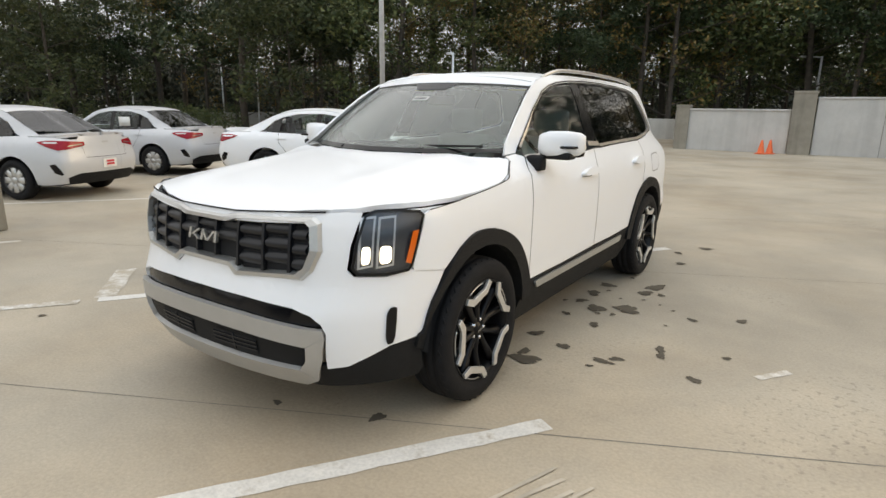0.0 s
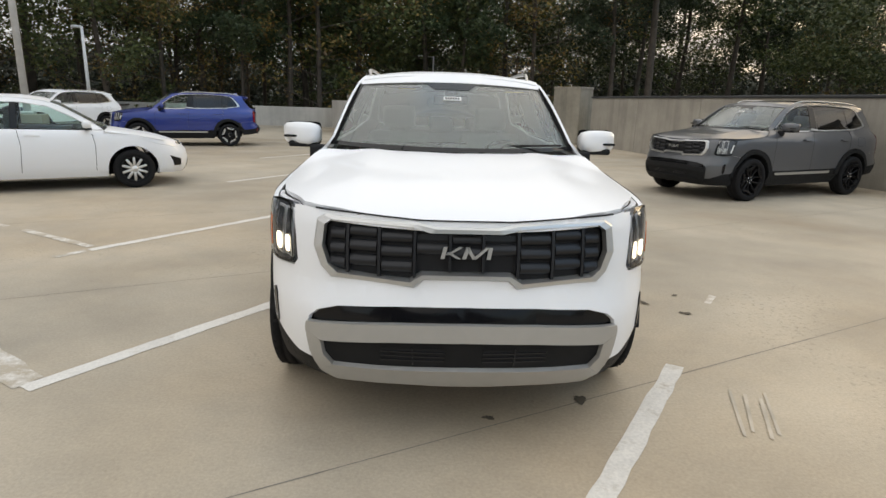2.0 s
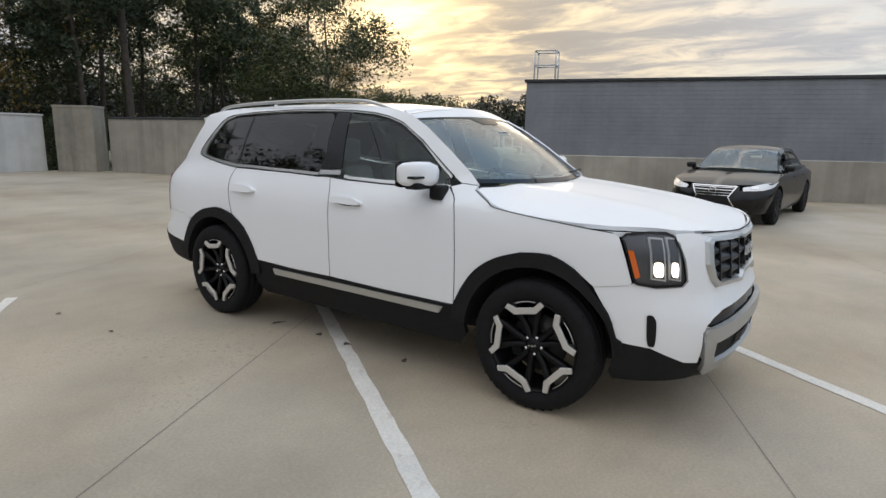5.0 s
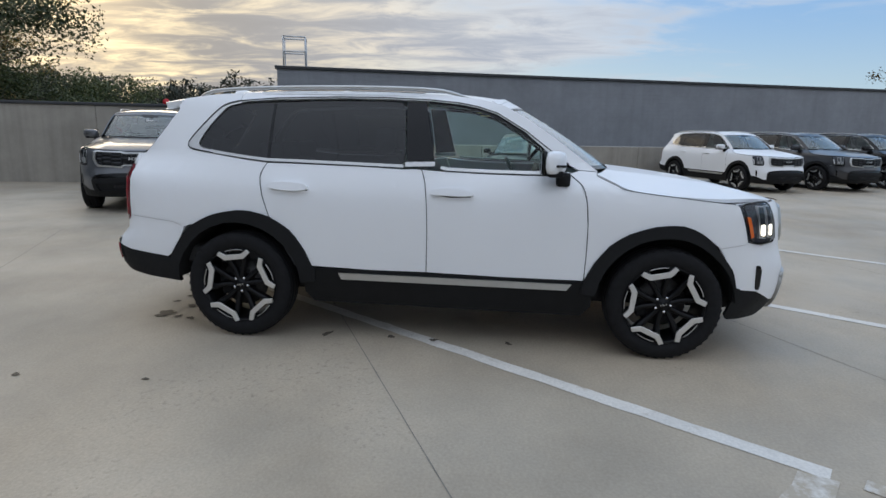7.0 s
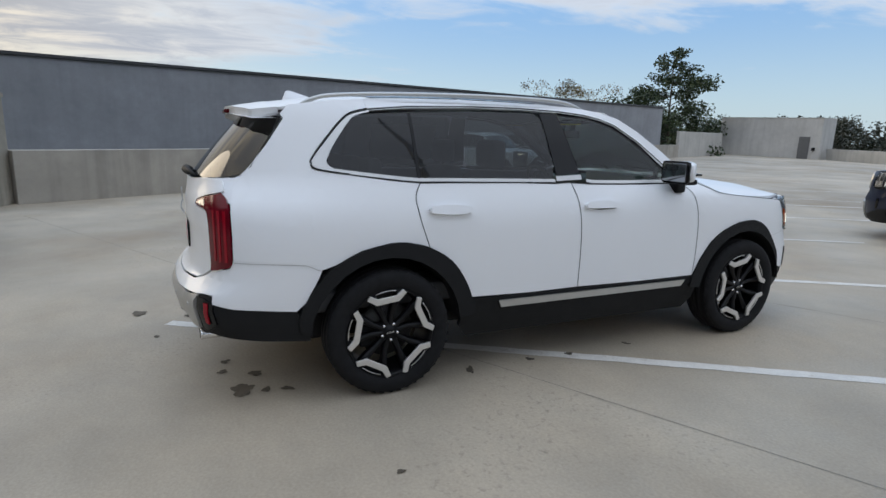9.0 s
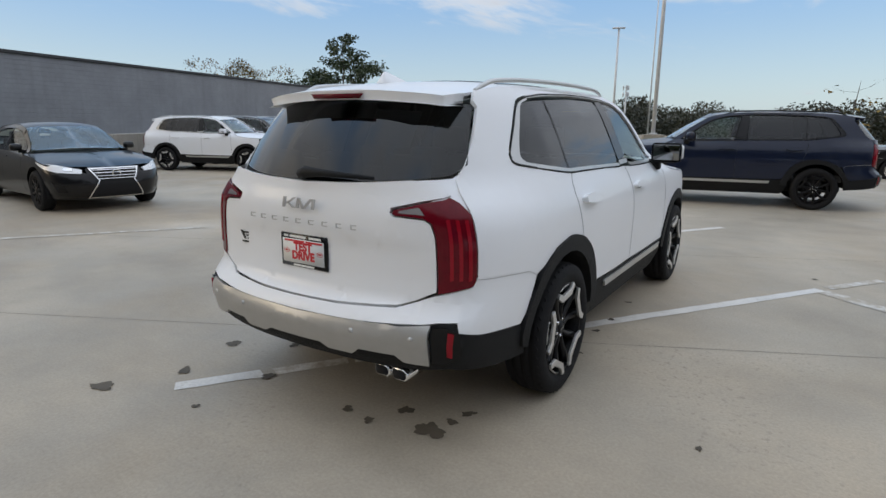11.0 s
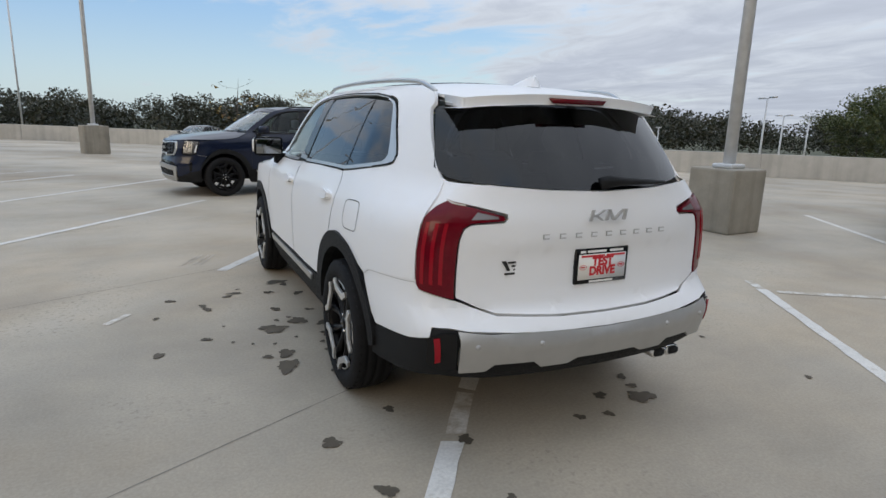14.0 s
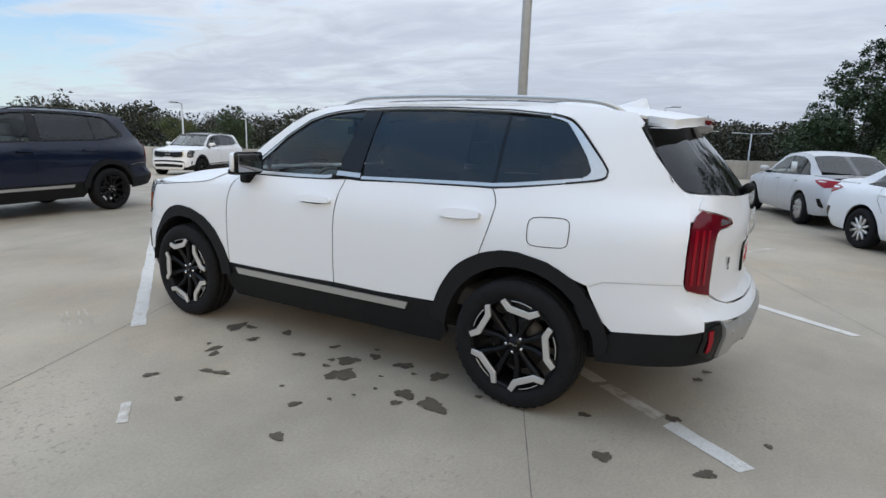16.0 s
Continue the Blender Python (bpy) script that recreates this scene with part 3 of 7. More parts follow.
SPOTS_LOOSE = [(-0.84, 0.86, 4, 2), (-0.83, 0.39, 3, 2), (-0.85, 0.08, 3.5, 1.4), (-0.84, -0.45, 3, 1.6), (0.67, -1.93, 5, 1.3), (0.16, -2.12, 3, 1.4), (-2.19, -2.28, 3, 1.6), (1.85, -0.58, 4, 1.8), (1.4, -0.56, 4, 1.6), (1.58, -0.25, 4.5, 1.6), (1.95, -0.15, 3, 1.4), (0.9, 0.75, 3, 1.0), (1.05, 0.6, 2.2, 1), (0.7, 0.3, 3, 1), (1.12, 0.2, 3, 1.4), (1.3, -0.75, 2, 1.6), (1.5, 0.2, 1.8, 1.2), (0.95, 1.25, 3, 1.3)]
for k, (x, y, cm, stretch) in enumerate(SPOTS_DOOR + SPOTS_REAR + SPOTS_LOOSE):
    tagged(blob("wet_spot", x, y, cm / 150, 1 + (stretch - 1) * 0.8, k * 1.3, WET, k), "dark wet drip spot on the concrete deck", "stain", "wet spots")
for k in range(4):
    off = Vector((0.06 * (k - 1.5), -0.012 * (k - 2)))
    a, b = Vector((1.47, -2.29 + 0.05 * (k % 2))) + off, Vector((1.64, -1.82 - 0.04 * (k % 3))) + off
    tagged(strip("tyre_mark", a, b, 0.018, SCUFF, 0.0056, 0.2, 90 + k), "faint dark tyre scuff on the concrete deck", "stain", "tyre scuffs")


def wall(name, a, b, high, mat, thick=0.22, cap=None, label="", joints=0.0, low=-0.45):
    """A straight wall from a to b, with a coping and upright joints."""
    a, b = Vector(a), Vector(b)
    d = b - a
    rise = deck_z(b.x, b.y) - deck_z(a.x, a.y)
    m = Matrix.Translation((a.x, a.y, deck_z(a.x, a.y))) @ Matrix.Rotation(math.atan2(d.y, d.x), 4, "Z") @ Matrix.Rotation(-math.atan2(rise, d.length), 4, "Y")
    root = tagged(new(name), label, "wall", kind="structure")
    root.matrix_basis = m
    count = max(1, round(d.length / joints)) if joints else 1
    step = d.length / count
    for k in range(count):
        g = 0.006 if joints else 0
        part("wall_panel", bm_box(k * step + g, (k + 1) * step - g, -thick / 2, thick / 2, low, high, 0.012, segments=1), mat, root, smooth=False)
    if joints:
        part("wall_core", bm_box(0.02, d.length - 0.02, -thick / 2 + 0.03, thick / 2 - 0.03, low, high - 0.03), JOINT, root, smooth=False)
    if cap:
        part("coping", bm_box(-0.02, d.length + 0.02, -thick / 2 - 0.04, thick / 2 + 0.04, high, high + 0.07, 0.012, segments=1), cap, root, smooth=False)
    return root


def pillar(x, y, wx, wy, high, turn, label="stained concrete pillar between wall panels", mat=None):
    bm = bm_box(-wx / 2, wx / 2, -wy / 2, wy / 2, -0.4, high, 0.02)
    bm_box(-wx / 2 - 0.02, wx / 2 + 0.02, -wy / 2 - 0.02, wy / 2 + 0.02, high - 0.06, high + 0.03, 0.015, bm)
    ob = tagged(finish("pillar", bm, mat or PILLAR, smooth=False), label, "pillar", "wall pillars")
    ob.matrix_basis = Matrix.Translation((x, y, 0)) @ Matrix.Rotation(radians(turn), 4, "Z")
    return ob


wall("wall_north_far", (-36, 30), (-5.2, 29), 1.07, WALL, label="long grey concrete parapet at the edge of the deck", joints=6)
wall("wall_north_return", (-5.2, 29), (-3.3, 21.5), 1.5, WALL_PALE, label="pale concrete wall panel stepping back")
wall("wall_north_low", (-2.95, 21.2), (0.58, 20.95), 1.52, WALL_PALE, cap=WALL_PALE, label="pale streaked concrete wall with a thin coping")
wall("wall_north", (1.33, 20.92), (5.3, 21.3), 1.95, WALL_PALE, cap=WALL_PALE, label="tall pale streaked concrete wall with a thin coping", joints=2.2)
wall("wall_east", (6.9, 19.6), (9.75, 6.4), 1.9, WALL_STAINED, cap=CAP, label="tall stained concrete wall with a dark coping", joints=3.3)
wall("wall_parapet_east", (10.1, 5.55), (33, -36.3), 1.07, WALL_STAINED, thick=0.3, label="low concrete parapet stained dark at its foot", joints=6)
pillar(-3.18, 21.2, 0.5, 0.4, 1.7, 0)
pillar(0.95, 20.9, 0.72, 0.5, 2.2, 2)
pillar(6.2, 20.4, 1.35, 0.9, 2.32, -50, "wide weathered concrete corner pillar")
pillar(9.85, 5.95, 0.78, 0.6, 2.15, -14)
wall("wall_south_east", (33, -36.3), (38.5, -48), 2.2, WALL, label="concrete wall rising to the stair hut")
wall("wall_south", (32, -55), (4, -44), 1.07, WALL, label="long low concrete parapet across the far side of the deck", joints=7)
wall("wall_south_west", (4, -44), (-10.4, -31), 1.07, WALL, label="long low concrete parapet across the far side of the deck", joints=6)
wall("wall_west", (-10.4, -31), (-27, -9.5), 1.07, WALL, label="low grey concrete parapet", joints=5.4)
wall("wall_west_far", (-27, -9.5), (-42, 10), 1.07, WALL, label="low grey concrete parapet", joints=6)
wall("wall_north_west", (-42, 10), (-36, 30), 1.07, WALL, label="low grey concrete parapet", joints=6)
hut = wall("stair_hut", (42, -53), (32.2, -55), 3.9, WALL_PALE, thick=3.0, cap=WALL, label="pale concrete stair hut with a grey door")
hut["category"] = "building"
part("door", bm_box(8.1, 9.05, -1.6, -1.5, 0, 2.15, 0.01), DOOR_GREY, hut, "closed dark grey door", smooth=False)
part("lamp_box", bm_box(9.35, 9.6, -1.7, -1.5, 0.85, 1.15, 0.02), DARK, hut, smooth=False)

# grey building behind the parapet
bld = thing("grey_building", "long windowless dark grey block building with a dark roof edge", "building", Matrix.Translation((19.4, 9.1, 0)) @ Matrix.Rotation(math.atan2(-45.1, 12.6), 4, "Z"))
part("wall", bm_box(0, 43, 0, 14, -3.6, 3.86), BLOCKWORK, bld, smooth=False)
for k in range(17):
    z = 0.85 + k * 0.175
    part("block_course", bm_box(0.01, 42.9, -0.012, 0.0, z, z + 0.169, 0.003, segments=1), BLOCKWORK, bld, smooth=False)
part("roof_edge", bm_box(-0.08, 43.1, -0.1, 14.1, 3.86, 3.98, 0.02), CAP, bld, smooth=False)
part("ledge", bm_box(0, 43, -0.06, 0, 0.72, 0.8, 0.01), WALL, bld, smooth=False)
cage = part("roof_ladder_cage", bm_box(0.2, 1.2, 0.25, 1.15, 3.97, 4.01, 0.01), GALV, bld, "open steel ladder cage on the roof")
for x in (0.25, 1.15):
    for y in (0.3, 1.1):
        part("cage_post", bm_tube([(x, y, 3.96), (x, y, 5.2)], 0.03, 6), GALV, cage)
for z in (4.6, 5.2):
    for a, b in (((0.25, 0.3), (1.15, 0.3)), ((1.15, 0.3), (1.15, 1.1)), ((1.15, 1.1), (0.25, 1.1)), ((0.25, 1.1), (0.25, 0.3))):
        part("cage_bar", bm_tube([(*a, z), (*b, z)], 0.03, 6), GALV, cage)
# railings by the corner of the building
for k, (p, q, top) in enumerate((((19.25, 9.15), (18.45, 9.6), 1.98), ((18.3, 9.75), (16.6, 10.9), 1.72))):
    p, q = Vector((*p, 0)), Vector((*q, 0))
    rail = thing("guard_rail", "pale steel guard railing behind the parapet", "railing", None, "guard railings")
    for i in range(3):
        o = p.lerp(q, i / 2)
        part("rail_post", bm_tube([(o.x, o.y, -3.6), (o.x, o.y, top)], 0.035, 6), GALV, rail)
    for z in (top - 0.85, top - 0.45, top - 0.03):
        part("rail_bar", bm_tube([(p.x, p.y, z), (q.x, q.y, z)], 0.03, 6), GALV, rail)

# roadside sign and a low flat-roofed shop across the street
sign = thing("roadside_sign", "red and white roadside sign on a tall steel pole", "sign", Matrix.Translation((46.7, 30.4, -3.6)) @ Matrix.Rotation(radians(-55), 4, "Z"))
part("pole", bm_tube([(0, 0, 0), (0, 0, 6.3)], 0.14, 10), GALV, sign)
part("sign_panel", bm_box(-0.8, 0.8, -0.12, 0.12, 6.15, 6.85, 0.05), RED_INK, sign, "red sign panel")
part("sign_stripe", bm_box(-0.6, 0.6, -0.14, 0.14, 6.4, 6.6, 0.02), PAPER, sign, "white bar across the sign")
part("sign_top", bm_revolve([(0.0, -0.1), (0.3, -0.1), (0.3, 0.1), (0.0, 0.1)], 20, "y", m=Matrix.Translation((0, 0, 7.1))), RED_INK, sign)
shop = thing("low_shop", "low pale flat-roofed shop across the street", "building", Matrix.Translation((58, 38, -3.6)) @ Matrix.Rotation(radians(-55), 4, "Z"))
part("wall", bm_box(-9, 7, 0, 8, 0, 3.4), WALL_PALE, shop, smooth=False)
part("roof", bm_box(-9.3, 7.3, -0.3, 8.3, 3.4, 3.75, 0.05), LINE, shop, smooth=False)
for x in (-7.5, -5, -2.5, 0, 2.5, 5):
    part("shop_window", bm_box(x - 0.9, x + 0.9, -0.05, 0.0, 0.9, 2.6, 0.02), GLOSS_BLACK, shop, smooth=False)


def cone(x, y):
    ob = thing("traffic_cone", "small orange traffic cone on the deck", "cone", Matrix.Translation((x, y, 0)), "traffic cones")
    part("cone_body", bm_revolve([(0.14, 0.03), (0.125, 0.04), (0.03, 0.5), (0.0, 0.5)], 16, "z"), ORANGE, ob)
    part("cone_base", bm_box(-0.18, 0.18, -0.18, 0.18, 0, 0.035, 0.01), ORANGE, ob)


cone(-0.15, 20.1)
cone(0.1, 20.35)


def lamp_post(x, y, z0, high, arm, turn, double=False, label="slim grey lamp post with a flat head"):
    ob = thing("street_lamp", label, "lamp post", Matrix.Translation((x, y, z0)) @ Matrix.Rotation(radians(turn), 4, "Z"), "lamp posts")
    part("pole", bm_tube([(0, 0, 0), (0, 0, high)], 0.07, 10, radii=[0.085, 0.055]), GALV, ob)
    for sgn in ((-1, 1) if double else (1,)):
        part("lamp_arm", bm_tube([(0, 0, high - 0.05), (sgn * arm * 0.6, 0, high)], 0.03, 8), GALV, ob)
        part("lamp_head", bm_box(min(sgn * arm * 0.45, sgn * arm), max(sgn * arm * 0.45, sgn * arm), -0.16, 0.16, high - 0.04, high + 0.06, 0.03), GALV, ob)
    return ob


def pedestal_pole(x, y, size, high, turn, pole=9.0, head=False):
    ob = thing("pole_pedestal", "square weathered concrete pedestal with a tall grey light pole", "light pole", Matrix.Translation((x, y, deck_z(x, y))) @ Matrix.Rotation(radians(turn), 4, "Z"), "pedestal light poles")
    part("pedestal", bm_box(-size / 2, size / 2, -size / 2, size / 2, 0, high, 0.03), PILLAR, ob, smooth=False)
    part("pole_base", bm_box(-0.17, 0.17, -0.17, 0.17, high, high + 0.07, 0.02), GALV, ob)
    part("pole", bm_tube([(0, 0, high), (0, 0, high + pole)], 0.09, 12, radii=[0.09, 0.07]), GALV, ob)
    if head:
        part("lamp_head", bm_box(-0.5, 0.5, -0.16, 0.16, high + pole, high + pole + 0.1, 0.03), GALV, ob)
    return ob


pedestal_pole(-6.07, -1.68, 0.78, 0.97, 5)
pedestal_pole(4.4, -23.6, 0.9, 1.15, 20, 12.0)
pedestal_pole(12.4, -44.0, 0.9, 1.1, 20, 8.2, head=True)
lamp_post(13.1, -59.0, -3.6, 21.0, 1.2, 20, label="tall grey light pole beyond the parapet")
pedestal_pole(-10.75, 11.5, 0.8, 0.9, 20)
lamp_post(-14.4, 21.2, 0, 4.15, 0.5, 150)
lamp_post(0.5, 37.2, -3.6, 8.25, 1.1, 180)
for k, (az, r, top, arm, turn, dbl) in enumerate(((144, 45, 5.2, 1.3, 180, False), (147, 52, 5.0, 1.2, 180, False), (154.5, 60, 5.0, 1.4, 160, False), (-108.5, 52, 3.3, 1.6, 20, False), (-122.5, 40, 3.2, 1.2, 20, False), (-116, 80, 3.6, 2.2, 60, True), (-129, 60, 2.6, 1.6, 40, False), (-133.5, 55, 2.6, 1.7, 40, True), (-137.5, 62, 1.8, 1.6, 40, True), (-147.5, 44, 4.0, 1.2, 60, True), (-148.5, 52, 3.0, 1.2, 60, True), (-150, 62, 3.2, 1.6, 60, True), (-172, 40, 4.0, 1.0, 90, False), (-174.5, 60, 2.8, 1.6, 90, True), (-179, 55, 2.6, 1.6, 90, True), (-96, 120, 4.5, 2.5, 0, True))):
    lamp_post(r * math.cos(radians(az)), r * math.sin(radians(az)), -3.6, top + 3.6, arm, turn, dbl, "distant grey lamp post beyond the deck")

mast = thing("radio_mast", "slim grey radio mast far beyond the deck", "mast", Matrix.Translation((28.9, -106.5, -3.6)))
part("pole", bm_tube([(0, 0, 0), (0, 0, 12.1)], 0.2, 8, radii=[0.28, 0.12]), GALV, mast)
for z in (10.4, 11.6):
    for a in range(3):
        part("antenna_panel", bm_box(0.45, 0.6, -0.16, 0.16, z - 0.4, z + 0.4, 0.03, m=Matrix.Rotation(a * 2.094, 4, "Z")), GALV, mast)
    part("ring", bm_revolve([(0.4, z), (0.48, z), (0.48, z + 0.06), (0.4, z + 0.06)], 12, "z", closed=True), GALV, mast)

# ---- the white sport-utility car, front towards -y, middle of the wheelbase at the origin ----

CONTOUR = [(0, -2.40), (0.08, -2.3993), (0.35, -2.38), (0.6, -2.322), (0.72, -2.252), (0.81, -2.158), (0.88, -2.05), (0.926, -1.92), (0.953, -1.75), (0.963, -1.5), (0.968, -1.2), (0.968, 0), (0.968, 1.2), (0.964, 1.6), (0.954, 1.85), (0.934, 2.05), (0.903, 2.2), (0.862, 2.295), (0.8, 2.354), (0.71, 2.396), (0.6, 2.426), (0.46, 2.456), (0.3, 2.477), (0.08, 2.4892), (0, 2.49)]
PLAN = np.array(smooth_line(CONTOUR, 8))
ARC = np.r_[0, np.cumsum(np.hypot(*np.diff(PLAN, axis=0).T))]
ARC = ARC - np.interp(0.0, PLAN[:, 1], ARC)  # 0 abreast of the origin, negative forward
HALF_X = curve_at([(0.2, 0.92), (0.35, 0.945), (0.5, 0.958), (0.7, 0.966), (0.9, 0.968), (1.0, 0.962), (1.08, 0.945), (1.15, 0.918), (1.2, 0.895), (1.3, 0.855), (1.5, 0.768), (1.6, 0.718), (1.65, 0.687), (1.69, 0.65), (1.72, 0.61), (1.74, 0.57)])
NOSE = curve_at([(0.2, 0.16), (0.3, 0.07), (0.4, 0.015), (0.5, 0.0), (0.62, 0.0), (0.68, 0.022), (0.75, 0.045), (0.9, 0.058), (1.0, 0.075), (1.06, 0.1), (1.12, 0.15)])
STERN = curve_at([(0.2, -0.14), (0.35, -0.03), (0.45, 0.055), (0.58, 0.085), (0.64, 0.08), (0.7, 0.03), (0.72, 0.0), (0.8, -0.012), (1.1, -0.012), (1.2, -0.025), (1.3, -0.03)])
CREASE = curve_at([(0.76, 0.0), (0.85, -0.003), (0.965, -0.004), (0.985, 0.008), (1.1, 0.006), (1.19, 0.0)])


def taper(y, z):
    """How far the cabin draws in towards the windscreen and the tailgate."""
    k = min(max((z - 1.12) / 0.14, 0), 1)
    front = 0.115 * min(max((0.1 - y) / 1.1, 0), 1)
    rear = 0.10 * min(max((y - 1.45) / 0.8, 0), 1) ** 1.3
    return 1 - k * (front + rear)


def body(s, z):
    x, y = np.interp(s, ARC, PLAN[:, 0]), np.interp(s, ARC, PLAN[:, 1])
    nose, stern = min(max((-1.55 - y) / 0.6, 0), 1), min(max((y - 1.8) / 0.5, 0), 1)
    fold = min(max((0.7 - x) / 0.12, 0), 1) * CREASE(z)
    return x * HALF_X(z) / 0.968 * taper(y, z), y + nose * NOSE(z) + stern * (STERN(z) + fold), z


def arc_front(x):
    half = PLAN[:, 1] < -1.4
    return float(np.interp(x, PLAN[half, 0], ARC[half]))


def arc_fore(y):
    half = PLAN[:, 1] < -1.4
    return float(np.interp(y, PLAN[half, 1], ARC[half]))


def arc_rear(x):
    half = PLAN[:, 1] > 1.7
    return float(np.interp(-x, -PLAN[half, 0], ARC[half]))


def wrap(end):
    """Front or rear skin by signed way round from the middle."""
    mid = ARC[0] if end < 0 else ARC[-1]
    return lambda a, z: (lambda p: (math.copysign(p[0], a), p[1], p[2]))(body(mid - end * abs(a), z))


def both(half, end):
    """A half outline (x > 0, by arc), drawn from the middle top round to the middle bottom, made whole."""
    mid = ARC[0] if end < 0 else ARC[-1]
    one = [(abs(a - mid), z) for a, z in half]
    return one + [(-a, z) for a, z in one[::-1] if a > 1e-6]


def side(flip):
    return lambda s, z: (lambda p: (p[0] * flip, p[1], p[2]))(body(s, z))


def across(end):
    """Front or rear skin by true x and z."""
    arc = arc_front if end < 0 else arc_rear
    return lambda x, z: (lambda p: (math.copysign(p[0], x), p[1], p[2]))(body(arc(abs(x)), z))


HOOD_MID = curve_smooth([(-2.31, 1.005), (-2.285, 1.024), (-2.22, 1.055), (-2.1, 1.09), (-1.9, 1.134), (-1.6, 1.176), (-1.3, 1.21), (-1.0, 1.23)])
HOOD_EDGE = curve_smooth([(-2.31, 1.005), (-2.2, 1.03), (-2.0, 1.042), (-1.9, 1.051), (-1.475, 1.086), (-1.178, 1.119), (-1.099, 1.149), (-1.04, 1.174), (-0.98, 1.202)])


def hood_skin(x, y):
    k = min(abs(x) / 0.93, 1)
    ridge = 0.012 * math.exp(-(((abs(x) - 0.5) / 0.09) ** 2)) * min(max((y + 2.25) / 0.4, 0), 1)
    return x, y, HOOD_MID(y) + (HOOD_EDGE(y) - HOOD_MID(y)) * k**3.2 + ridge


ROOF_MID = curve_smooth([(-0.5, 1.66), (-0.4, 1.695), (-0.2, 1.727), (0.1, 1.75), (0.6, 1.762), (1.2, 1.757), (1.7, 1.73), (2.0, 1.694), (2.24, 1.652)])


def roof_skin(x, y):
    k = min(abs(x) / 0.64, 1)
    return x * (1 - 0.06 * max(0, (y - 1.5) / 0.8)), y, ROOF_MID(y) - 0.055 * k**2.6


def screen_skin(u, t):
    """Windscreen: u from -1 to 1 across, t from 0 at the cowl to 1 at the roof."""
    x = u * (0.785 * (1 - t) + 0.637 * t)
    y = (-1.17 + 0.27 * u * u) * (1 - t) + (-0.39 + 0.1 * u * u) * t
    z = (1.222 + 0.012 * u * u) * (1 - t) + (1.697 - 0.035 * u * u) * t + 0.05 * t * (1 - t)
    return x, y - 0.06 * t * (1 - t), z


def rear_glass_skin(u, t):
    x = u * (0.705 * (1 - t) + 0.6 * t)
    y = (2.448 - 0.235 * abs(u) ** 2.4) * (1 - t) + (2.115 - 0.12 * abs(u) ** 2.4) * t + 0.05 * t * (1 - t)
    z = (1.235 + 0.04 * u * u) * (1 - t) + (1.62 - 0.03 * u * u) * t
    return x, y, z


REF = lambda p: Vector((p.x, p.y - min(max(p.y, -1.5), 1.5), max(p.z - 0.85, 0) * 1.5 if p.z > 1.3 else 0.05))
UP = lambda p: Vector((0, 0, 1))

DOOR_FRONT = [(-0.80, 1.205), (-0.86, 1.16), (-0.89, 1.12), (-0.912, 1.032), (-0.926, 0.877), (-0.927, 0.677), (-0.921, 0.515)]
DOOR_MID = [(0.178, 1.222), (0.174, 1.205), (0.149, 1.13), (0.132, 0.985), (0.126, 0.798), (0.128, 0.525)]
DOOR_REAR = [(1.242, 1.232), (1.272, 1.183), (1.283, 1.129), (1.26, 1.012), (1.213, 0.868)]
ARCH_R = [(1.918, 0.588), (1.845, 0.72), (1.76, 0.8), (1.62, 0.87), (1.45, 0.905), (1.345, 0.902), (1.213, 0.868), (1.07, 0.779), (0.975, 0.649), (0.925, 0.535)]
ARCH_F = [(-0.921, 0.515), (-0.982, 0.637), (-1.074, 0.757), (-1.192, 0.838), (-1.357, 0.894), (-1.53, 0.903), (-1.669, 0.851), (-1.773, 0.756), (-1.861, 0.631), (-1.904, 0.504)]
HOOD_LINE = [(-0.98, 1.2), (-1.04, 1.172), (-1.099, 1.147), (-1.178, 1.117), (-1.475, 1.084), (-1.9, 1.049)]
ROOF_EDGE = [(-0.985, 1.235), (-0.905, 1.29), (-0.709, 1.435), (-0.513, 1.565), (-0.36, 1.645), (-0.2, 1.685), (0.0, 1.71), (0.3, 1.722), (1.0, 1.722), (1.6, 1.70), (1.95, 1.66)]
FRAME_TOP = [(-0.86, 1.205), (-0.80, 1.265), (-0.702, 1.335), (-0.507, 1.478), (-0.311, 1.592), (-0.18, 1.632), (-0.05, 1.655), (0.15, 1.672), (0.465, 1.684), (0.8, 1.683), (1.245, 1.668), (1.492, 1.645), (1.596, 1.62), (1.663, 1.572), (1.763, 1.464), (1.84, 1.372), (1.85, 1.345), (1.825, 1.318), (1.656, 1.289), (1.416, 1.256), (1.242, 1.24)]
WIN_FRONT = [(0.168, 1.65), (0.006, 1.642), (-0.152, 1.615), (-0.31, 1.562), (-0.466, 1.474), (-0.66, 1.338), (-0.765, 1.255), (-0.76, 1.222), (-0.65, 1.216), (-0.208, 1.222), (0.0, 1.231), (0.06, 1.252), (0.085, 1.285)]
WIN_REAR = [(1.235, 1.642), (0.845, 1.66), (0.36, 1.66), (0.318, 1.63), (0.292, 1.343), (0.304, 1.252), (0.332, 1.243), (1.03, 1.26), (1.235, 1.262)]
WIN_QUARTER = [(1.25, 1.641), (1.491, 1.624), (1.578, 1.603), (1.629, 1.555), (1.711, 1.449), (1.757, 1.37), (1.757, 1.342), (1.731, 1.323), (1.554, 1.298), (1.347, 1.273), (1.25, 1.263)]
PILLAR_B = [(0.31, 1.66), (0.178, 1.66), (0.096, 1.28), (0.278, 1.262)]


def arc_pts(cy, r, a0, a1, n=14, cz=0.376):
    return [(cy + r * math.cos(radians(a0 + (a1 - a0) * i / n)), cz + r * math.sin(radians(a0 + (a1 - a0) * i / n))) for i in range(n + 1)]


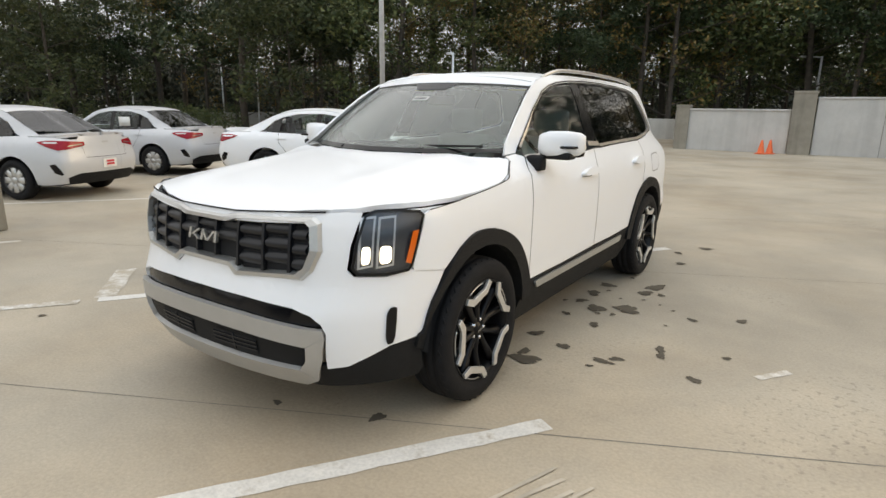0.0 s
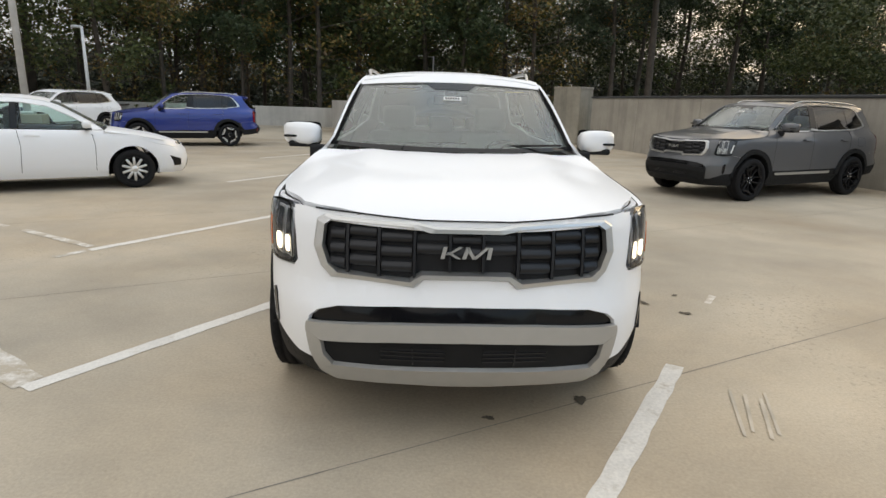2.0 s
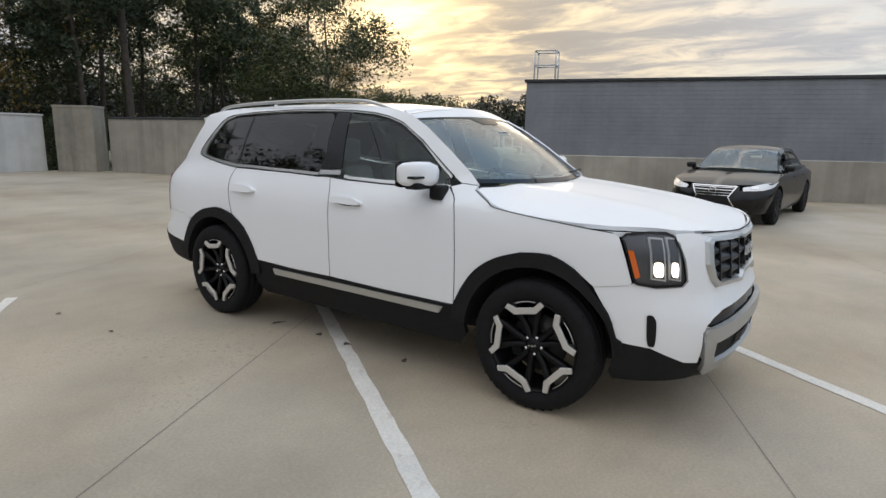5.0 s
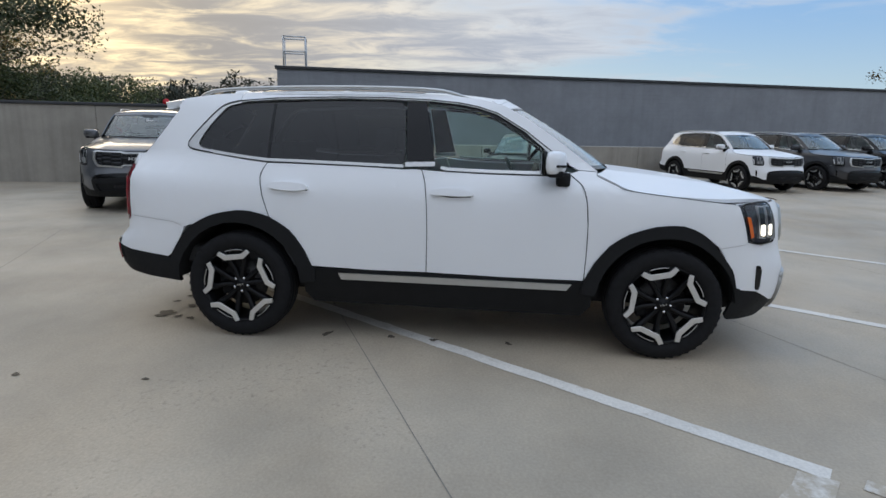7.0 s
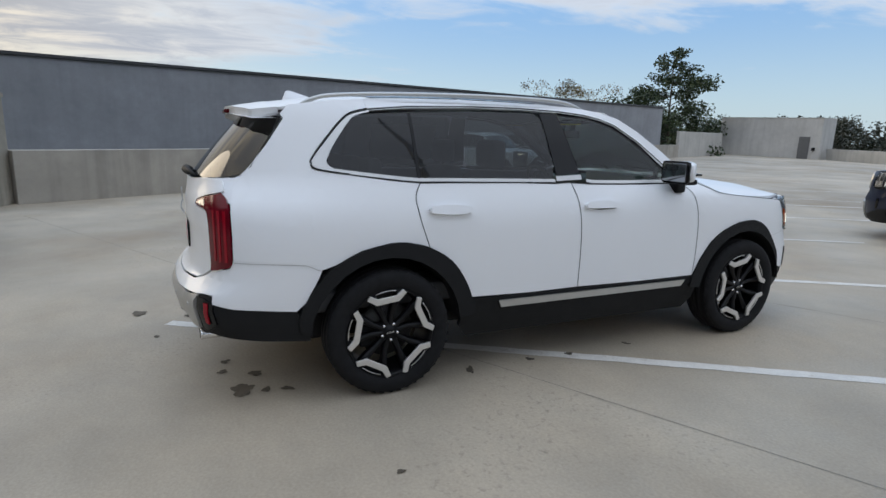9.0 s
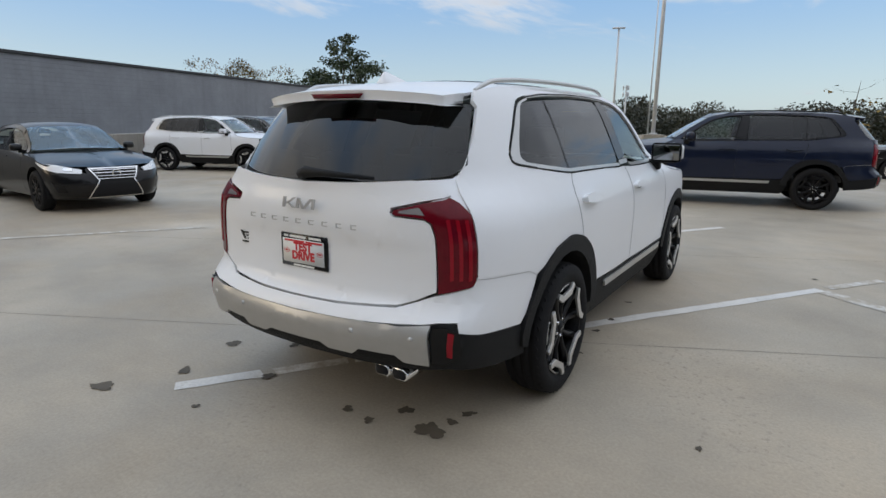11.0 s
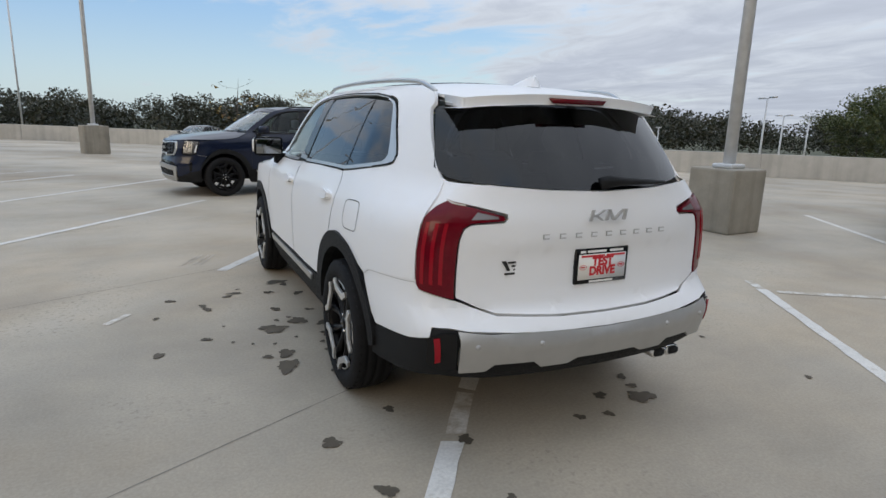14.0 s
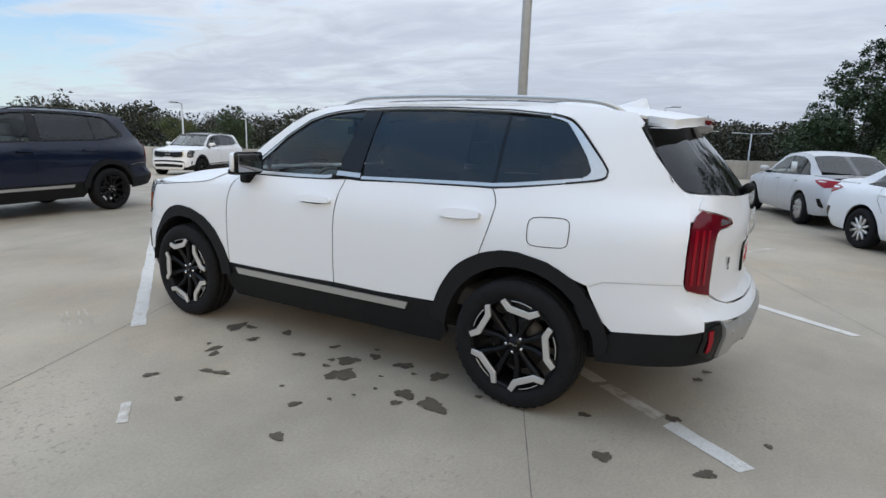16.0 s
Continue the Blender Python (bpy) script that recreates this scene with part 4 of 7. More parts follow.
def logo_strokes(bm, w, h, depth, m):
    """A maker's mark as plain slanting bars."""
    t = 0.075 * w
    for low, high, z0, z1 in ((-0.48, -0.42, 0.0, 1.0), (-0.38, -0.12, 0.35, 1.0), (-0.16, -0.36, 0.0, 0.55), (-0.06, 0.02, 0.0, 1.0), (0.14, 0.0, 0.0, 1.0), (0.14, 0.4, 0.0, 1.0), (0.42, 0.46, 0.0, 1.0)):
        a, b = low * w, high * w
        z0, z1 = (z0 - 0.5) * h, (z1 - 0.5) * h
        bm_prism([(a - t / 2, z0), (a + t / 2, z0), (b + t / 2, z1), (b - t / 2, z1)], depth, m, bm)


def build_wheel(name, parent, m, style):
    """Wheel about the x axis, its face towards +x."""
    hub = tagged(new(name), "")
    hub.parent, hub.matrix_basis = parent, m
    tyre = bm_revolve([(0.262, 0.09), (0.275, 0.105), (0.305, 0.115), (0.34, 0.112), (0.362, 0.1), (0.371, 0.08), (0.375, 0.06), (0.369, 0.056), (0.369, 0.046), (0.376, 0.042), (0.376, 0.006), (0.369, 0.003), (0.369, -0.003), (0.376, -0.006), (0.376, -0.042), (0.369, -0.046), (0.369, -0.056), (0.375, -0.06), (0.362, -0.1), (0.34, -0.112), (0.305, -0.115), (0.262, -0.1)], 56)
    for k in range(44):
        a = 2 * math.pi * k / 44
        bm_box(-0.004, 0.004, -0.02, 0.02, -0.004, 0.004, 0, tyre, Matrix.Rotation(a, 4, "X") @ Matrix.Translation((0.085, 0, 0.366)) @ Matrix.Rotation(0.5, 4, "Z"))
    part("tyre", tyre, RUBBER, hub)
    rim = bm_revolve([(0.262, 0.09), (0.266, 0.098), (0.262, 0.102), (0.254, 0.098), (0.246, 0.075), (0.235, 0.02), (0.235, -0.09)], 48)
    for k in range(5):
        turn = Matrix.Rotation(2 * math.pi * k / 5, 4, "X")
        for sgn in (-1, 1):
            w0, w1 = (0.02, 0.027) if style == "bracket" else (0.014, 0.02)
            own = bmesh.new()
            pts = [((0.066, sgn * 0.012, 0.045), w0), ((0.062, sgn * 0.03, 0.11), w0), ((0.074, sgn * 0.06, 0.18), w1), ((0.088, sgn * 0.085, 0.245), w1)]
            rings = []
            for (x, y, z), w in pts:
                rings.append([own.verts.new((x + dx, y + dy, z)) for dx, dy in ((0.012, -w * 0.6), (0.012, w * 0.6), (-0.02, w), (-0.02, -w))])
            for a, b in zip(rings, rings[1:]):
                for i in range(4):
                    own.faces.new((a[i], a[(i + 1) % 4], b[(i + 1) % 4], b[i]))
            own.faces.new(rings[-1])
            bmesh.ops.recalc_face_normals(own, faces=own.faces)
            bmesh.ops.transform(own, matrix=turn, verts=own.verts)
            join(rim, own)
    bm_revolve([(0.0, 0.084), (0.03, 0.084), (0.034, 0.078), (0.055, 0.072), (0.068, 0.055), (0.07, 0.02)], 24, bm=rim)
    rim_ob = part("rim", rim, RIM_BLACK, hub)
    if style == "bracket":
        outline = [(-0.068, 0.186), (0.068, 0.186), (0.12, 0.226), (0.1, 0.25), (0.056, 0.222), (-0.056, 0.222), (-0.1, 0.25), (-0.12, 0.226)]
        for k in range(5):
            own = bm_prism([(y, z) for y, z in outline], 0.016, Matrix.Rotation(2 * math.pi * k / 5, 4, "X") @ Matrix.Translation((0.102, 0, 0)) @ Matrix.Rotation(radians(90), 4, "Z") @ Matrix.Scale(1, 4), bevel=0.002)
            part("accent", own, MACHINED, rim_ob, "machined aluminium rim accent", smooth=False)
            arcs = [(0.1, 0.254 * math.sin(radians(a)), 0.254 * math.cos(radians(a))) for a in range(-14, 15, 4)]
            own = bm_tube(arcs, 0.0028, 6)
            bmesh.ops.transform(own, matrix=Matrix.Rotation(2 * math.pi * k / 5, 4, "X"), verts=own.verts)
            part("accent_line", own, MACHINED, rim_ob)
    for k in range(5):
        a = 2 * math.pi * (k + 0.5) / 5
        part("wheel_nut", bm_revolve([(0.0, 0.08), (0.009, 0.08), (0.011, 0.06)], 6, m=Matrix.Translation((0, 0.05 * math.sin(a), 0.05 * math.cos(a)))), CHROME, rim_ob)
    part("brake_disc", bm_revolve([(0.05, 0.0), (0.165, 0.0), (0.165, -0.025), (0.05, -0.025)], 32), STEEL, hub)
    part("brake_caliper", bm_box(-0.045, 0.025, -0.17, -0.1, -0.075, 0.075, 0.012), DARK, hub)
    cap = bmesh.new()
    logo_strokes(cap, 0.045, 0.011, 0.003, Matrix.Translation((0.087, 0, 0)) @ Matrix.Rotation(radians(90), 4, "Z"))
    part("cap_mark", cap, SATIN, rim_ob, smooth=False)
    return hub


def seat_mesh(x, y, wide, bm_cushion, bm_head, high=1.28):
    bm_box(x - wide / 2, x + wide / 2, y - 0.28, y + 0.22, 0.6, 0.78, 0.06, bm_cushion)
    bm_box(x - wide / 2, x + wide / 2, -0.09, 0.09, 0, 0.62, 0.07, bm_cushion, Matrix.Translation((0, y + 0.24, high - 0.6)) @ Matrix.Rotation(radians(-14), 4, "X"))


def build_suv(root, paint, bumper=ALU, plate=True, wheel_style="bracket"):
    gap = 0.0028
    # cabin and underside
    part("underbody", bm_box(-0.72, 0.72, -2.0, 1.9, 0.3, 0.5, 0.05), DARK, root)
    cabin = bm_box(-0.84, 0.84, -0.98, 2.15, 0.5, 0.62, 0.02)
    part("cabin_floor", cabin, CABIN, root)
    part("engine_bay", bm_box(-0.7, 0.7, -1.98, -1.02, 0.5, 0.98, 0.08), DARK, root)
    dash = bm_box(-0.76, 0.76, -1.12, -0.62, 0.85, 1.17, 0.06)
    bm_box(-0.62, -0.05, -0.7, -0.6, 1.12, 1.24, 0.02, dash)
    part("dashboard", dash, CABIN, root)
    part("steering_wheel", bm_revolve([(0.185 + 0.016 * math.cos(a), 0.016 * math.sin(a)) for a in np.linspace(0, 2 * math.pi, 9)[:-1]], 28, "y", closed=True, m=Matrix.Translation((0.4, -0.47, 1.08)) @ Matrix.Rotation(radians(-25), 4, "X")), CABIN, root)
    for x in (-0.4, 0.4):
        s = bmesh.new()
        seat_mesh(x, 0.15, 0.54, s, None, 1.26)
        seat = part("seat", s, SEAT, root, "light grey leather front seat")
        h = bm_box(x - 0.14, x + 0.14, 0.46, 0.57, 1.29, 1.48, 0.045)
        bm_tube([(x - 0.05, 0.51, 1.2), (x - 0.05, 0.51, 1.32)], 0.006, 6, h)
        bm_tube([(x + 0.05, 0.51, 1.2), (x + 0.05, 0.51, 1.32)], 0.006, 6, h)
        part("headrest", h, SEAT, seat)
    for row, y in ((0, 1.05), (1, 1.85)):
        s = bmesh.new()
        seat_mesh(0, y, 1.04 if row == 0 else 1.0, s, None, 1.2)
        seat = part("bench_seat", s, SEAT, root)
        for x in (-0.42, 0.0, 0.42):
            part("headrest", bm_box(x - 0.12, x + 0.12, y + 0.3, y + 0.4, 1.22, 1.36, 0.04), SEAT, seat)
    lining = shell([(-0.6, -0.36), (0.6, -0.36), (0.6, 2.05), (-0.6, 2.05)], lambda x, y: (x, y, roof_skin(x, y)[2] - 0.035), UP, 0.2, 0.0)
    part("headlining", lining, SEAT, root)
    mirror_in = bm_box(-0.12, 0.12, -0.47, -0.44, 1.5, 1.565, 0.012)
    bm_box(-0.04, 0.04, -0.48, -0.43, 1.56, 1.63, 0.012, mirror_in)
    part("rear_view_mirror", mirror_in, CABIN, root)

    for x in (-0.4, 0.4):
        visor = part("sun_visor", bm_box(x - 0.19, x + 0.19, -0.3, -0.12, 1.608, 1.628, 0.008), CABIN, root)
        part("visor_label", bm_box(x + 0.02, x + 0.15, -0.262, -0.16, 1.602, 1.609, 0.001), YELLOW, visor, "yellow warning label on the sun visor")

    # top skins
    hood_poly = [(x, arc_y) for x, arc_y in ((-0.72, -2.1), (-0.64, -2.163), (-0.45, -2.244), (-0.2, -2.292), (-0.1, -2.297), (0.1, -2.297), (0.2, -2.292), (0.45, -2.244), (0.64, -2.163), (0.72, -2.1), (0.77, -2.0), (0.82, -1.92), (0.87, -1.81), (0.906, -1.65), (0.926, -1.45), (0.928, -1.25), (0.903, -1.12), (0.838, -0.995), (0.78, -0.985), (0.5, -1.09), (0.0, -1.19), (-0.5, -1.09), (-0.78, -0.985), (-0.838, -0.995), (-0.903, -1.12), (-0.928, -1.25), (-0.926, -1.45), (-0.906, -1.65), (-0.87, -1.81), (-0.82, -1.92), (-0.77, -2.0))]
    part("bonnet", shell(inset(hood_poly, 0.002), hood_skin, UP, 0.06, 0.024), paint, root)
    for f in (-1, 1):
        cap = [(0.735, -2.035), (0.77, -1.99), (0.82, -1.91), (0.87, -1.81), (0.9, -1.68), (0.92, -1.68), (0.893, -1.82), (0.855, -1.9), (0.82, -1.945), (0.78, -1.985)]
        part("wing_cap", shell([(f * x, y) for x, y in cap], lambda x, y: (x, y, 1.046 + 0.03 * max(0, y + 2.08) * 0.3), UP, 0.06, 0.02), paint, root)
    part("cowl", shell([(-0.78, -0.99), (-0.5, -1.1), (0, -1.2), (0.5, -1.1), (0.78, -0.99), (0.7, -0.9), (0, -1.08), (-0.7, -0.9)], lambda x, y: (x, y, 1.2), UP, 0.15, 0.02), PLASTIC, root)
    for x in (-0.32, 0.28):
        part("wiper", bm_tube([(x, -1.12, 1.232), (x + 0.03, -1.06, 1.262), (x + 0.4, -1.03 + 0.04 * x, 1.272)], 0.007, 6), PLASTIC, root)
    roof_poly = [(-0.625, -0.335), (-0.3, -0.385), (0, -0.4), (0.3, -0.385), (0.625, -0.335), (0.64, 0.3), (0.64, 1.5), (0.62, 2.0), (0.0, 2.04), (-0.62, 2.0), (-0.64, 1.5), (-0.64, 0.3)]
    roof = shell(roof_poly, roof_skin, UP, 0.09, 0.015)
    shell([(-0.97, 0.885), (-0.5, 0.878), (0.5, 0.878), (0.97, 0.885), (1.0, 0.93), (1.0, 1.03), (-1.0, 1.03), (-1.0, 0.93)], screen_skin, UP, 0.09, 0.006, 0.006, roof)
    part("roof", roof, paint, root)
    for y0, y1 in ((0.22, 0.78), (0.82, 1.42)):
        part("sunroof", shell([(-0.48, y0), (0.48, y0), (0.48, y1), (-0.48, y1)], roof_skin, UP, 0.12, 0.004, 0.004), GLOSS_BLACK, root, "dark glass sunroof panel")
    spoiler = shell([(-0.625, 1.99), (0, 2.03), (0.625, 1.99), (0.6, 2.13), (0.4, 2.195), (0, 2.22), (-0.4, 2.195), (-0.6, 2.13)], roof_skin, UP, 0.08, 0.048, 0.004)
    under = shell([(-0.61, 1.97), (0, 1.99), (0.61, 1.97), (0.598, 2.13), (0.398, 2.193), (0, 2.218), (-0.398, 2.193), (-0.598, 2.13)], lambda x, y: (x, y, roof_skin(x, y)[2] - 0.044 - 0.02 * max(0, 2.13 - y) / 0.16), lambda p: Vector((0, 0, -1)), 0.1, 0.0)
    spoiler_ob = part("roof_spoiler", join(spoiler, under), paint, root)
    part("brake_light", bm_prism([(-0.165, 1.645), (0.165, 1.645), (0.145, 1.622), (-0.145, 1.622)], 0.02, Matrix.Translation((0, 2.227, -0.002))), RED_LENS, spoiler_ob, "dark red high-level brake light")
    fin = bmesh.new()
    a = [fin.verts.new(v) for v in ((-0.035, 1.66, 1.728), (0.035, 1.66, 1.728), (0.03, 1.86, 1.716), (-0.03, 1.86, 1.716), (-0.004, 1.815, 1.778), (0.004, 1.815, 1.778), (-0.004, 1.84, 1.774), (0.004, 1.84, 1.774))]
    for q in ((0, 1, 5, 4), (1, 2, 7, 5), (2, 3, 6, 7), (3, 0, 4, 6), (4, 5, 7, 6)):
        fin.faces.new([a[i] for i in q])
    bmesh.ops.recalc_face_normals(fin, faces=fin.faces)
    part("antenna_fin", fin, paint, root)

    # screens
    part("windscreen", shell([(-1, 0), (1, 0), (1, 1), (-1, 1)], screen_skin, UP, 0.09, 0.0), GLASS_CLEAR, root)
    edge = bmesh.new()
    for poly in ([(-1, 0), (1, 0), (1, 0.05), (0.9, 0.045), (-0.9, 0.045), (-1, 0.05)], [(-1, 1), (-1, 0.868), (-0.26, 0.855), (-0.17, 0.77), (0.17, 0.77), (0.26, 0.855), (1, 0.868), (1, 1)], [(-1, 0), (-0.955, 0), (-0.955, 1), (-1, 1)], [(1, 0), (1, 1), (0.955, 1), (0.955, 0)]):
        shell(poly, screen_skin, UP, 0.1, 0.0, 0.003, edge)
    part("windscreen_border", edge, GLOSS_BLACK, root)
    part("windscreen_tag", shell([(-0.085, 0.612), (0.085, 0.612), (0.085, 0.665), (-0.085, 0.665)], screen_skin, UP, 0.2, 0.0, 0.004), PAPER, root, "white windscreen stock tag with dark bars")
    bars = bmesh.new()
    for k in range(6):
        shell([(-0.07 + 0.024 * k, 0.625), (-0.053 + 0.024 * k, 0.625), (-0.053 + 0.024 * k, 0.652), (-0.07 + 0.024 * k, 0.652)], screen_skin, UP, 0.2, 0.0, 0.006, bars)
    part("tag_bars", bars, INK, root)
    back = lambda p: Vector((0, 1, 0.5))
    part("rear_window", shell([(-0.98, 0.02), (-0.9, 0.0), (0.9, 0.0), (0.98, 0.02), (1.055, 0.14), (1.07, 1.02), (-1.07, 1.02), (-1.055, 0.14)], rear_glass_skin, back, 0.09, 0.0), GLASS_REAR, root)
    wiper = bm_tube([(0.02, 2.45, 1.262), (-0.02, 2.466, 1.275), (-0.12, 2.462, 1.274), (-0.4, 2.425, 1.262)], 0.014, 8, radii=[0.03, 0.028, 0.018, 0.008])
    part("rear_wiper", wiper, PLASTIC, root)

    # sides
    for f in (-1, 1):
        skin = side(f)
        refs = lambda p, f=f: Vector((f, 0, 0.15))
        door = DOOR_FRONT[::-1] + [(-0.5, 1.193), (-0.286, 1.197)] + [(0.0, 1.205)] + DOOR_MID + [(-0.4, 0.515)]
        d = part("front_door", shell(inset(door, gap), skin, refs, 0.07, 0.025), paint, root)
        h = shell(smooth_closed([(0.095, 1.085), (0.0, 1.094), (-0.1, 1.09), (-0.178, 1.07), (-0.178, 1.05), (-0.1, 1.043), (0.095, 1.048), (0.105, 1.066)]), skin, refs, 0.05, 0.04, 0.036)
        part("door_handle", h, paint, d)
        part("handle_recess", shell(smooth_closed([(0.06, 1.115), (-0.1, 1.115), (-0.14, 1.08), (-0.1, 1.045), (0.05, 1.045)]), skin, refs, 0.06, 0.0, 0.0025), paint, d)
        door = DOOR_MID[::-1] + [(0.295, 1.212), (0.6, 1.224), (1.03, 1.232)] + DOOR_REAR + ARCH_R[7:] + [(0.5, 0.523)]
        d = part("rear_door", shell(inset(door, gap), skin, refs, 0.07, 0.025), paint, root)
        h = shell(smooth_closed([(1.203, 1.096), (1.1, 1.105), (1.0, 1.098), (0.938, 1.083), (0.938, 1.058), (1.0, 1.046), (1.1, 1.046), (1.203, 1.058), (1.213, 1.08)]), skin, refs, 0.05, 0.04, 0.036)
        part("door_handle", h, paint, d)
        # dark strip laid along each handle's lower edge, painting in the recess shade
        for y in (0.1, 1.205):
            shade_line = bmesh.new()
            ribbon([(y - 0.015, 1.058 if y < 1 else 1.07), (y - 0.13, 1.046 if y < 1 else 1.058), (y - 0.26, 1.052 if y < 1 else 1.062)], 0.016, skin, refs, 0.003, bm=shade_line, rim=0.0)
            part("handle_shadow_gap", shade_line, PLASTIC, root)
        # wing, quarter panel, frame of the windows
        wing = [(-0.80, 1.212), (-0.87, 1.232), (-0.985, 1.225)] + HOOD_LINE + [(arc_fore(-1.93), 1.036), (arc_fore(-1.944), 0.98), (arc_fore(-1.99), 0.81), (arc_fore(-1.98), 0.795), (-1.785, 0.768)] + ARCH_F[6::-1] + DOOR_FRONT[::-1]
        wing = [p for i, p in enumerate(wing) if i == 0 or math.dist(p, wing[i - 1]) > 0.004]
        wing = wing[:-1] if math.dist(wing[0], wing[-1]) < 0.01 else wing
        part("front_wing", shell(inset(wing, gap), skin, refs, 0.06, 0.02), paint, root)
        quarter = DOOR_REAR[::-1] + smooth_line([(1.416, 1.25), (1.656, 1.283), (1.83, 1.31), (1.857, 1.343), (1.848, 1.374), (1.77, 1.468), (1.67, 1.576), (1.6, 1.627), (1.5, 1.652)], 4) + [(1.5, 1.68), (1.5, 1.708), (1.7, 1.695), (1.95, 1.662), (2.0, 1.61), (1.985, 1.585), (2.095, 1.44), (2.19, 1.335), (2.225, 1.3), (2.27, 1.262), (2.295, 1.215), (2.31, 1.135), (2.308, 0.969), (2.31, 0.842), (2.1, 0.826), (1.92, 0.81), (1.84, 0.775)] + ARCH_R[2:6]
        part("quarter_panel", shell(inset(quarter, gap), skin, refs, 0.06, 0.02), paint, root)
        frame_top = [(-0.985, 1.23)] + ROOF_EDGE[1:9] + [(1.5, 1.708), (1.5, 1.654)] + [p for p in FRAME_TOP[10:3:-1]] + FRAME_TOP[3:0:-1] + [(-0.86, 1.235)]
        part("roof_pillar", shell([p for i, p in enumerate(frame_top) if i == 0 or math.dist(p, frame_top[i - 1]) > 0.003], skin, refs, 0.08, 0.015, -0.001), paint, root)
        for line in (DOOR_FRONT, DOOR_MID, DOOR_REAR, [(-0.98, 1.2)] + HOOD_LINE[1:]):
            part("panel_gap", ribbon(smooth_line(line, 3), 0.0045, skin, refs, 0.0012, rim=0.0), DARK, root)
        seam = bmesh.new()
        ribbon([(1.85, 0.775), (1.92, 0.808), (2.1, 0.823), (2.31, 0.834)], 0.003, skin, refs, 0.001, bm=seam, rim=0.0)
        ribbon([(-1.79, 0.766), (-1.98, 0.793)], 0.003, skin, refs, 0.001, bm=seam, rim=0.0)
        part("bumper_seam", seam, BADGE, root)
        # bright surround between the body and the panes
        bright = lambda bm: part("window_trim", bm, SATIN, root, "satin silver window surround")
        bright(ribbon([(-0.80, 1.207), (-0.286, 1.211), (0.0, 1.219), (0.05, 1.228)], 0.02, skin, refs, 0.004))
        bright(ribbon([(0.09, 1.25), (0.29, 1.243)], 0.03, skin, refs, 0.005))
        bright(ribbon([(0.3, 1.231), (0.6, 1.238), (1.03, 1.247), (1.242, 1.25), (1.36, 1.26), (1.56, 1.284), (1.75, 1.308)], 0.019, skin, refs, 0.004))
        bright(shell(smooth_line([(1.74, 1.298), (1.835, 1.322), (1.848, 1.347), (1.838, 1.372), (1.76, 1.462), (1.66, 1.57), (1.592, 1.615), (1.49, 1.64)], 4) + smooth_line([(1.49, 1.63), (1.58, 1.606), (1.633, 1.556), (1.715, 1.45), (1.762, 1.37), (1.763, 1.338), (1.735, 1.318)], 4), skin, refs, 0.06, 0.003, 0.004))
        bright(ribbon(FRAME_TOP[11:2:-1] + [(-0.66, 1.352), (-0.78, 1.262)], 0.015, skin, refs, 0.004))
        seal = lambda bm: part("window_seal", bm, DARK, root)
        seal(ribbon(FRAME_TOP[11:0:-1], 0.006, skin, refs, 0.006))
        seal(ribbon([(-0.80, 1.192), (-0.286, 1.196), (0.0, 1.204), (0.178, 1.216), (0.6, 1.224), (1.03, 1.231), (1.242, 1.234)], 0.005, skin, refs, 0.003))
        seal(ribbon(smooth_line([(1.65, 1.285), (1.83, 1.314), (1.853, 1.345), (1.843, 1.374), (1.765, 1.466), (1.665, 1.575), (1.597, 1.623), (1.5, 1.648)], 4), 0.006, skin, refs, 0.006))
        pane = part("front_door_window", shell(smooth_line(WIN_FRONT, 4), skin, refs, 0.09, 0.0, -0.006), GLASS_FRONT, root)
        part("rear_door_window", shell(WIN_REAR, skin, refs, 0.09, 0.0, -0.006), GLASS_TINT, root)
        part("quarter_window", shell(smooth_line(WIN_QUARTER, 4), skin, refs, 0.09, 0.0, -0.006), GLASS_TINT, root)
        part("door_pillar", shell(PILLAR_B, skin, refs, 0.09, 0.01, -0.002), GLOSS_BLACK, root)
        inner = lambda bm: part("window_frame", bm, GLOSS_BLACK, root)
        inner(ribbon([(1.243, 1.64), (1.243, 1.262)], 0.02, skin, refs, -0.004))
        inner(ribbon([(-0.6, 1.22), (-0.68, 1.32)], 0.035, skin, refs, -0.004))
        inner(ribbon([(0.16, 1.665), (-0.05, 1.65), (-0.18, 1.622), (-0.32, 1.575), (-0.5, 1.465), (-0.7, 1.325), (-0.79, 1.25)], 0.03, skin, refs, -0.008))
        # claddings
        for cy, arch in ((1.45, ARCH_R), (-1.45, ARCH_F)):
            if cy > 0:
                inner_arc = arc_pts(cy, 0.448, 5, 175)[::-1]
                poly = [(0.9, 0.515), (0.905, 0.43)] + inner_arc + [(1.945, 0.43), (1.95, 0.5)] + smooth_line(ARCH_R, 4)
            else:
                inner_arc = arc_pts(cy, 0.448, 5, 175)
                poly = [(-0.905, 0.43)] + inner_arc + [(-1.945, 0.44), (-1.93, 0.5)] + smooth_line(ARCH_F[::-1], 4)
            part("arch_cladding", shell(poly, skin, refs, 0.05, 0.05, 0.014), PLASTIC, root, "black plastic wheel arch cladding")
            liner = bmesh.new()
            pts = arc_pts(cy, 0.452, 4, 176, 24)
            rows = [[liner.verts.new((f * x, y, z)) for y, z in pts] for x in (0.95, 0.55)]
            for a, b in zip(zip(*rows), list(zip(*rows))[1:]):
                liner.faces.new((a[0], a[1], b[1], b[0]))
            liner.faces.new(rows[1])
            part("wheel_liner", liner, DARK, root)
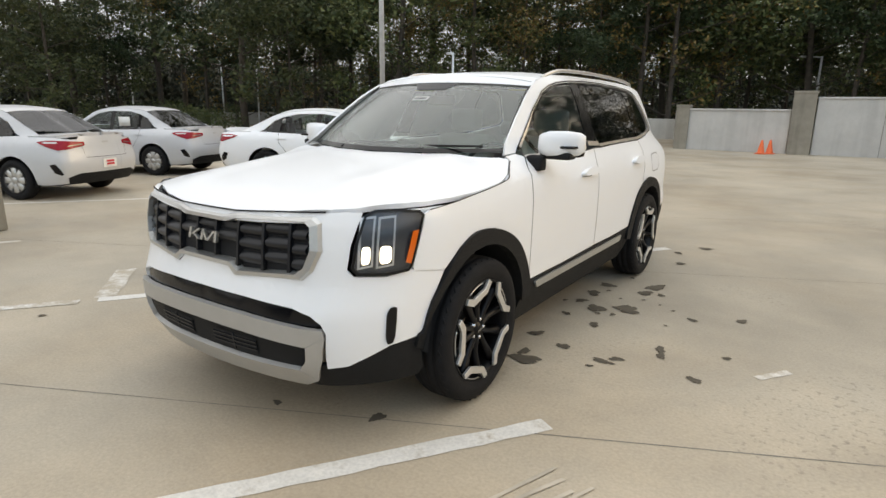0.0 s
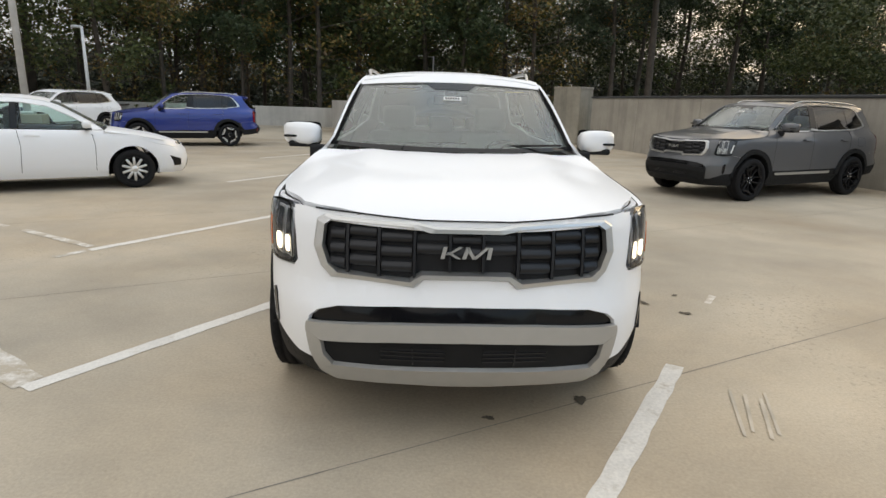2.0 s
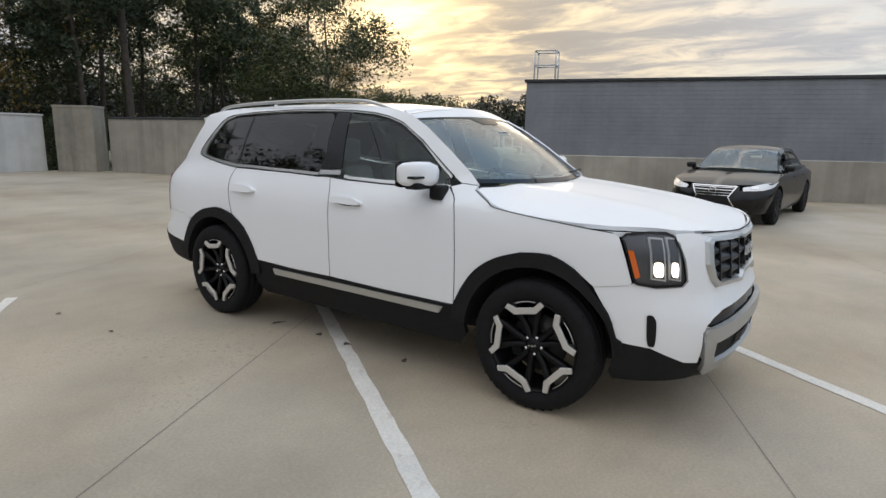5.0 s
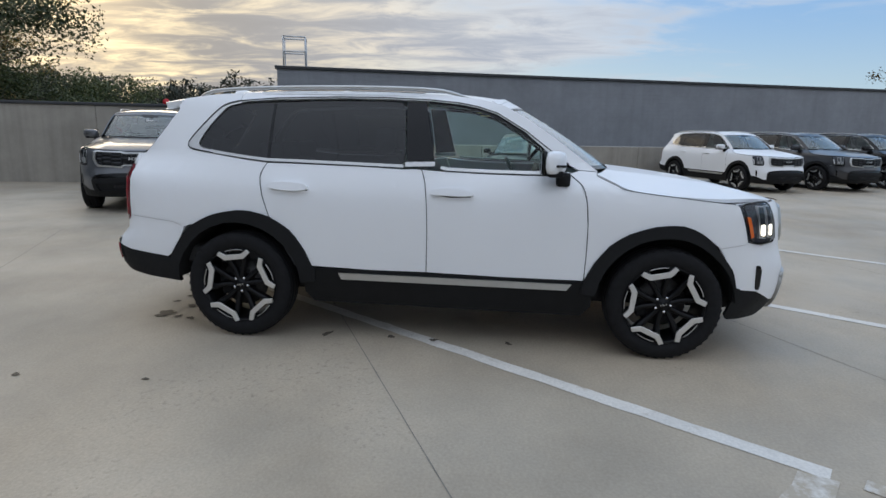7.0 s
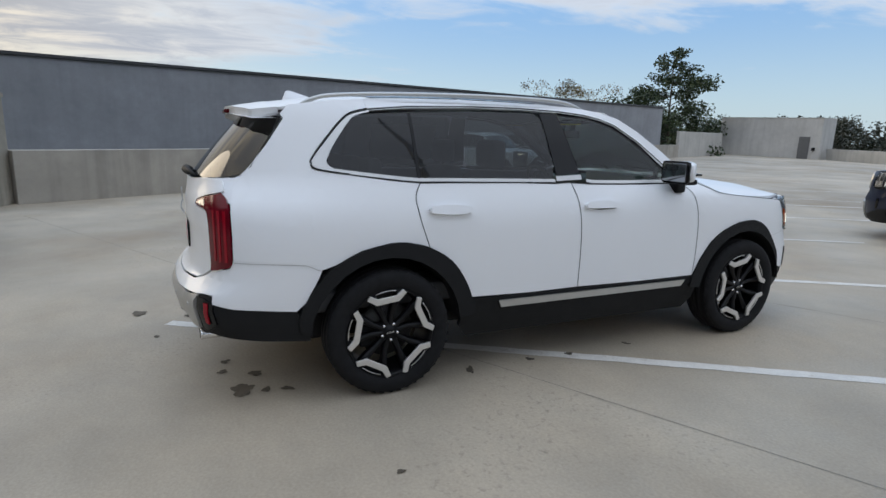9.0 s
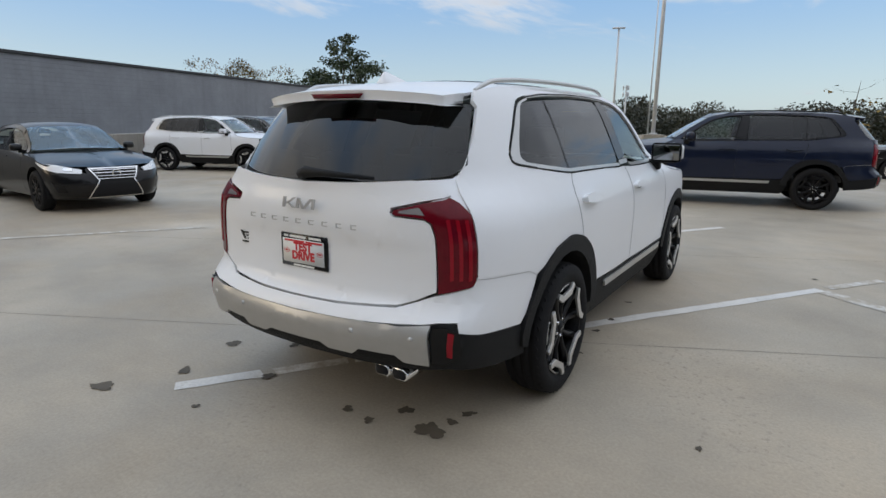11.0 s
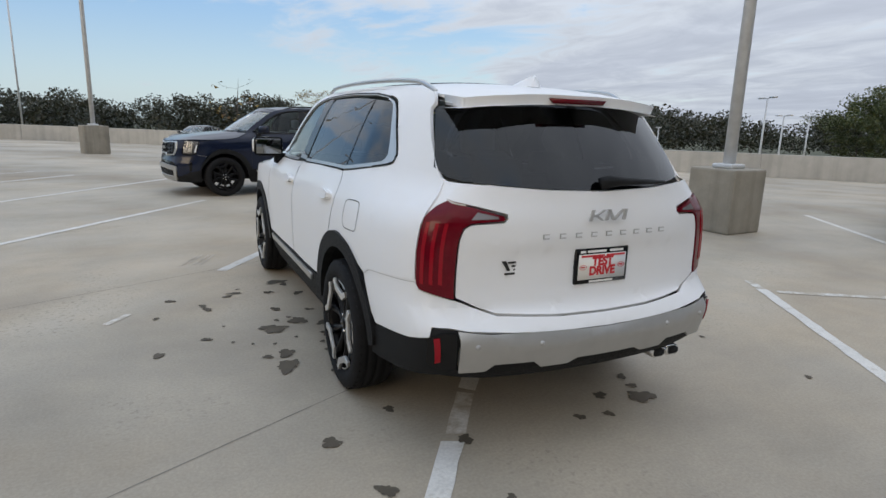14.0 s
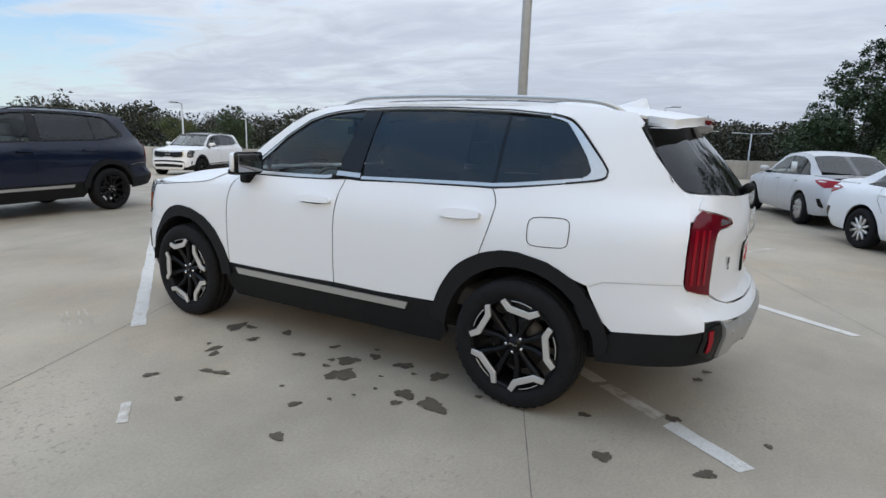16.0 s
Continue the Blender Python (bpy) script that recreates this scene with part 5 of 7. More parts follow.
        sill = [(-0.905, 0.512), (0.905, 0.522), (0.985, 0.47), (0.988, 0.34), (0.93, 0.265), (-0.93, 0.25), (-0.988, 0.33), (-0.985, 0.46)]
        part("sill", shell(sill, lambda s, z, skin=skin, f=f: (skin(s, z)[0] - f * 0.25 * max(0, 0.46 - z), s, z), refs, 0.1, 0.03, 0.002), PLASTIC, root)
        part("sill_trim", shell([(-0.845, 0.49), (0.735, 0.497), (0.715, 0.452), (-0.815, 0.446)], skin, refs, 0.1, 0.012, 0.012), SATIN, root, "satin silver sill strip")
        # front corner and rear corner skins below the lamps
        part("bumper_vent", shell(smooth_closed([(arc_front(0.888), 0.65), (arc_front(0.866), 0.65), (arc_front(0.864), 0.48), (arc_front(0.884), 0.49)]), skin, refs, 0.08, 0.01, 0.004), GLOSS_BLACK, root, "gloss black bumper side slot")
        reflector = part("rear_fog_housing", shell([(arc_rear(0.85), 0.612), (arc_rear(0.8), 0.64), (arc_rear(0.745), 0.64), (arc_rear(0.74), 0.47), (arc_rear(0.79), 0.46), (arc_rear(0.85), 0.5)], skin, lambda p: Vector((p.x, 0.8, 0)), 0.06, 0.01, 0.004), GLOSS_BLACK, root)
        part("reflector", shell([(arc_rear(0.828), 0.615), (arc_rear(0.806), 0.62), (arc_rear(0.8), 0.51), (arc_rear(0.82), 0.5)], skin, lambda p: Vector((p.x, 0.8, 0)), 0.06, 0.006, 0.01), RED_BRIGHT, reflector, "red rear reflector")
        # tail lamp
        out_r = lambda p: Vector((p.x, 0.9, 0))
        tail = [(arc_rear(0.53), 1.116), (arc_rear(0.545), 1.13), (arc_rear(0.69), 1.162), (arc_rear(0.8), 1.178), (2.365, 1.188), (2.335, 1.165), (2.318, 1.12), (2.314, 0.97), (2.316, 0.83), (2.33, 0.806), (2.365, 0.797), (arc_rear(0.79), 0.786), (arc_rear(0.722), 0.77), (arc_rear(0.715), 1.03), (arc_rear(0.705), 1.08), (arc_rear(0.675), 1.1), (arc_rear(0.54), 1.11)]
        lamp = part("tail_lamp", shell(tail, skin, out_r, 0.04, 0.03, 0.006), RED_LENS, root, "dark red wrap-round tail lamp")
        part("reversing_light", shell([(arc_rear(0.56), 1.118), (arc_rear(0.568), 1.127), (arc_rear(0.67), 1.145), (arc_rear(0.68), 1.113)], skin, out_r, 0.05, 0.004, 0.009), CLEAR_LENS, lamp, "smoky clear reversing light")
        for k, (a0, a1) in enumerate(((2.335, 2.352), (2.375, 2.392), (2.415, 2.432))):
            part("light_bar", shell([(a0, 0.835), (a1, 0.83), (a1, 1.1), (a0, 1.1)], skin, out_r, 0.05, 0.003, 0.009), RED_BRIGHT, lamp, "brighter red vertical light bar")
        part("corner_panel", shell([(2.22, 1.14), (2.2, 1.3), (2.28, 1.27), (arc_rear(0.74), 1.262), (arc_rear(0.74), 1.15)], skin, out_r, 0.05, 0.0, -0.01), paint, root)
        # headlamp
        out_f = lambda p: Vector((p.x, -0.9, 0))
        hl = [(arc_fore(-1.94), 1.032), (arc_fore(-1.965), 1.052), (arc_front(0.86), 1.064), (arc_front(0.805), 1.062), (arc_front(0.78), 1.042), (arc_front(0.76), 0.92), (arc_front(0.752), 0.825), (arc_front(0.77), 0.798), (arc_front(0.85), 0.79), (arc_fore(-2.01), 0.8), (arc_fore(-1.995), 0.82), (arc_fore(-1.95), 1.0)]
        part("headlamp_well", shell(hl, skin, out_f, 0.04, 0.03, -0.012), LAMP_INNER, root)
        lamp = part("headlamp", shell(hl, skin, out_f, 0.04, 0.012, 0.006), GLASS_LENS, root, "headlamp with two upright running lights and an amber strip")
        edge = bmesh.new()
        band(hl, 0.011, skin, out_f, 0.009, edge)
        part("headlamp_rim", edge, GLOSS_BLACK, lamp)
        for x0, x1 in ((0.77, 0.812), (0.82, 0.866)):
            a0, a1 = arc_front(x1), arc_front(x0)
            tube = [(a0, 0.83), (a1, 0.82), (a1, 1.035), (a0, 1.04)]
            part("light_frame", shell(tube, skin, out_f, 0.06, 0.01, 0.0), LAMP_GREY, lamp)
            part("light_well", shell(inset(tube, 0.0095), skin, out_f, 0.06, 0.0, 0.002), LAMP_INNER, lamp)
            part("running_light", shell(smooth_closed(inset([(a0, 0.832), (a1, 0.822), (a1, 0.93), (a0, 0.93)], 0.0145)), skin, out_f, 0.04, 0.008, 0.005), LED, lamp, "lit white running light")
        part("turn_signal", shell([(arc_fore(-1.958), 0.975), (arc_fore(-1.998), 0.968), (arc_fore(-2.028), 0.84), (arc_fore(-2.002), 0.832)], skin, out_f, 0.05, 0.006, 0.008), AMBER, lamp, "amber side marker")
        # door mirror
        mirror = bmesh.new()
        rings = []
        for x, s, deep in ((0.885, 0.5, 0.05), (0.9, 0.8, 0.068), (0.95, 0.98, 0.072), (1.04, 0.98, 0.062), (1.11, 0.86, 0.036), (1.135, 0.6, 0.015)):
            ring = []
            for i in range(16):
                a = 2 * math.pi * i / 16
                cy, cz = math.cos(a), math.sin(a)
                sq = (abs(cy) ** 4 + abs(cz) ** 4) ** -0.25
                ring.append(mirror.verts.new((f * x, -0.622 - deep + deep * cy * sq, 1.282 + 0.075 * s * cz * sq + 0.02 * (x - 0.86))))
            rings.append(ring)
        for a, b in zip(rings, rings[1:]):
            for i in range(16):
                mirror.faces.new((a[i], a[(i + 1) % 16], b[(i + 1) % 16], b[i]))
        mirror.faces.new(rings[0])
        mirror.faces.new(rings[-1])
        bmesh.ops.recalc_face_normals(mirror, faces=mirror.faces)
        mob = part("door_mirror", mirror, paint, root)
        low = bm_box(min(f * 0.9, f * 1.09), max(f * 0.9, f * 1.09), -0.742, -0.64, 1.198, 1.238, 0.016)
        bm_box(min(f * 0.84, f * 0.94), max(f * 0.84, f * 0.94), -0.8, -0.71, 1.13, 1.22, 0.02, low)
        bm_box(min(f * 0.84, f * 0.88), max(f * 0.84, f * 0.88), -0.8, -0.72, 1.12, 1.19, 0.015, low)
        part("mirror_foot", low, PLASTIC, mob)
        part("mirror_glass", bm_box(min(f * 0.905, f * 1.11), max(f * 0.905, f * 1.11), -0.6, -0.594, 1.222, 1.345, 0.003), MIRROR, mob, "door mirror glass")
        part("mirror_surround", bm_box(min(f * 0.89, f * 1.125), max(f * 0.89, f * 1.125), -0.632, -0.598, 1.208, 1.36, 0.03), GLOSS_BLACK, mob)
        part("mirror_signal", bm_box(min(f * 0.905, f * 1.115), max(f * 0.905, f * 1.115), -0.748, -0.66, 1.262, 1.277, 0.005), GLOSS_BLACK, mob)
        # sheet behind the rear door glass
        if f > 0:
            part("window_sheet", shell([(0.44, 1.3), (1.02, 1.31), (1.02, 1.6), (0.44, 1.6)], skin, refs, 0.1, 0.0, -0.014), PAPER, root, "printed price sheet behind the dark rear glass")
        # roof rail
        rail = [(0.585, 1.86, 1.672), (0.6, 1.8, 1.7), (0.612, 1.68, 1.728), (0.617, 1.3, 1.75), (0.617, 0.7, 1.762), (0.617, 0.2, 1.755), (0.61, 0.02, 1.735), (0.59, -0.12, 1.695)]
        part("roof_rail", bm_tube(smooth_line([(f * x, y, z - 0.006) for x, y, z in rail], 4), 0.013, 10, radii=[0.008 + 0.005 * min(1, i / 4, (28 - i) / 4) for i in range(29)]), SATIN, root, "satin silver roof rail")
        if f > 0:
            fuel = smooth_closed([(1.488, 1.078), (1.523, 1.105), (1.69, 1.112), (1.723, 1.09), (1.725, 0.977), (1.697, 0.953), (1.527, 0.947), (1.493, 0.969)])
            lid = bmesh.new()
            band(fuel, 0.0045, skin, refs, 0.0015, lid)
            part("fuel_lid_gap", lid, DARK, root)
        # wheels
        for y in (-1.45, 1.45):
            build_wheel("wheel", root, Matrix.Translation((f * 0.868, y, 0.376)) @ Matrix.Rotation(0 if f > 0 else math.pi, 4, "Z") @ Matrix.Rotation(radians({(1, -1): 16, (1, 1): -10, (-1, -1): 12, (-1, 1): 7}[(f, 1 if y > 0 else -1)]), 4, "X"), wheel_style)

    # bumpers, wrapped round the corners in one piece
    F, R = arc_front, arc_rear
    fore, aft = (lambda p: Vector((p.x * 0.6, -1, 0))), (lambda p: Vector((p.x * 0.6, 1, 0)))
    nose_low = [(F(0.0), 0.788), (F(0.172), 0.788), (F(0.212), 0.753), (F(0.4), 0.765), (F(0.55), 0.78), (F(0.592), 0.82), (F(0.622), 0.9), (F(0.615), 1.02), (F(0.622), 1.04), (F(0.65), 1.052), (F(0.72), 1.058), (F(0.775), 1.054), (F(0.748), 0.92), (F(0.74), 0.82), (F(0.762), 0.79), (F(0.85), 0.782), (arc_fore(-2.0), 0.803), (-1.785, 0.776), (-1.861, 0.635), (-1.904, 0.512), (-1.935, 0.49), (F(0.875), 0.475), (F(0.83), 0.44), (F(0.76), 0.395), (F(0.69), 0.385), (F(0.697), 0.55), (F(0.68), 0.595), (F(0.64), 0.63), (F(0.55), 0.655), (F(0.3), 0.67), (F(0.0), 0.674)]
    part("front_bumper", shell(both(nose_low, -1), wrap(-1), fore, 0.05, 0.02, -0.002), paint, root)
    skirt = [(F(0.0), 0.31), (F(0.3), 0.312), (F(0.56), 0.305), (F(0.63), 0.345), (F(0.67), 0.4), (F(0.73), 0.4), (F(0.79), 0.425), (F(0.85), 0.465), (-1.93, 0.495), (-1.908, 0.47), (-1.905, 0.31), (-1.95, 0.275), (F(0.75), 0.265), (F(0.5), 0.265), (F(0.0), 0.27)]
    part("front_skirt", shell(both(skirt, -1), wrap(-1), fore, 0.06, 0.02, -0.006), PLASTIC, root, "black plastic lower front bumper")
    rear_up = [(R(0.0), 0.68), (R(0.25), 0.682), (R(0.55), 0.7), (R(0.62), 0.722), (R(0.7), 0.755), (R(0.78), 0.779), (2.365, 0.792), (2.33, 0.801), (2.314, 0.826), (2.308, 0.848), (2.1, 0.834), (1.92, 0.82), (1.836, 0.785), (1.91, 0.6), (1.955, 0.556), (2.226, 0.588), (2.335, 0.615), (R(0.83), 0.66), (R(0.76), 0.66), (R(0.7), 0.65), (R(0.4), 0.632), (R(0.0), 0.625)]
    part("rear_bumper", shell(both(rear_up, 1), wrap(1), aft, 0.05, 0.02, -0.002), paint, root)
    clad = [(R(0.0), 0.49), (R(0.17), 0.49), (R(0.22), 0.466), (R(0.36), 0.466), (R(0.4), 0.498), (R(0.58), 0.496), (R(0.62), 0.464), (R(0.735), 0.46), (R(0.735), 0.648), (R(0.78), 0.655), (R(0.84), 0.655), (2.335, 0.612), (2.226, 0.584), (1.96, 0.552), (1.912, 0.5), (1.905, 0.375), (2.15, 0.395), (R(0.8), 0.43), (R(0.6), 0.4), (R(0.0), 0.4)]
    part("rear_skirt", shell(both(clad, 1), wrap(1), aft, 0.05, 0.03, -0.004), PLASTIC, root, "black plastic lower rear bumper")

    # grille
    front, out_f = across(-1), (lambda p: Vector((0, -1, 0)))
    strip_top = [(-0.65, 1.015), (-0.2, 0.99), (0.2, 0.99), (0.65, 1.015), (0.65, 1.052), (0.45, 1.044), (0.2, 1.028), (-0.2, 1.028), (-0.45, 1.044), (-0.65, 1.052)]
    part("nose_strip", shell(strip_top, front, out_f, 0.05, 0.01, -0.003), paint, root)
    part("bonnet_gap", ribbon([(-0.66, 1.055), (-0.45, 1.046), (-0.2, 1.03), (0.2, 1.03), (0.45, 1.046), (0.66, 1.055)], 0.007, front, out_f, 0.006, rim=0.0), DARK, root)
    g_out = [(-0.592, 1.015), (-0.56, 1.038), (-0.2, 1.024), (-0.12, 1.008), (0.12, 1.008), (0.2, 1.024), (0.56, 1.038), (0.592, 1.015), (0.6, 0.9), (0.57, 0.815), (0.53, 0.772), (0.2, 0.748), (0.165, 0.782), (-0.165, 0.782), (-0.2, 0.748), (-0.53, 0.772), (-0.57, 0.815), (-0.6, 0.9)]
    g_in = [(-0.562, 0.992), (-0.54, 1.01), (-0.215, 0.996), (-0.145, 0.975), (0.145, 0.975), (0.215, 0.996), (0.54, 1.01), (0.562, 0.992), (0.568, 0.905), (0.545, 0.833), (0.51, 0.803), (0.225, 0.782), (0.178, 0.814), (-0.178, 0.814), (-0.225, 0.782), (-0.51, 0.803), (-0.545, 0.833), (-0.568, 0.905)]
    g_out, g_in = [(x * 1.095, z) for x, z in g_out], [(x * 1.07, z) for x, z in g_in]
    grille = part("grille", shell(g_in, front, out_f, 0.06, 0.02, -0.03), DARK, root, "black grille of staggered blocks in a silver frame")
    ring = bmesh.new()
    n = len(g_out)
    own = bmesh.new()
    lift = lambda u, v, d: Vector(front(u, v)) + Vector((0, -d, 0))
    levels = [(g_out, 0.0), (inset(g_out, 0.008), 0.014), (inset(g_in, -0.008), 0.014), (g_in, -0.028)]
    rows = [[own.verts.new(lift(u, v, d)) for u, v in poly] for poly, d in levels]
    for a, b in zip(rows, rows[1:]):
        for i in range(n):
            own.faces.new((a[i], a[(i + 1) % n], b[(i + 1) % n], b[i]))
    bmesh.ops.subdivide_edges(own, edges=[e for e in own.edges if e.calc_length() > 0.15], cuts=4, use_grid_fill=True)
    bmesh.ops.recalc_face_normals(own, faces=own.faces)
    part("grille_frame", own, SATIN, grille, "satin silver grille frame", smooth=False)
    columns = [-0.593, -0.508, -0.372, -0.221, -0.071, 0.071, 0.221, 0.372, 0.508, 0.593]
    for x in columns[1:-1]:
        lo, hi = (0.79, 1.003) if abs(x) > 0.2 else (0.818, 0.976)
        part("grille_post", shell([(x - 0.006, lo), (x + 0.006, lo), (x + 0.006, hi), (x - 0.006, hi)], front, out_f, 0.06, 0.03, -0.004), GRILLE_BLACK, grille)
    for c, (x0, x1) in enumerate(zip(columns, columns[1:])):
        shift = 0.018 if c % 2 else 0.0
        for r in range(4):
            z = 0.805 + shift + r * 0.062
            mid = (x0 + x1) / 2
            low, high = (0.79, 1.0) if abs(mid) > 0.2 else (0.822, 0.97)
            if z - 0.004 < low or z + 0.05 > high + 0.03:
                continue
            top = min(z + 0.052, high)
            lip = max(0.0, 0.012)
            block = [(x0 + 0.011, z), (x1 - 0.011, z), (x1 - 0.011, top), (x0 + 0.011, top)]
            if top - z > 0.015:
                def puff(u, v, x0=x0, x1=x1, z=z, top=top):
                    p = Vector(front(u, v))
                    k = math.sin(math.pi * min(max((v - z) / (top - z), 0), 1)) ** 0.6
                    return p + Vector((0, 0.028 - 0.022 * k, 0))
                part("grille_block", shell(block, puff, out_f, 0.014, 0.01), GRILLE_BLACK, grille)
    mark = bmesh.new()
    logo_strokes(mark, 0.215, 0.05, 0.014, Matrix.Translation((0, -2.34, 0.903)) @ Matrix.Rotation(radians(-5), 4, "X"))
    part("maker_mark", mark, SATIN, grille, "silver maker's mark", smooth=False)
    # lower front
    widen = lambda poly: [(x * 1.03, z) for x, z in poly]
    slot = [(-0.655, 0.585), (-0.62, 0.622), (-0.54, 0.65), (-0.3, 0.667), (0, 0.672), (0.3, 0.667), (0.54, 0.65), (0.62, 0.622), (0.655, 0.585), (0.6, 0.565), (0.3, 0.585), (0, 0.59), (-0.3, 0.585), (-0.6, 0.565)]
    # body-coloured patch added behind the bumper skin to cover a dark notch
    part("bumper_rib", shell([(-0.12, 0.685), (0.12, 0.685), (0.12, 0.73), (-0.12, 0.73)], front, out_f, 0.03, 0.0, -0.004), paint, root)
    part("bumper_slot", shell(widen(slot), front, out_f, 0.07, 0.02, -0.02), GLOSS_BLACK, root)
    top = [(-0.665, 0.572), (-0.6, 0.578), (-0.3, 0.6), (0, 0.605), (0.3, 0.6), (0.6, 0.578), (0.665, 0.572)]
    lintel = [(-0.605, 0.495), (-0.3, 0.52), (0, 0.526), (0.3, 0.52), (0.605, 0.495)]
    floor_in = [(0.6, 0.43), (0.565, 0.383), (0.3, 0.39), (0.0, 0.394), (-0.3, 0.39), (-0.565, 0.383), (-0.6, 0.43)]
    keel = [(0.66, 0.43), (0.625, 0.33), (0.56, 0.292), (0.3, 0.302), (0.12, 0.296), (-0.12, 0.296), (-0.3, 0.302), (-0.56, 0.292), (-0.625, 0.33), (-0.66, 0.43)]
    hole = lintel + floor_in
    silver = bmesh.new()
    cheek = [(0.605, 0.495), (0.672, 0.54), (0.66, 0.43), (0.625, 0.33), (0.565, 0.383), (0.6, 0.43)]
    for poly in (top + [(0.672, 0.54)] + lintel[::-1] + [(-0.672, 0.54)], cheek, [(-x, z) for x, z in cheek[::-1]], floor_in[1:-1] + keel[-2:0:-1]):
        shell(widen(poly), front, out_f, 0.05, 0.03, 0.016, silver)
    part("front_skid_trim", silver, bumper, root, "brushed silver front bumper trim")
    lower = part("lower_intake", shell(widen(hole), front, out_f, 0.07, 0.0, -0.006), PLASTIC, root)
    for x0 in (-0.365, 0.085):
        part("intake_opening", shell([(x0, 0.408), (x0 + 0.28, 0.408), (x0 + 0.28, 0.49), (x0, 0.49)], front, out_f, 0.1, 0.0, -0.003), DARK, lower)
        for z in (0.428, 0.448, 0.468):
            part("intake_bar", shell([(x0, z), (x0 + 0.28, z), (x0 + 0.28, z + 0.006), (x0, z + 0.006)], front, out_f, 0.1, 0.006, 0.003), GRILLE_BLACK, lower)
        part("intake_bar", shell([(x0 + 0.137, 0.408), (x0 + 0.143, 0.408), (x0 + 0.143, 0.49), (x0 + 0.137, 0.49)], front, out_f, 0.1, 0.006, 0.003), GRILLE_BLACK, lower)

    # tailgate
    rear, out_b = across(1), (lambda p: Vector((0, 1, 0)))
    gate_poly = [(-0.69, 1.262), (-0.6, 1.256), (-0.35, 1.242), (0, 1.233), (0.35, 1.242), (0.6, 1.256), (0.69, 1.262), (0.76, 1.26), (0.8, 1.265), (0.834, 1.248), (0.838, 1.195), (0.8, 1.186), (0.7, 1.17), (0.53, 1.138), (0.518, 1.118), (0.528, 1.105), (0.675, 1.095), (0.7, 1.075), (0.71, 1.03), (0.716, 0.775), (0.62, 0.728), (0.55, 0.706), (0.25, 0.688), (0, 0.685), (-0.25, 0.688), (-0.55, 0.706), (-0.62, 0.728), (-0.716, 0.775), (-0.71, 1.03), (-0.7, 1.075), (-0.675, 1.095), (-0.528, 1.105), (-0.518, 1.118), (-0.53, 1.138), (-0.7, 1.17), (-0.8, 1.186), (-0.838, 1.195), (-0.834, 1.248), (-0.8, 1.265), (-0.76, 1.26)]
    gate = part("tailgate", shell(inset(gate_poly, gap), rear, out_b, 0.035, 0.02), paint, root)
    mark = bmesh.new()
    spin = Matrix.Rotation(math.pi, 4, "Z")
    logo_strokes(mark, 0.215, 0.05, 0.008, Matrix.Translation((0, 2.497, 1.128)) @ spin)
    part("maker_mark", mark, BADGE, gate, "grey maker's mark", smooth=False)
    for k in range(9):
        x = 0.335 - k * 0.084
        letter = bmesh.new()
        logo_bars(letter, x, 2.508 - 0.12 * x * x)
        part("model_letter", letter, BADGE, gate, smooth=False)
    sticker = bmesh.new()
    bm_prism([(0.52, 0.935), (0.498, 0.935), (0.475, 0.89), (0.49, 0.89)], 0.002, Matrix.Translation((0, 2.44, 0)), sticker)
    for k, (x0, x1, z) in enumerate(((0.49, 0.41, 0.922), (0.47, 0.41, 0.906), (0.46, 0.425, 0.89), (0.505, 0.42, 0.872))):
        bm_prism([(x0, z), (x1, z), (x1, z + 0.009), (x0, z + 0.009)], 0.002, Matrix.Translation((0, 2.442, 0)), sticker)
    part("dealer_sticker", sticker, INK, gate, "dark dealer sticker with unreadable bars", smooth=False)
    if plate:
        y = 2.472
        holder = bm_prism([(-0.155, 0.805), (0.155, 0.805), (0.155, 0.972), (-0.155, 0.972)], 0.02, Matrix.Translation((0, y + 0.012, 0)), bevel=0.004)
        tag = part("plate_frame", holder, GLOSS_BLACK, gate, "black frame with a paper drive-away plate")
        part("plate_paper", bm_prism([(-0.138, 0.826), (0.138, 0.826), (0.138, 0.945), (-0.138, 0.945)], 0.003, Matrix.Translation((0, y + 0.0145, 0))), PAPER, tag)
        for word, z in (("TEST", 0.891), ("DRIVE", 0.847)):
            c = bpy.data.curves.new("plate_word", "FONT")
            c.body, c.size, c.align_x, c.extrude, c.offset = word, 0.056, "CENTER", 0.0006, 0.0026
            c.materials.append(RED_INK)
            t = new("plate_word", c)
            t.parent = tag
            t.matrix_basis = Matrix.Translation((0, y + 0.0155, z)) @ pose(0, 0, 0, 90, 0, 180)
        bars = bmesh.new()
        for x0, x1, z0, z1 in ((-0.13, -0.02, 0.932, 0.941), (-0.01, 0.125, 0.932, 0.941), ):
            bm_prism([(x0, z0), (x1, z0), (x1, z1), (x0, z1)], 0.001, Matrix.Translation((0, y + 0.0152, 0)), bars)
        part("plate_bars", bars, RED_INK, tag, smooth=False)
        bars = bmesh.new()
        for x0, x1, z0, z1 in ((0.1, 0.13, 0.952, 0.963), (-0.02, 0.09, 0.952, 0.963), (-0.12, -0.04, 0.952, 0.963), (-0.07, 0.07, 0.81, 0.82)):
            bm_prism([(x0, z0), (x1, z0), (x1, z1), (x0, z1)], 0.001, Matrix.Translation((0, y + 0.0132, 0)), bars)
        part("frame_bars", bars, PAPER, tag, smooth=False)
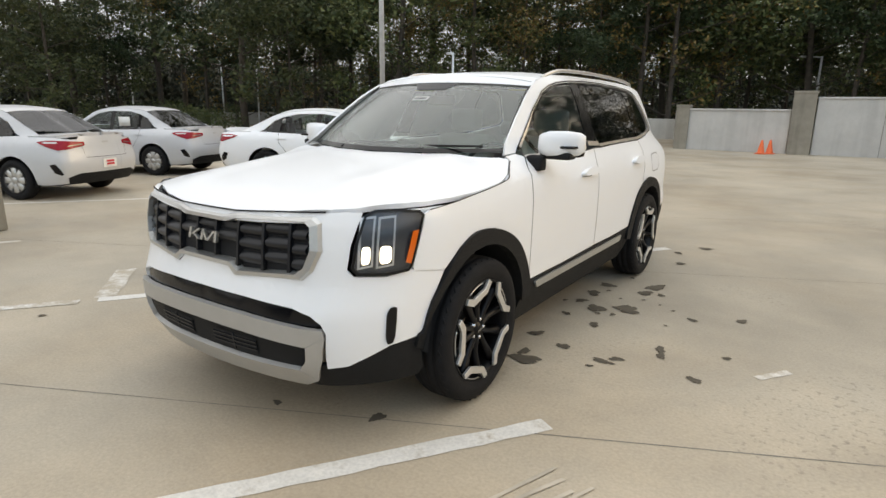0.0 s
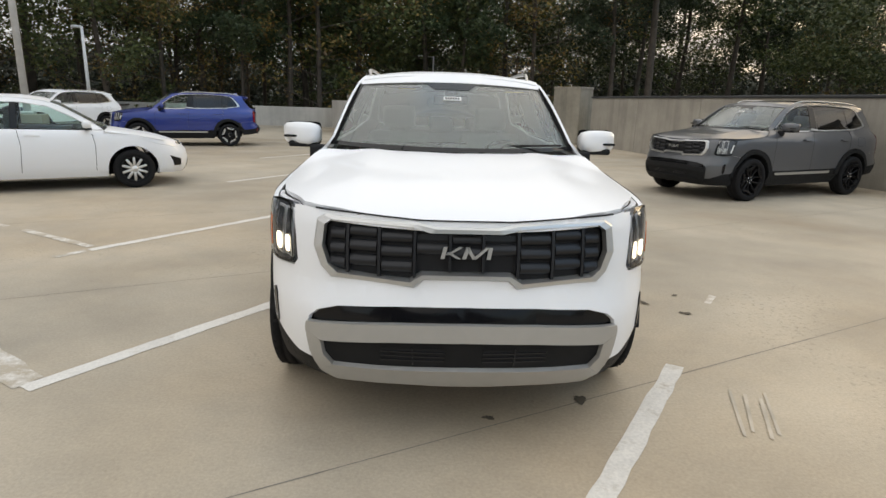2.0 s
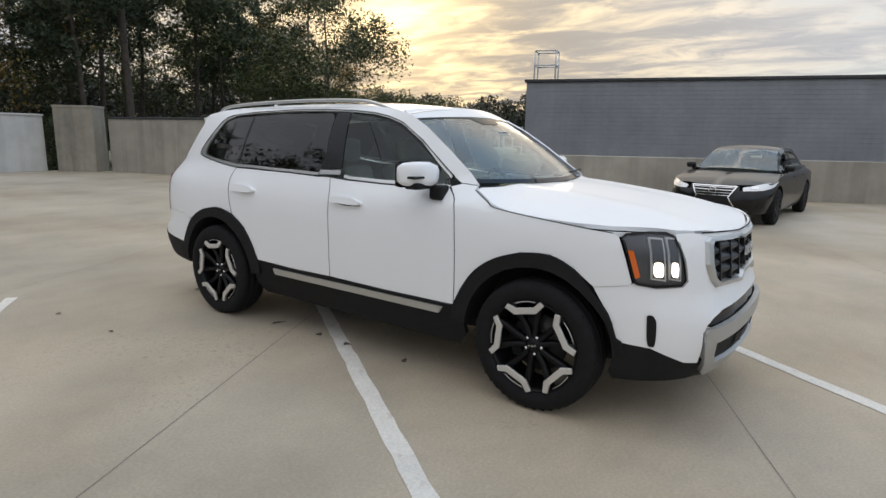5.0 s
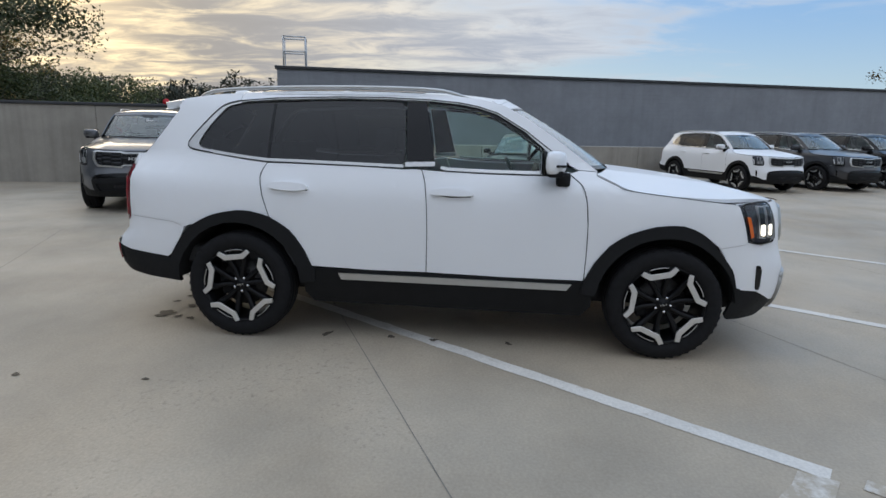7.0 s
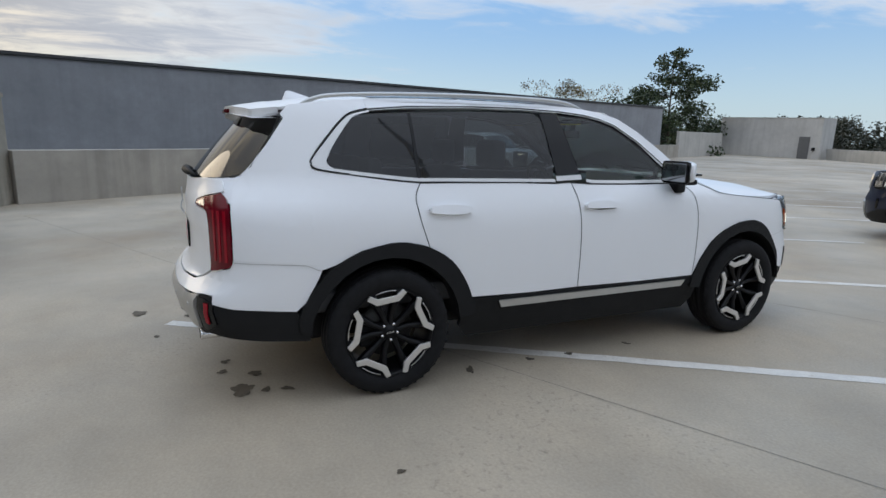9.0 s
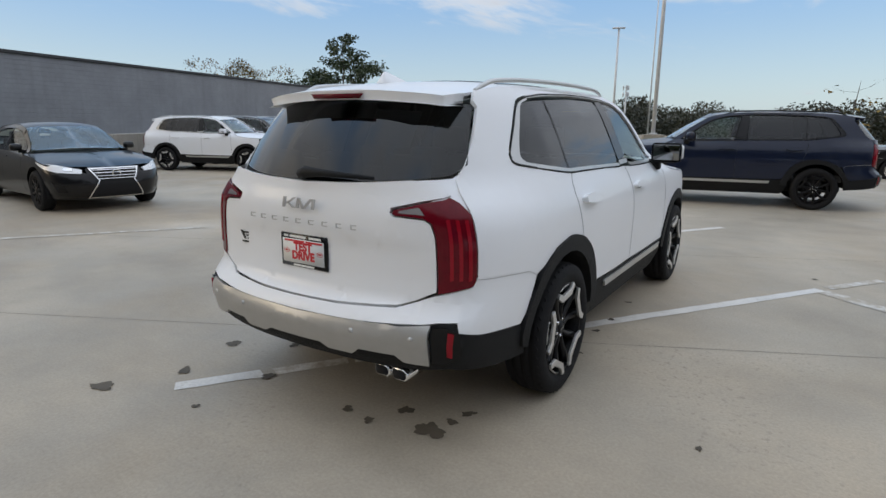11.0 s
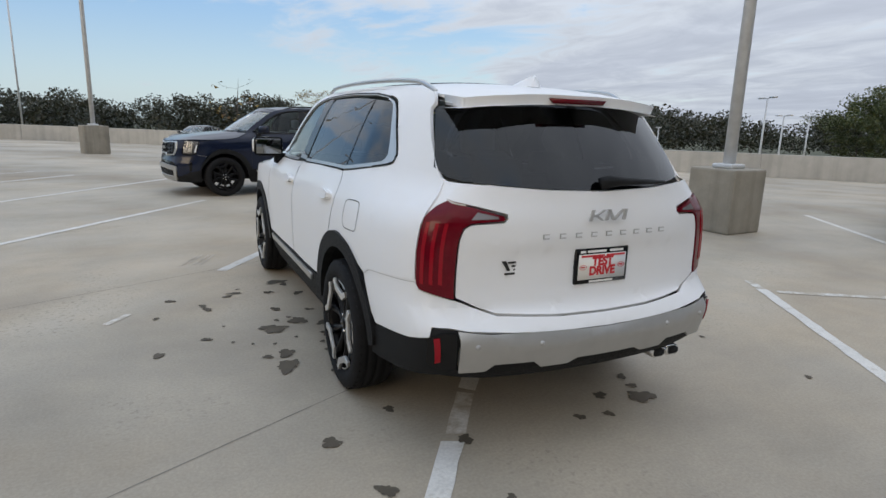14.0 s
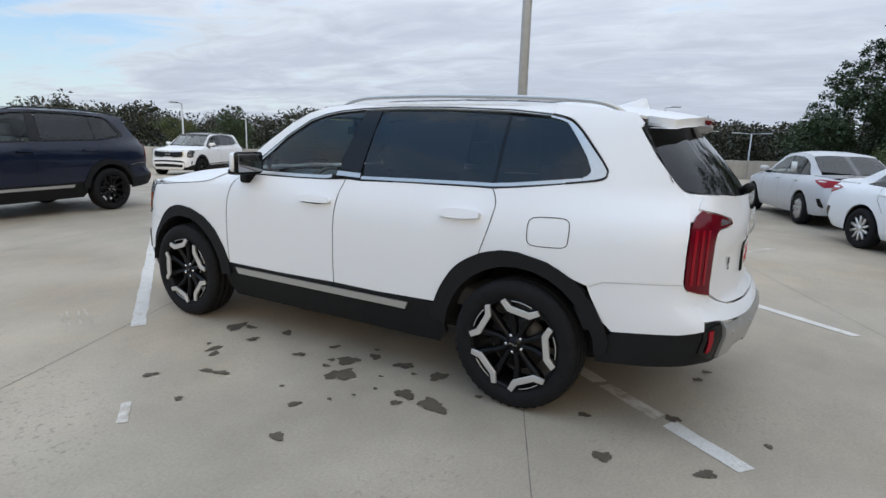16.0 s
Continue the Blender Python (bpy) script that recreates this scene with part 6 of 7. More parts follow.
        for x in (-0.112, 0.112):
            ring = bm_revolve([(0.85 * 0.02, 0), (0.02, 0), (0.02, 0.001), (0.85 * 0.02, 0.001)], 20, "y", closed=True, m=Matrix.Translation((x, y + 0.0148, 0.885)) @ Matrix.Diagonal((1, 1, 0.6, 1)))
            bm_prism([(x - 0.01, 0.882), (x + 0.01, 0.882), (x + 0.01, 0.889), (x - 0.01, 0.889)], 0.001, Matrix.Translation((0, y + 0.0152, 0)), ring)
            part("plate_oval", ring, RED_INK, tag, smooth=False)
    rear_silver = [(-0.735, 0.648), (-0.6, 0.635), (0, 0.622), (0.6, 0.635), (0.735, 0.648), (0.735, 0.458), (0.62, 0.462), (0.58, 0.494), (0.4, 0.496), (0.36, 0.464), (0.22, 0.464), (0.17, 0.488), (-0.17, 0.488), (-0.22, 0.464), (-0.36, 0.464), (-0.4, 0.496), (-0.58, 0.494), (-0.62, 0.462), (-0.735, 0.458)]

    def stepped(x, z):
        p = Vector(rear(x, z))
        edge = 0.592 + 0.03 * min(max((abs(x) - 0.5) / 0.08, 0), 1)
        return p + Vector((0, 0.016 if z < edge else 0.016 * max(0, 1 - (z - edge) / 0.03), 0))

    trim = part("rear_skid_trim", shell(rear_silver, stepped, out_b, 0.03, 0.03, 0.002), bumper, root, "brushed silver rear bumper trim")
    for x in (-0.66, -0.37, 0.37, 0.66):
        part("parking_sensor", bm_revolve([(0, 0.004), (0.011, 0.004), (0.012, -0.01)], 14, "y", m=Matrix.Translation((x, stepped(x, 0.57)[1] + 0.002, 0.585))), BADGE, trim)
    for x in (-0.46, -0.56):
        outline = [(x - 0.045, 0.36), (x - 0.045, 0.385), (x - 0.02, 0.405), (x + 0.045, 0.405), (x + 0.045, 0.36), (x + 0.03, 0.345), (x - 0.03, 0.345)]
        pipe = part("exhaust_tip", bm_prism(outline, 0.14, Matrix.Translation((0, 2.458, 0)), bevel=0.005), CHROME, root, "chrome exhaust tip")
        part("exhaust_bore", bm_prism(inset(outline, 0.009), 0.01, Matrix.Translation((0, 2.461, 0))), DARK, pipe)
    return root


def logo_bars(bm, x, y):
    """One spaced badge letter as plain bars."""
    for x0, x1, z0, z1 in ((-0.016, 0.016, 1.051, 1.055), (0.012, 0.016, 1.033, 1.055), (-0.016, 0.016, 1.033, 1.037)):
        bm_prism([(x + x0, z0), (x + x1, z0), (x + x1, z1), (x + x0, z1)], 0.005, Matrix.Translation((0, y + 0.005, 0)), bm)


def smooth_closed(poly, per=4):
    """A closed polygon with its corners rounded."""
    out = []
    n = len(poly)
    for i in range(n):
        a, b, c = (np.array(poly[j % n], float) for j in (i - 1, i, i + 1))
        p, q = b + (a - b) * 0.35, b + (c - b) * 0.35
        for k in range(per + 1):
            t = k / per
            out.append(tuple((1 - t) ** 2 * p + 2 * t * (1 - t) * b + t * t * q))
    return out


hero = thing("suv", "white three-row sport-utility car with black wheel arches and silver bumper trim", "car")
build_suv(hero, PAINT_WHITE)

# ---- the other parked cars ----


def suv_copy(x, y, front, scale, paint, label, bumper=None, rims=None, dark=()):
    """A parked sport-utility car: front is the way its nose points."""
    turn = math.atan2(front[0], -front[1])
    car = copy_thing(hero, Matrix.Translation((x, y, deck_z(x, y))) @ Matrix.Rotation(turn, 4, "Z") @ Matrix.Diagonal((*scale, 1)))
    swap = {PAINT_WHITE: paint, ALU: bumper or ALU, MACHINED: rims or MACHINED, LED: LAMP_GREY, AMBER: LAMP_GREY}
    for o in list(car.children_recursive):
        if o.name.startswith(("plate_", "frame_bars", "windscreen_tag", "tag_bars", "dealer_sticker", "model_letter")):
            continue
        for slot in o.material_slots:
            if o.name.split(".")[0] in dark:
                slot.link = "OBJECT"
                slot.material = GLOSS_BLACK
            elif slot.material in swap and swap[slot.material] is not slot.material:
                to = swap[slot.material]
                slot.link = "OBJECT"
                slot.material = to
    doomed = [o for o in car.children_recursive if o.name.startswith(("plate_", "frame_bars", "dealer_sticker", "model_letter"))]
    for o in doomed:
        bpy.data.objects.remove(o)
    tagged(car, label, "car", "parked cars")
    return car


suv_copy(6.49, 6.61, (-0.917, -0.4), (1, 1, 1), PAINT_GREY, "parked grey sport-utility car with black wheels and a chrome grille", PLASTIC, RIM_BLACK)
suv_copy(-0.5, -8.65, (0.985, 0.17), (1, 1, 1.01), PAINT_NAVY, "parked dark navy sport-utility car with black wheels", ALU, RIM_BLACK, ("window_trim", "roof_rail"))
suv_copy(13.65, -7.2, (-0.915, -0.4), (0.93, 0.9, 0.93), PAINT_WHITE, "parked white compact sport-utility car beside a low parapet", PLASTIC)
suv_copy(14.75, -9.75, (-0.915, -0.4), (0.95, 0.95, 0.94), PAINT_GRAPHITE, "parked dark grey sport-utility car in a row", PLASTIC, SATIN)
suv_copy(15.9, -12.4, (-0.915, -0.4), (0.95, 0.95, 0.95), PAINT_BLACK, "parked black sport-utility car at the end of a row", PLASTIC, SATIN)
suv_copy(-11.9, -18.9, (0.915, 0.4), (0.95, 0.96, 0.96), PAINT_WHITE, "parked white sport-utility car with a black roof and black wheels", PAINT_WHITE, RIM_BLACK, ("roof", "roof_rail"))
suv_copy(-5.2, -20.8, (0.95, 0.3), (0.93, 0.9, 0.93), PAINT_BLACK, "parked black sport-utility car with silver wheels", PLASTIC, MACHINED)
suv_copy(-7.7, 14.2, (-0.93, -0.37), (0.91, 0.87, 0.92), PAINT_BLUE, "parked bright blue compact sport-utility car", PLASTIC)
suv_copy(-13.6, 17.5, (-0.4, -0.917), (0.93, 0.9, 0.9), PAINT_WHITE, "parked white car behind a blue one", PLASTIC)


class Sedan:
    """Skin of a saloon car, front towards -y."""

    def __init__(self, length=4.4, width=1.75, high=1.45):
        self.k = length / 4.9
        self.wx = width / 1.936
        self.high = high
        self.half = curve_at([(0.18, 0.86), (0.3, 0.93), (0.5, 0.965), (0.66, 0.968), (0.78, 0.955), (0.88, 0.93), (0.95, 0.88), (1.1, 0.80), (1.3, 0.69), (1.38, 0.63), (1.44, 0.54)])
        self.nose = curve_at([(0.18, 0.12), (0.3, 0.03), (0.45, 0.0), (0.6, 0.03), (0.75, 0.14), (0.85, 0.26)])
        self.stern = curve_at([(0.18, -0.16), (0.35, -0.03), (0.5, 0.03), (0.62, 0.03), (0.75, -0.01), (0.9, -0.03), (1.0, -0.05)])

    def body(self, s, z):
        s = s / self.k
        x, y = np.interp(s, ARC, PLAN[:, 0]), np.interp(s, ARC, PLAN[:, 1])
        nose, stern = min(max((-1.5 - y) / 0.7, 0), 1), min(max((y - 1.7) / 0.6, 0), 1)
        k = min(max((z - 0.9) / 0.12, 0), 1)
        t = 1 - k * (0.1 * min(max((0.1 - y) / 1.2, 0), 1) + 0.12 * min(max((y - 0.8) / 1.0, 0), 1))
        return x * self.half(z) / 0.968 * self.wx * t, (y + nose * self.nose(z) + stern * self.stern(z)) * self.k, z

    def side(self, f):
        return lambda s, z: (lambda p: (p[0] * f, p[1], p[2]))(self.body(s, z))


def build_sedan(name, label, paint, x, y, front, length=4.4, width=1.75, rim=None, lamp_dark=False, spindle=False, plate=False):
    sk = Sedan(length, width)
    k = sk.k
    turn = math.atan2(front[0], -front[1])
    root = thing(name, label, "car", Matrix.Translation((x, y, deck_z(x, y))) @ Matrix.Rotation(turn, 4, "Z"), "parked cars")
    wb = 1.31 if length < 4.7 else 1.42
    r = 0.31 if length < 4.7 else 0.335
    wy = [(-wb - 0.02), wb - 0.06]
    part("underbody", bm_box(-0.6, 0.6, -1.9 * k, 2.0 * k, 0.2, 0.45, 0.04), DARK, root)
    part("cabin_floor", bm_box(-0.72, 0.72, -0.7 * k, 1.3 * k, 0.4, 0.62), CABIN, root)
    for sx in (-0.35, 0.35):
        for sy in (0.0, 0.85):
            seat = part("seat", bm_box(sx - 0.24, sx + 0.24, sy + 0.2, sy + 0.34, 0.6, 1.14, 0.05), CABIN, root)
            part("headrest", bm_box(sx - 0.12, sx + 0.12, sy + 0.24, sy + 0.33, 1.12, 1.26, 0.03), CABIN, seat)
    part("dashboard", bm_box(-0.68, 0.68, -0.85, -0.55, 0.6, 0.97, 0.05), CABIN, root)
    roof_line = [(-1.02 * k, 0.955), (-0.72 * k, 1.13), (-0.42 * k, 1.3), (-0.2 * k, 1.375), (0.1, 1.405), (0.5, 1.405), (0.9, 1.37), (1.2 * k, 1.29), (1.5 * k, 1.15), (1.85 * k, 1.0)]
    for f in (-1, 1):
        skin, refs = sk.side(f), (lambda p, f=f: Vector((f, 0, 0.1)))
        arch_f = arc_pts(wy[0], r + 0.065, 0, 180, 14, r)
        arch_r = arc_pts(wy[1], r + 0.065, 0, 180, 14, r)
        fs, rs = (arc_front(0.3) * k, arc_rear(0.3) * k)
        low = 0.2
        poly = [(fs, 0.42), (fs, 0.6), (arc_front(0.72) * k, 0.72), (-1.86 * k, 0.78), (-1.5 * k, 0.86), (-1.1 * k, 0.925), (-0.7 * k, 0.93), (0.2, 0.945), (1.0 * k, 0.965), (1.5 * k, 0.985), (2.0 * k, 0.985), (2.25 * k, 0.96), (arc_rear(0.72) * k, 0.94), (rs, 0.94), (rs, 0.3), (arc_rear(0.8) * k, 0.26), (2.05 * k, 0.24)] + [(wy[1] + r + 0.065, 0.24)] + arch_r + [(wy[1] - r - 0.065, low), (wy[0] + r + 0.065, low)] + arch_f + [(wy[0] - r - 0.065, 0.24), (arc_front(0.86) * k, 0.22), (fs, 0.22)]
        part("body_side", shell(poly, skin, refs, 0.08, 0.03), paint, root)
        gaps = bmesh.new()
        for line in ([(-0.82 * k, 0.92), (-0.86 * k, 0.7), (-0.84 * k, 0.3)], [(0.18, 0.945), (0.15, 0.7), (0.18, 0.3)], [(1.05 * k, 0.96), (1.03 * k, 0.78), (0.88 * k, 0.6)]):
            ribbon(line, 0.007, skin, refs, 0.001, bm=gaps, rim=0.0)
        part("panel_gap", gaps, DARK, root)
        upper = [(-1.0 * k, 0.945)] + roof_line[1:] + [(1.9 * k, 0.985), (1.5 * k, 0.985), (1.38 * k, 1.02), (1.18 * k, 1.19), (0.95 * k, 1.28), (0.6, 1.335), (0.1, 1.34), (-0.25 * k, 1.285), (-0.6 * k, 1.12), (-0.84 * k, 0.965), (-0.84 * k, 0.935)]
        part("roof_pillar", shell(upper, skin, refs, 0.08, 0.015, -0.001), paint, root)
        for poly2, mat in (([(0.14, 1.33), (-0.25 * k, 1.275), (-0.6 * k, 1.11), (-0.82 * k, 0.965), (-0.8 * k, 0.945), (0.16, 0.955)], GLASS_FRONT), ([(0.24, 1.335), (0.6, 1.325), (0.93 * k, 1.275), (0.98 * k, 0.975), (0.26, 0.96)], GLASS_FRONT), ([(1.0 * k, 1.262), (1.16 * k, 1.185), (1.34 * k, 1.02), (1.3 * k, 0.985), (1.03 * k, 0.975)], GLASS_TINT)):
            part("side_window", shell(poly2, skin, refs, 0.12, 0.0, -0.006), mat, root)
        pill = bmesh.new()
        ribbon([(0.19, 1.34), (0.21, 0.95)], 0.08, skin, refs, -0.003, bm=pill)
        ribbon([(-0.84 * k, 0.94), (0.2, 0.952), (1.0 * k, 0.972), (1.32 * k, 0.99)], 0.014, skin, refs, 0.002, bm=pill)
        part("window_frame", pill, GLOSS_BLACK, root)
        for hy in (0.0, 0.92):
            part("door_handle", shell(smooth_closed([(hy + 0.1, 0.87), (hy - 0.1, 0.865), (hy - 0.1, 0.84), (hy + 0.1, 0.845)]), skin, refs, 0.06, 0.025, 0.022), paint, root)
        out_r, out_f = (lambda p: Vector((p.x, 1, 0))), (lambda p: Vector((p.x, -1, 0)))
        tail = [(1.93 * k, 0.9), (2.1 * k, 0.925), (arc_rear(0.8) * k, 0.92), (arc_rear(0.46) * k, 0.9), (arc_rear(0.45) * k, 0.845), (arc_rear(0.7) * k, 0.8), (arc_rear(0.86) * k, 0.78), (2.1 * k, 0.84)]
        lamp = part("tail_lamp", shell(tail, skin, out_r, 0.05, 0.02, 0.008), RED_BRIGHT, root, "red wrap-round tail lamp")
        part("reversing_light", shell([(arc_rear(0.5) * k, 0.875), (arc_rear(0.49) * k, 0.86), (arc_rear(0.74) * k, 0.835), (arc_rear(0.74) * k, 0.85)], skin, out_r, 0.05, 0.003, 0.012), CLEAR_LENS, lamp)
        head = [(-1.55 * k, 0.81), (-1.8 * k, 0.8), (arc_front(0.8) * k, 0.775), (arc_front(0.5) * k, 0.7), (arc_front(0.52) * k, 0.64), (arc_front(0.82) * k, 0.66), (-1.85 * k, 0.72)]
        lamp = part("headlamp", shell(head, skin, out_f, 0.05, 0.02, 0.006), GLOSS_BLACK if lamp_dark else LAMP_GREY, root, "swept-back headlamp")
        part("headlamp_eye", shell(smooth_closed([(arc_front(0.72) * k, 0.745), (arc_front(0.62) * k, 0.715), (arc_front(0.64) * k, 0.675), (arc_front(0.76) * k, 0.69)]), skin, out_f, 0.05, 0.004, 0.012), CHROME, lamp)
        part("bumper_vent", shell([(arc_front(0.9) * k, 0.52), (arc_front(0.78) * k, 0.45), (arc_front(0.76) * k, 0.34), (arc_front(0.86) * k, 0.34)], skin, out_f, 0.08, 0.01, 0.004), GLOSS_BLACK, root)
        part("rear_vent", shell([(2.12 * k, 0.56), (2.22 * k, 0.58), (arc_rear(0.84) * k, 0.42), (arc_rear(0.86) * k, 0.4), (2.2 * k, 0.44)], skin, out_r, 0.08, 0.01, 0.003), GLOSS_BLACK, root)
        mx = sk.body(-0.72 * k, 0.97)[0]
        mob = part("door_mirror", bm_box(min(f * (mx + 0.04), f * (mx + 0.22)), max(f * (mx + 0.04), f * (mx + 0.22)), -0.76 * k - 0.06, -0.76 * k + 0.06, 0.965, 1.085, 0.045), paint, root)
        part("mirror_foot", bm_box(min(f * (mx - 0.04), f * (mx + 0.1)), max(f * (mx - 0.04), f * (mx + 0.1)), -0.76 * k - 0.03, -0.76 * k + 0.03, 0.93, 0.985, 0.01), PLASTIC, mob)
        for cy in wy:
            liner = bmesh.new()
            pts = arc_pts(cy, r + 0.06, -15, 195, 14, r)
            rows = [[liner.verts.new((f * xx, yy, zz)) for yy, zz in pts] for xx in (width / 2 - 0.03, 0.5)]
            for a, b in zip(list(zip(*rows)), list(zip(*rows))[1:]):
                liner.faces.new((a[0], a[1], b[1], b[0]))
            part("wheel_liner", liner, DARK, root)
            wheel = new("wheel")
            wheel.parent = root
            wheel.matrix_basis = Matrix.Translation((f * (width / 2 - 0.1), cy, r)) @ Matrix.Rotation(0 if f > 0 else math.pi, 4, "Z")
            part("tyre", bm_revolve([(r * 0.66, 0.08), (r * 0.75, 0.1), (r * 0.93, 0.098), (r, 0.07), (r, -0.07), (r * 0.93, -0.1), (r * 0.66, -0.09)], 32), RUBBER, wheel)
            disc = bm_revolve([(r * 0.67, 0.09), (r * 0.66, 0.1), (r * 0.6, 0.085), (r * 0.56, 0.03), (r * 0.2, 0.03)], 32)
            part("rim", disc, DARK if rim != SATIN else STEEL, wheel)
            for q in range(8 if rim == SATIN else 10):
                a = 2 * math.pi * q / (8 if rim == SATIN else 10)
                wide = 0.05 if rim == SATIN else 0.02
                part("spoke", bm_box(0.05, 0.09, -wide, wide, r * 0.12, r * 0.64, 0.008, m=Matrix.Rotation(a, 4, "X"), segments=1), rim or SATIN, wheel)
            part("hub_cap", bm_revolve([(0.0, 0.098), (r * 0.16, 0.096), (r * 0.2, 0.06)], 16), rim or SATIN, wheel)
    nose_z = curve_at([(-2.3, 0.68), (-2.15, 0.75), (-1.9, 0.83), (-1.5, 0.9), (-1.1, 0.955), (-0.9, 0.985)])

    def bonnet(u, v):
        edge = sk.body(v * k, 0.86 if v > -1.6 else 0.78)[0]
        return u * edge, v * k, nose_z(v) - 0.05 * abs(u) ** 3

    part("bonnet", shell([(-1, -1.9), (-0.8, -2.08), (-0.4, -2.18), (0, -2.2), (0.4, -2.18), (0.8, -2.08), (1, -1.9), (1, -1.0), (0.5, -1.09), (0, -1.12), (-0.5, -1.09), (-1, -1.0)], bonnet, UP, 0.12, 0.02), paint, root)
    rl = curve_at([(a / k, b) for a, b in roof_line])

    def roof(u, v):
        edge = sk.body(v * k, rl(v))[0] + 0.01
        return u * edge, v * k, rl(v) + (0.045 - 0.04 * min(max((v - 1.2) / 0.6, 0), 1)) * (1 - abs(u) ** 2.4)

    part("roof", shell([(-1, -0.3), (0, -0.36), (1, -0.3), (1, 1.08), (0, 1.14), (-1, 1.08)], roof, UP, 0.12, 0.012), paint, root)
    part("windscreen", shell([(-0.97, -0.98), (-0.5, -1.07), (0, -1.1), (0.5, -1.07), (0.97, -0.98), (0.97, -0.3), (0, -0.36), (-0.97, -0.3)], roof, UP, 0.12, 0.0), GLASS_CLEAR, root)
    part("rear_window", shell([(-0.95, 1.1), (0, 1.15), (0.95, 1.1), (0.97, 1.72), (0, 1.8), (-0.97, 1.72)], roof, UP, 0.12, 0.0), GLASS_TINT, root)

    def boot(u, v):
        edge = sk.body(v * k, 0.97)[0]
        return u * edge, v * k, 0.992 + 0.025 * (1 - abs(u) ** 2) + 0.02 * min(max((v - 2.1) / 0.2, 0), 1)

    part("boot_lid", shell([(-1, 1.66), (0, 1.7), (1, 1.66), (1, 2.2), (0.6, 2.36), (0, 2.4), (-0.6, 2.36), (-1, 2.2)], boot, UP, 0.1, 0.05), paint, root)

    def ends(end):
        arc = arc_front if end < 0 else arc_rear
        return lambda xx, z: (lambda p: (math.copysign(p[0], xx), p[1], p[2]))(sk.body(arc(abs(xx)) * k, z))

    front_skin, rear_skin = ends(-1), ends(1)
    fwd, back = (lambda p: Vector((0, -1, 0))), (lambda p: Vector((0, 1, 0)))
    part("front_bumper", shell([(-0.45, 0.72), (0.45, 0.72), (0.45, 0.22), (-0.45, 0.22)], front_skin, fwd, 0.08, 0.0, -0.002), paint, root)
    if spindle:
        g = [(-0.42, 0.72), (0.42, 0.72), (0.3, 0.52), (0.5, 0.24), (-0.5, 0.24), (-0.3, 0.52)]
        grille = part("grille", shell(g, front_skin, fwd, 0.06, 0.01, 0.006), DARK, root, "black hourglass grille with a chrome edge")
        edge = bmesh.new()
        band(g, 0.018, front_skin, fwd, 0.014, edge)
        part("grille_edge", edge, CHROME, grille)
        for q in range(4):
            z = 0.68 - q * 0.045
            hw = 0.4 - q * 0.025
            part("grille_bar", shell([(-hw, z), (hw, z), (hw, z + 0.01), (-hw, z + 0.01)], front_skin, fwd, 0.1, 0.006, 0.014), CHROME, grille)
        mark = bm_revolve([(0.055, 0.0), (0.07, 0.0), (0.07, 0.01), (0.055, 0.01)], 20, "y", closed=True, m=Matrix.Translation((0, front_skin(0.001, 0.63)[1] - 0.03, 0.63)))
        part("maker_mark", mark, CHROME, grille)
    else:
        grille = part("grille", shell([(-0.46, 0.7), (0.46, 0.7), (0.43, 0.63), (-0.43, 0.63)], front_skin, fwd, 0.06, 0.01, 0.006), GLOSS_BLACK, root)
        part("lower_intake", shell([(-0.4, 0.42), (0.4, 0.42), (0.5, 0.25), (-0.5, 0.25)], front_skin, fwd, 0.06, 0.01, 0.006), DARK, root)
    part("boot_face", shell([(-0.6, 0.99), (0.6, 0.99), (0.6, 0.3), (-0.6, 0.3)], rear_skin, back, 0.08, 0.0, -0.002), paint, root)
    part("rear_diffuser", shell([(-0.78, 0.36), (-0.6, 0.42), (0.6, 0.42), (0.78, 0.36), (0.75, 0.25), (-0.75, 0.25)], rear_skin, back, 0.08, 0.012, 0.006), PLASTIC, root)
    gaps = bmesh.new()
    ribbon([(-0.5, 0.84), (-0.46, 0.66), (0.46, 0.66), (0.5, 0.84)], 0.007, rear_skin, back, 0.001, bm=gaps, rim=0.0)
    part("boot_gap", gaps, DARK, root)
    part("maker_mark", shell([(-0.07, 0.875), (0.07, 0.875), (0.07, 0.9), (-0.07, 0.9)], rear_skin, back, 0.1, 0.004, 0.006), BADGE, root)
    if plate:
        part("paper_plate", shell([(-0.155, 0.48), (0.155, 0.48), (0.155, 0.62), (-0.155, 0.62)], rear_skin, back, 0.2, 0.004, 0.012), PAPER, root, "white paper drive-away plate with red bars")
        bars = bmesh.new()
        for z in (0.565, 0.52):
            shell([(-0.09, z), (0.09, z), (0.09, z + 0.03), (-0.09, z + 0.03)], rear_skin, back, 0.2, 0.0, 0.015, bars)
        part("plate_bars", bars, RED_INK, root)
    return root


silver_a = build_sedan("sedan", "parked silver saloon car with plain wheel covers and a paper plate", PAINT_SILVER, -9.65, 0.04, (-0.93, -0.37), 4.38, 1.73, SATIN, plate=True)
silver_b = build_sedan("sedan", "parked silver saloon car with a window sticker", PAINT_SILVER, -11.25, 3.15, (-0.93, -0.37), 4.38, 1.73, SATIN)
for f in (-1, 1):
    part("window_sticker", bm_box(min(f * 0.74, f * 0.742), max(f * 0.74, f * 0.742), 0.4, 0.68, 1.03, 1.22), PAPER, silver_b, "white price sticker in the window")
build_sedan("sedan", "parked white saloon car with mixed wheels", PAINT_WHITE, -6.5, 5.05, (0.85, 0.52), 4.62, 1.8, MACHINED)
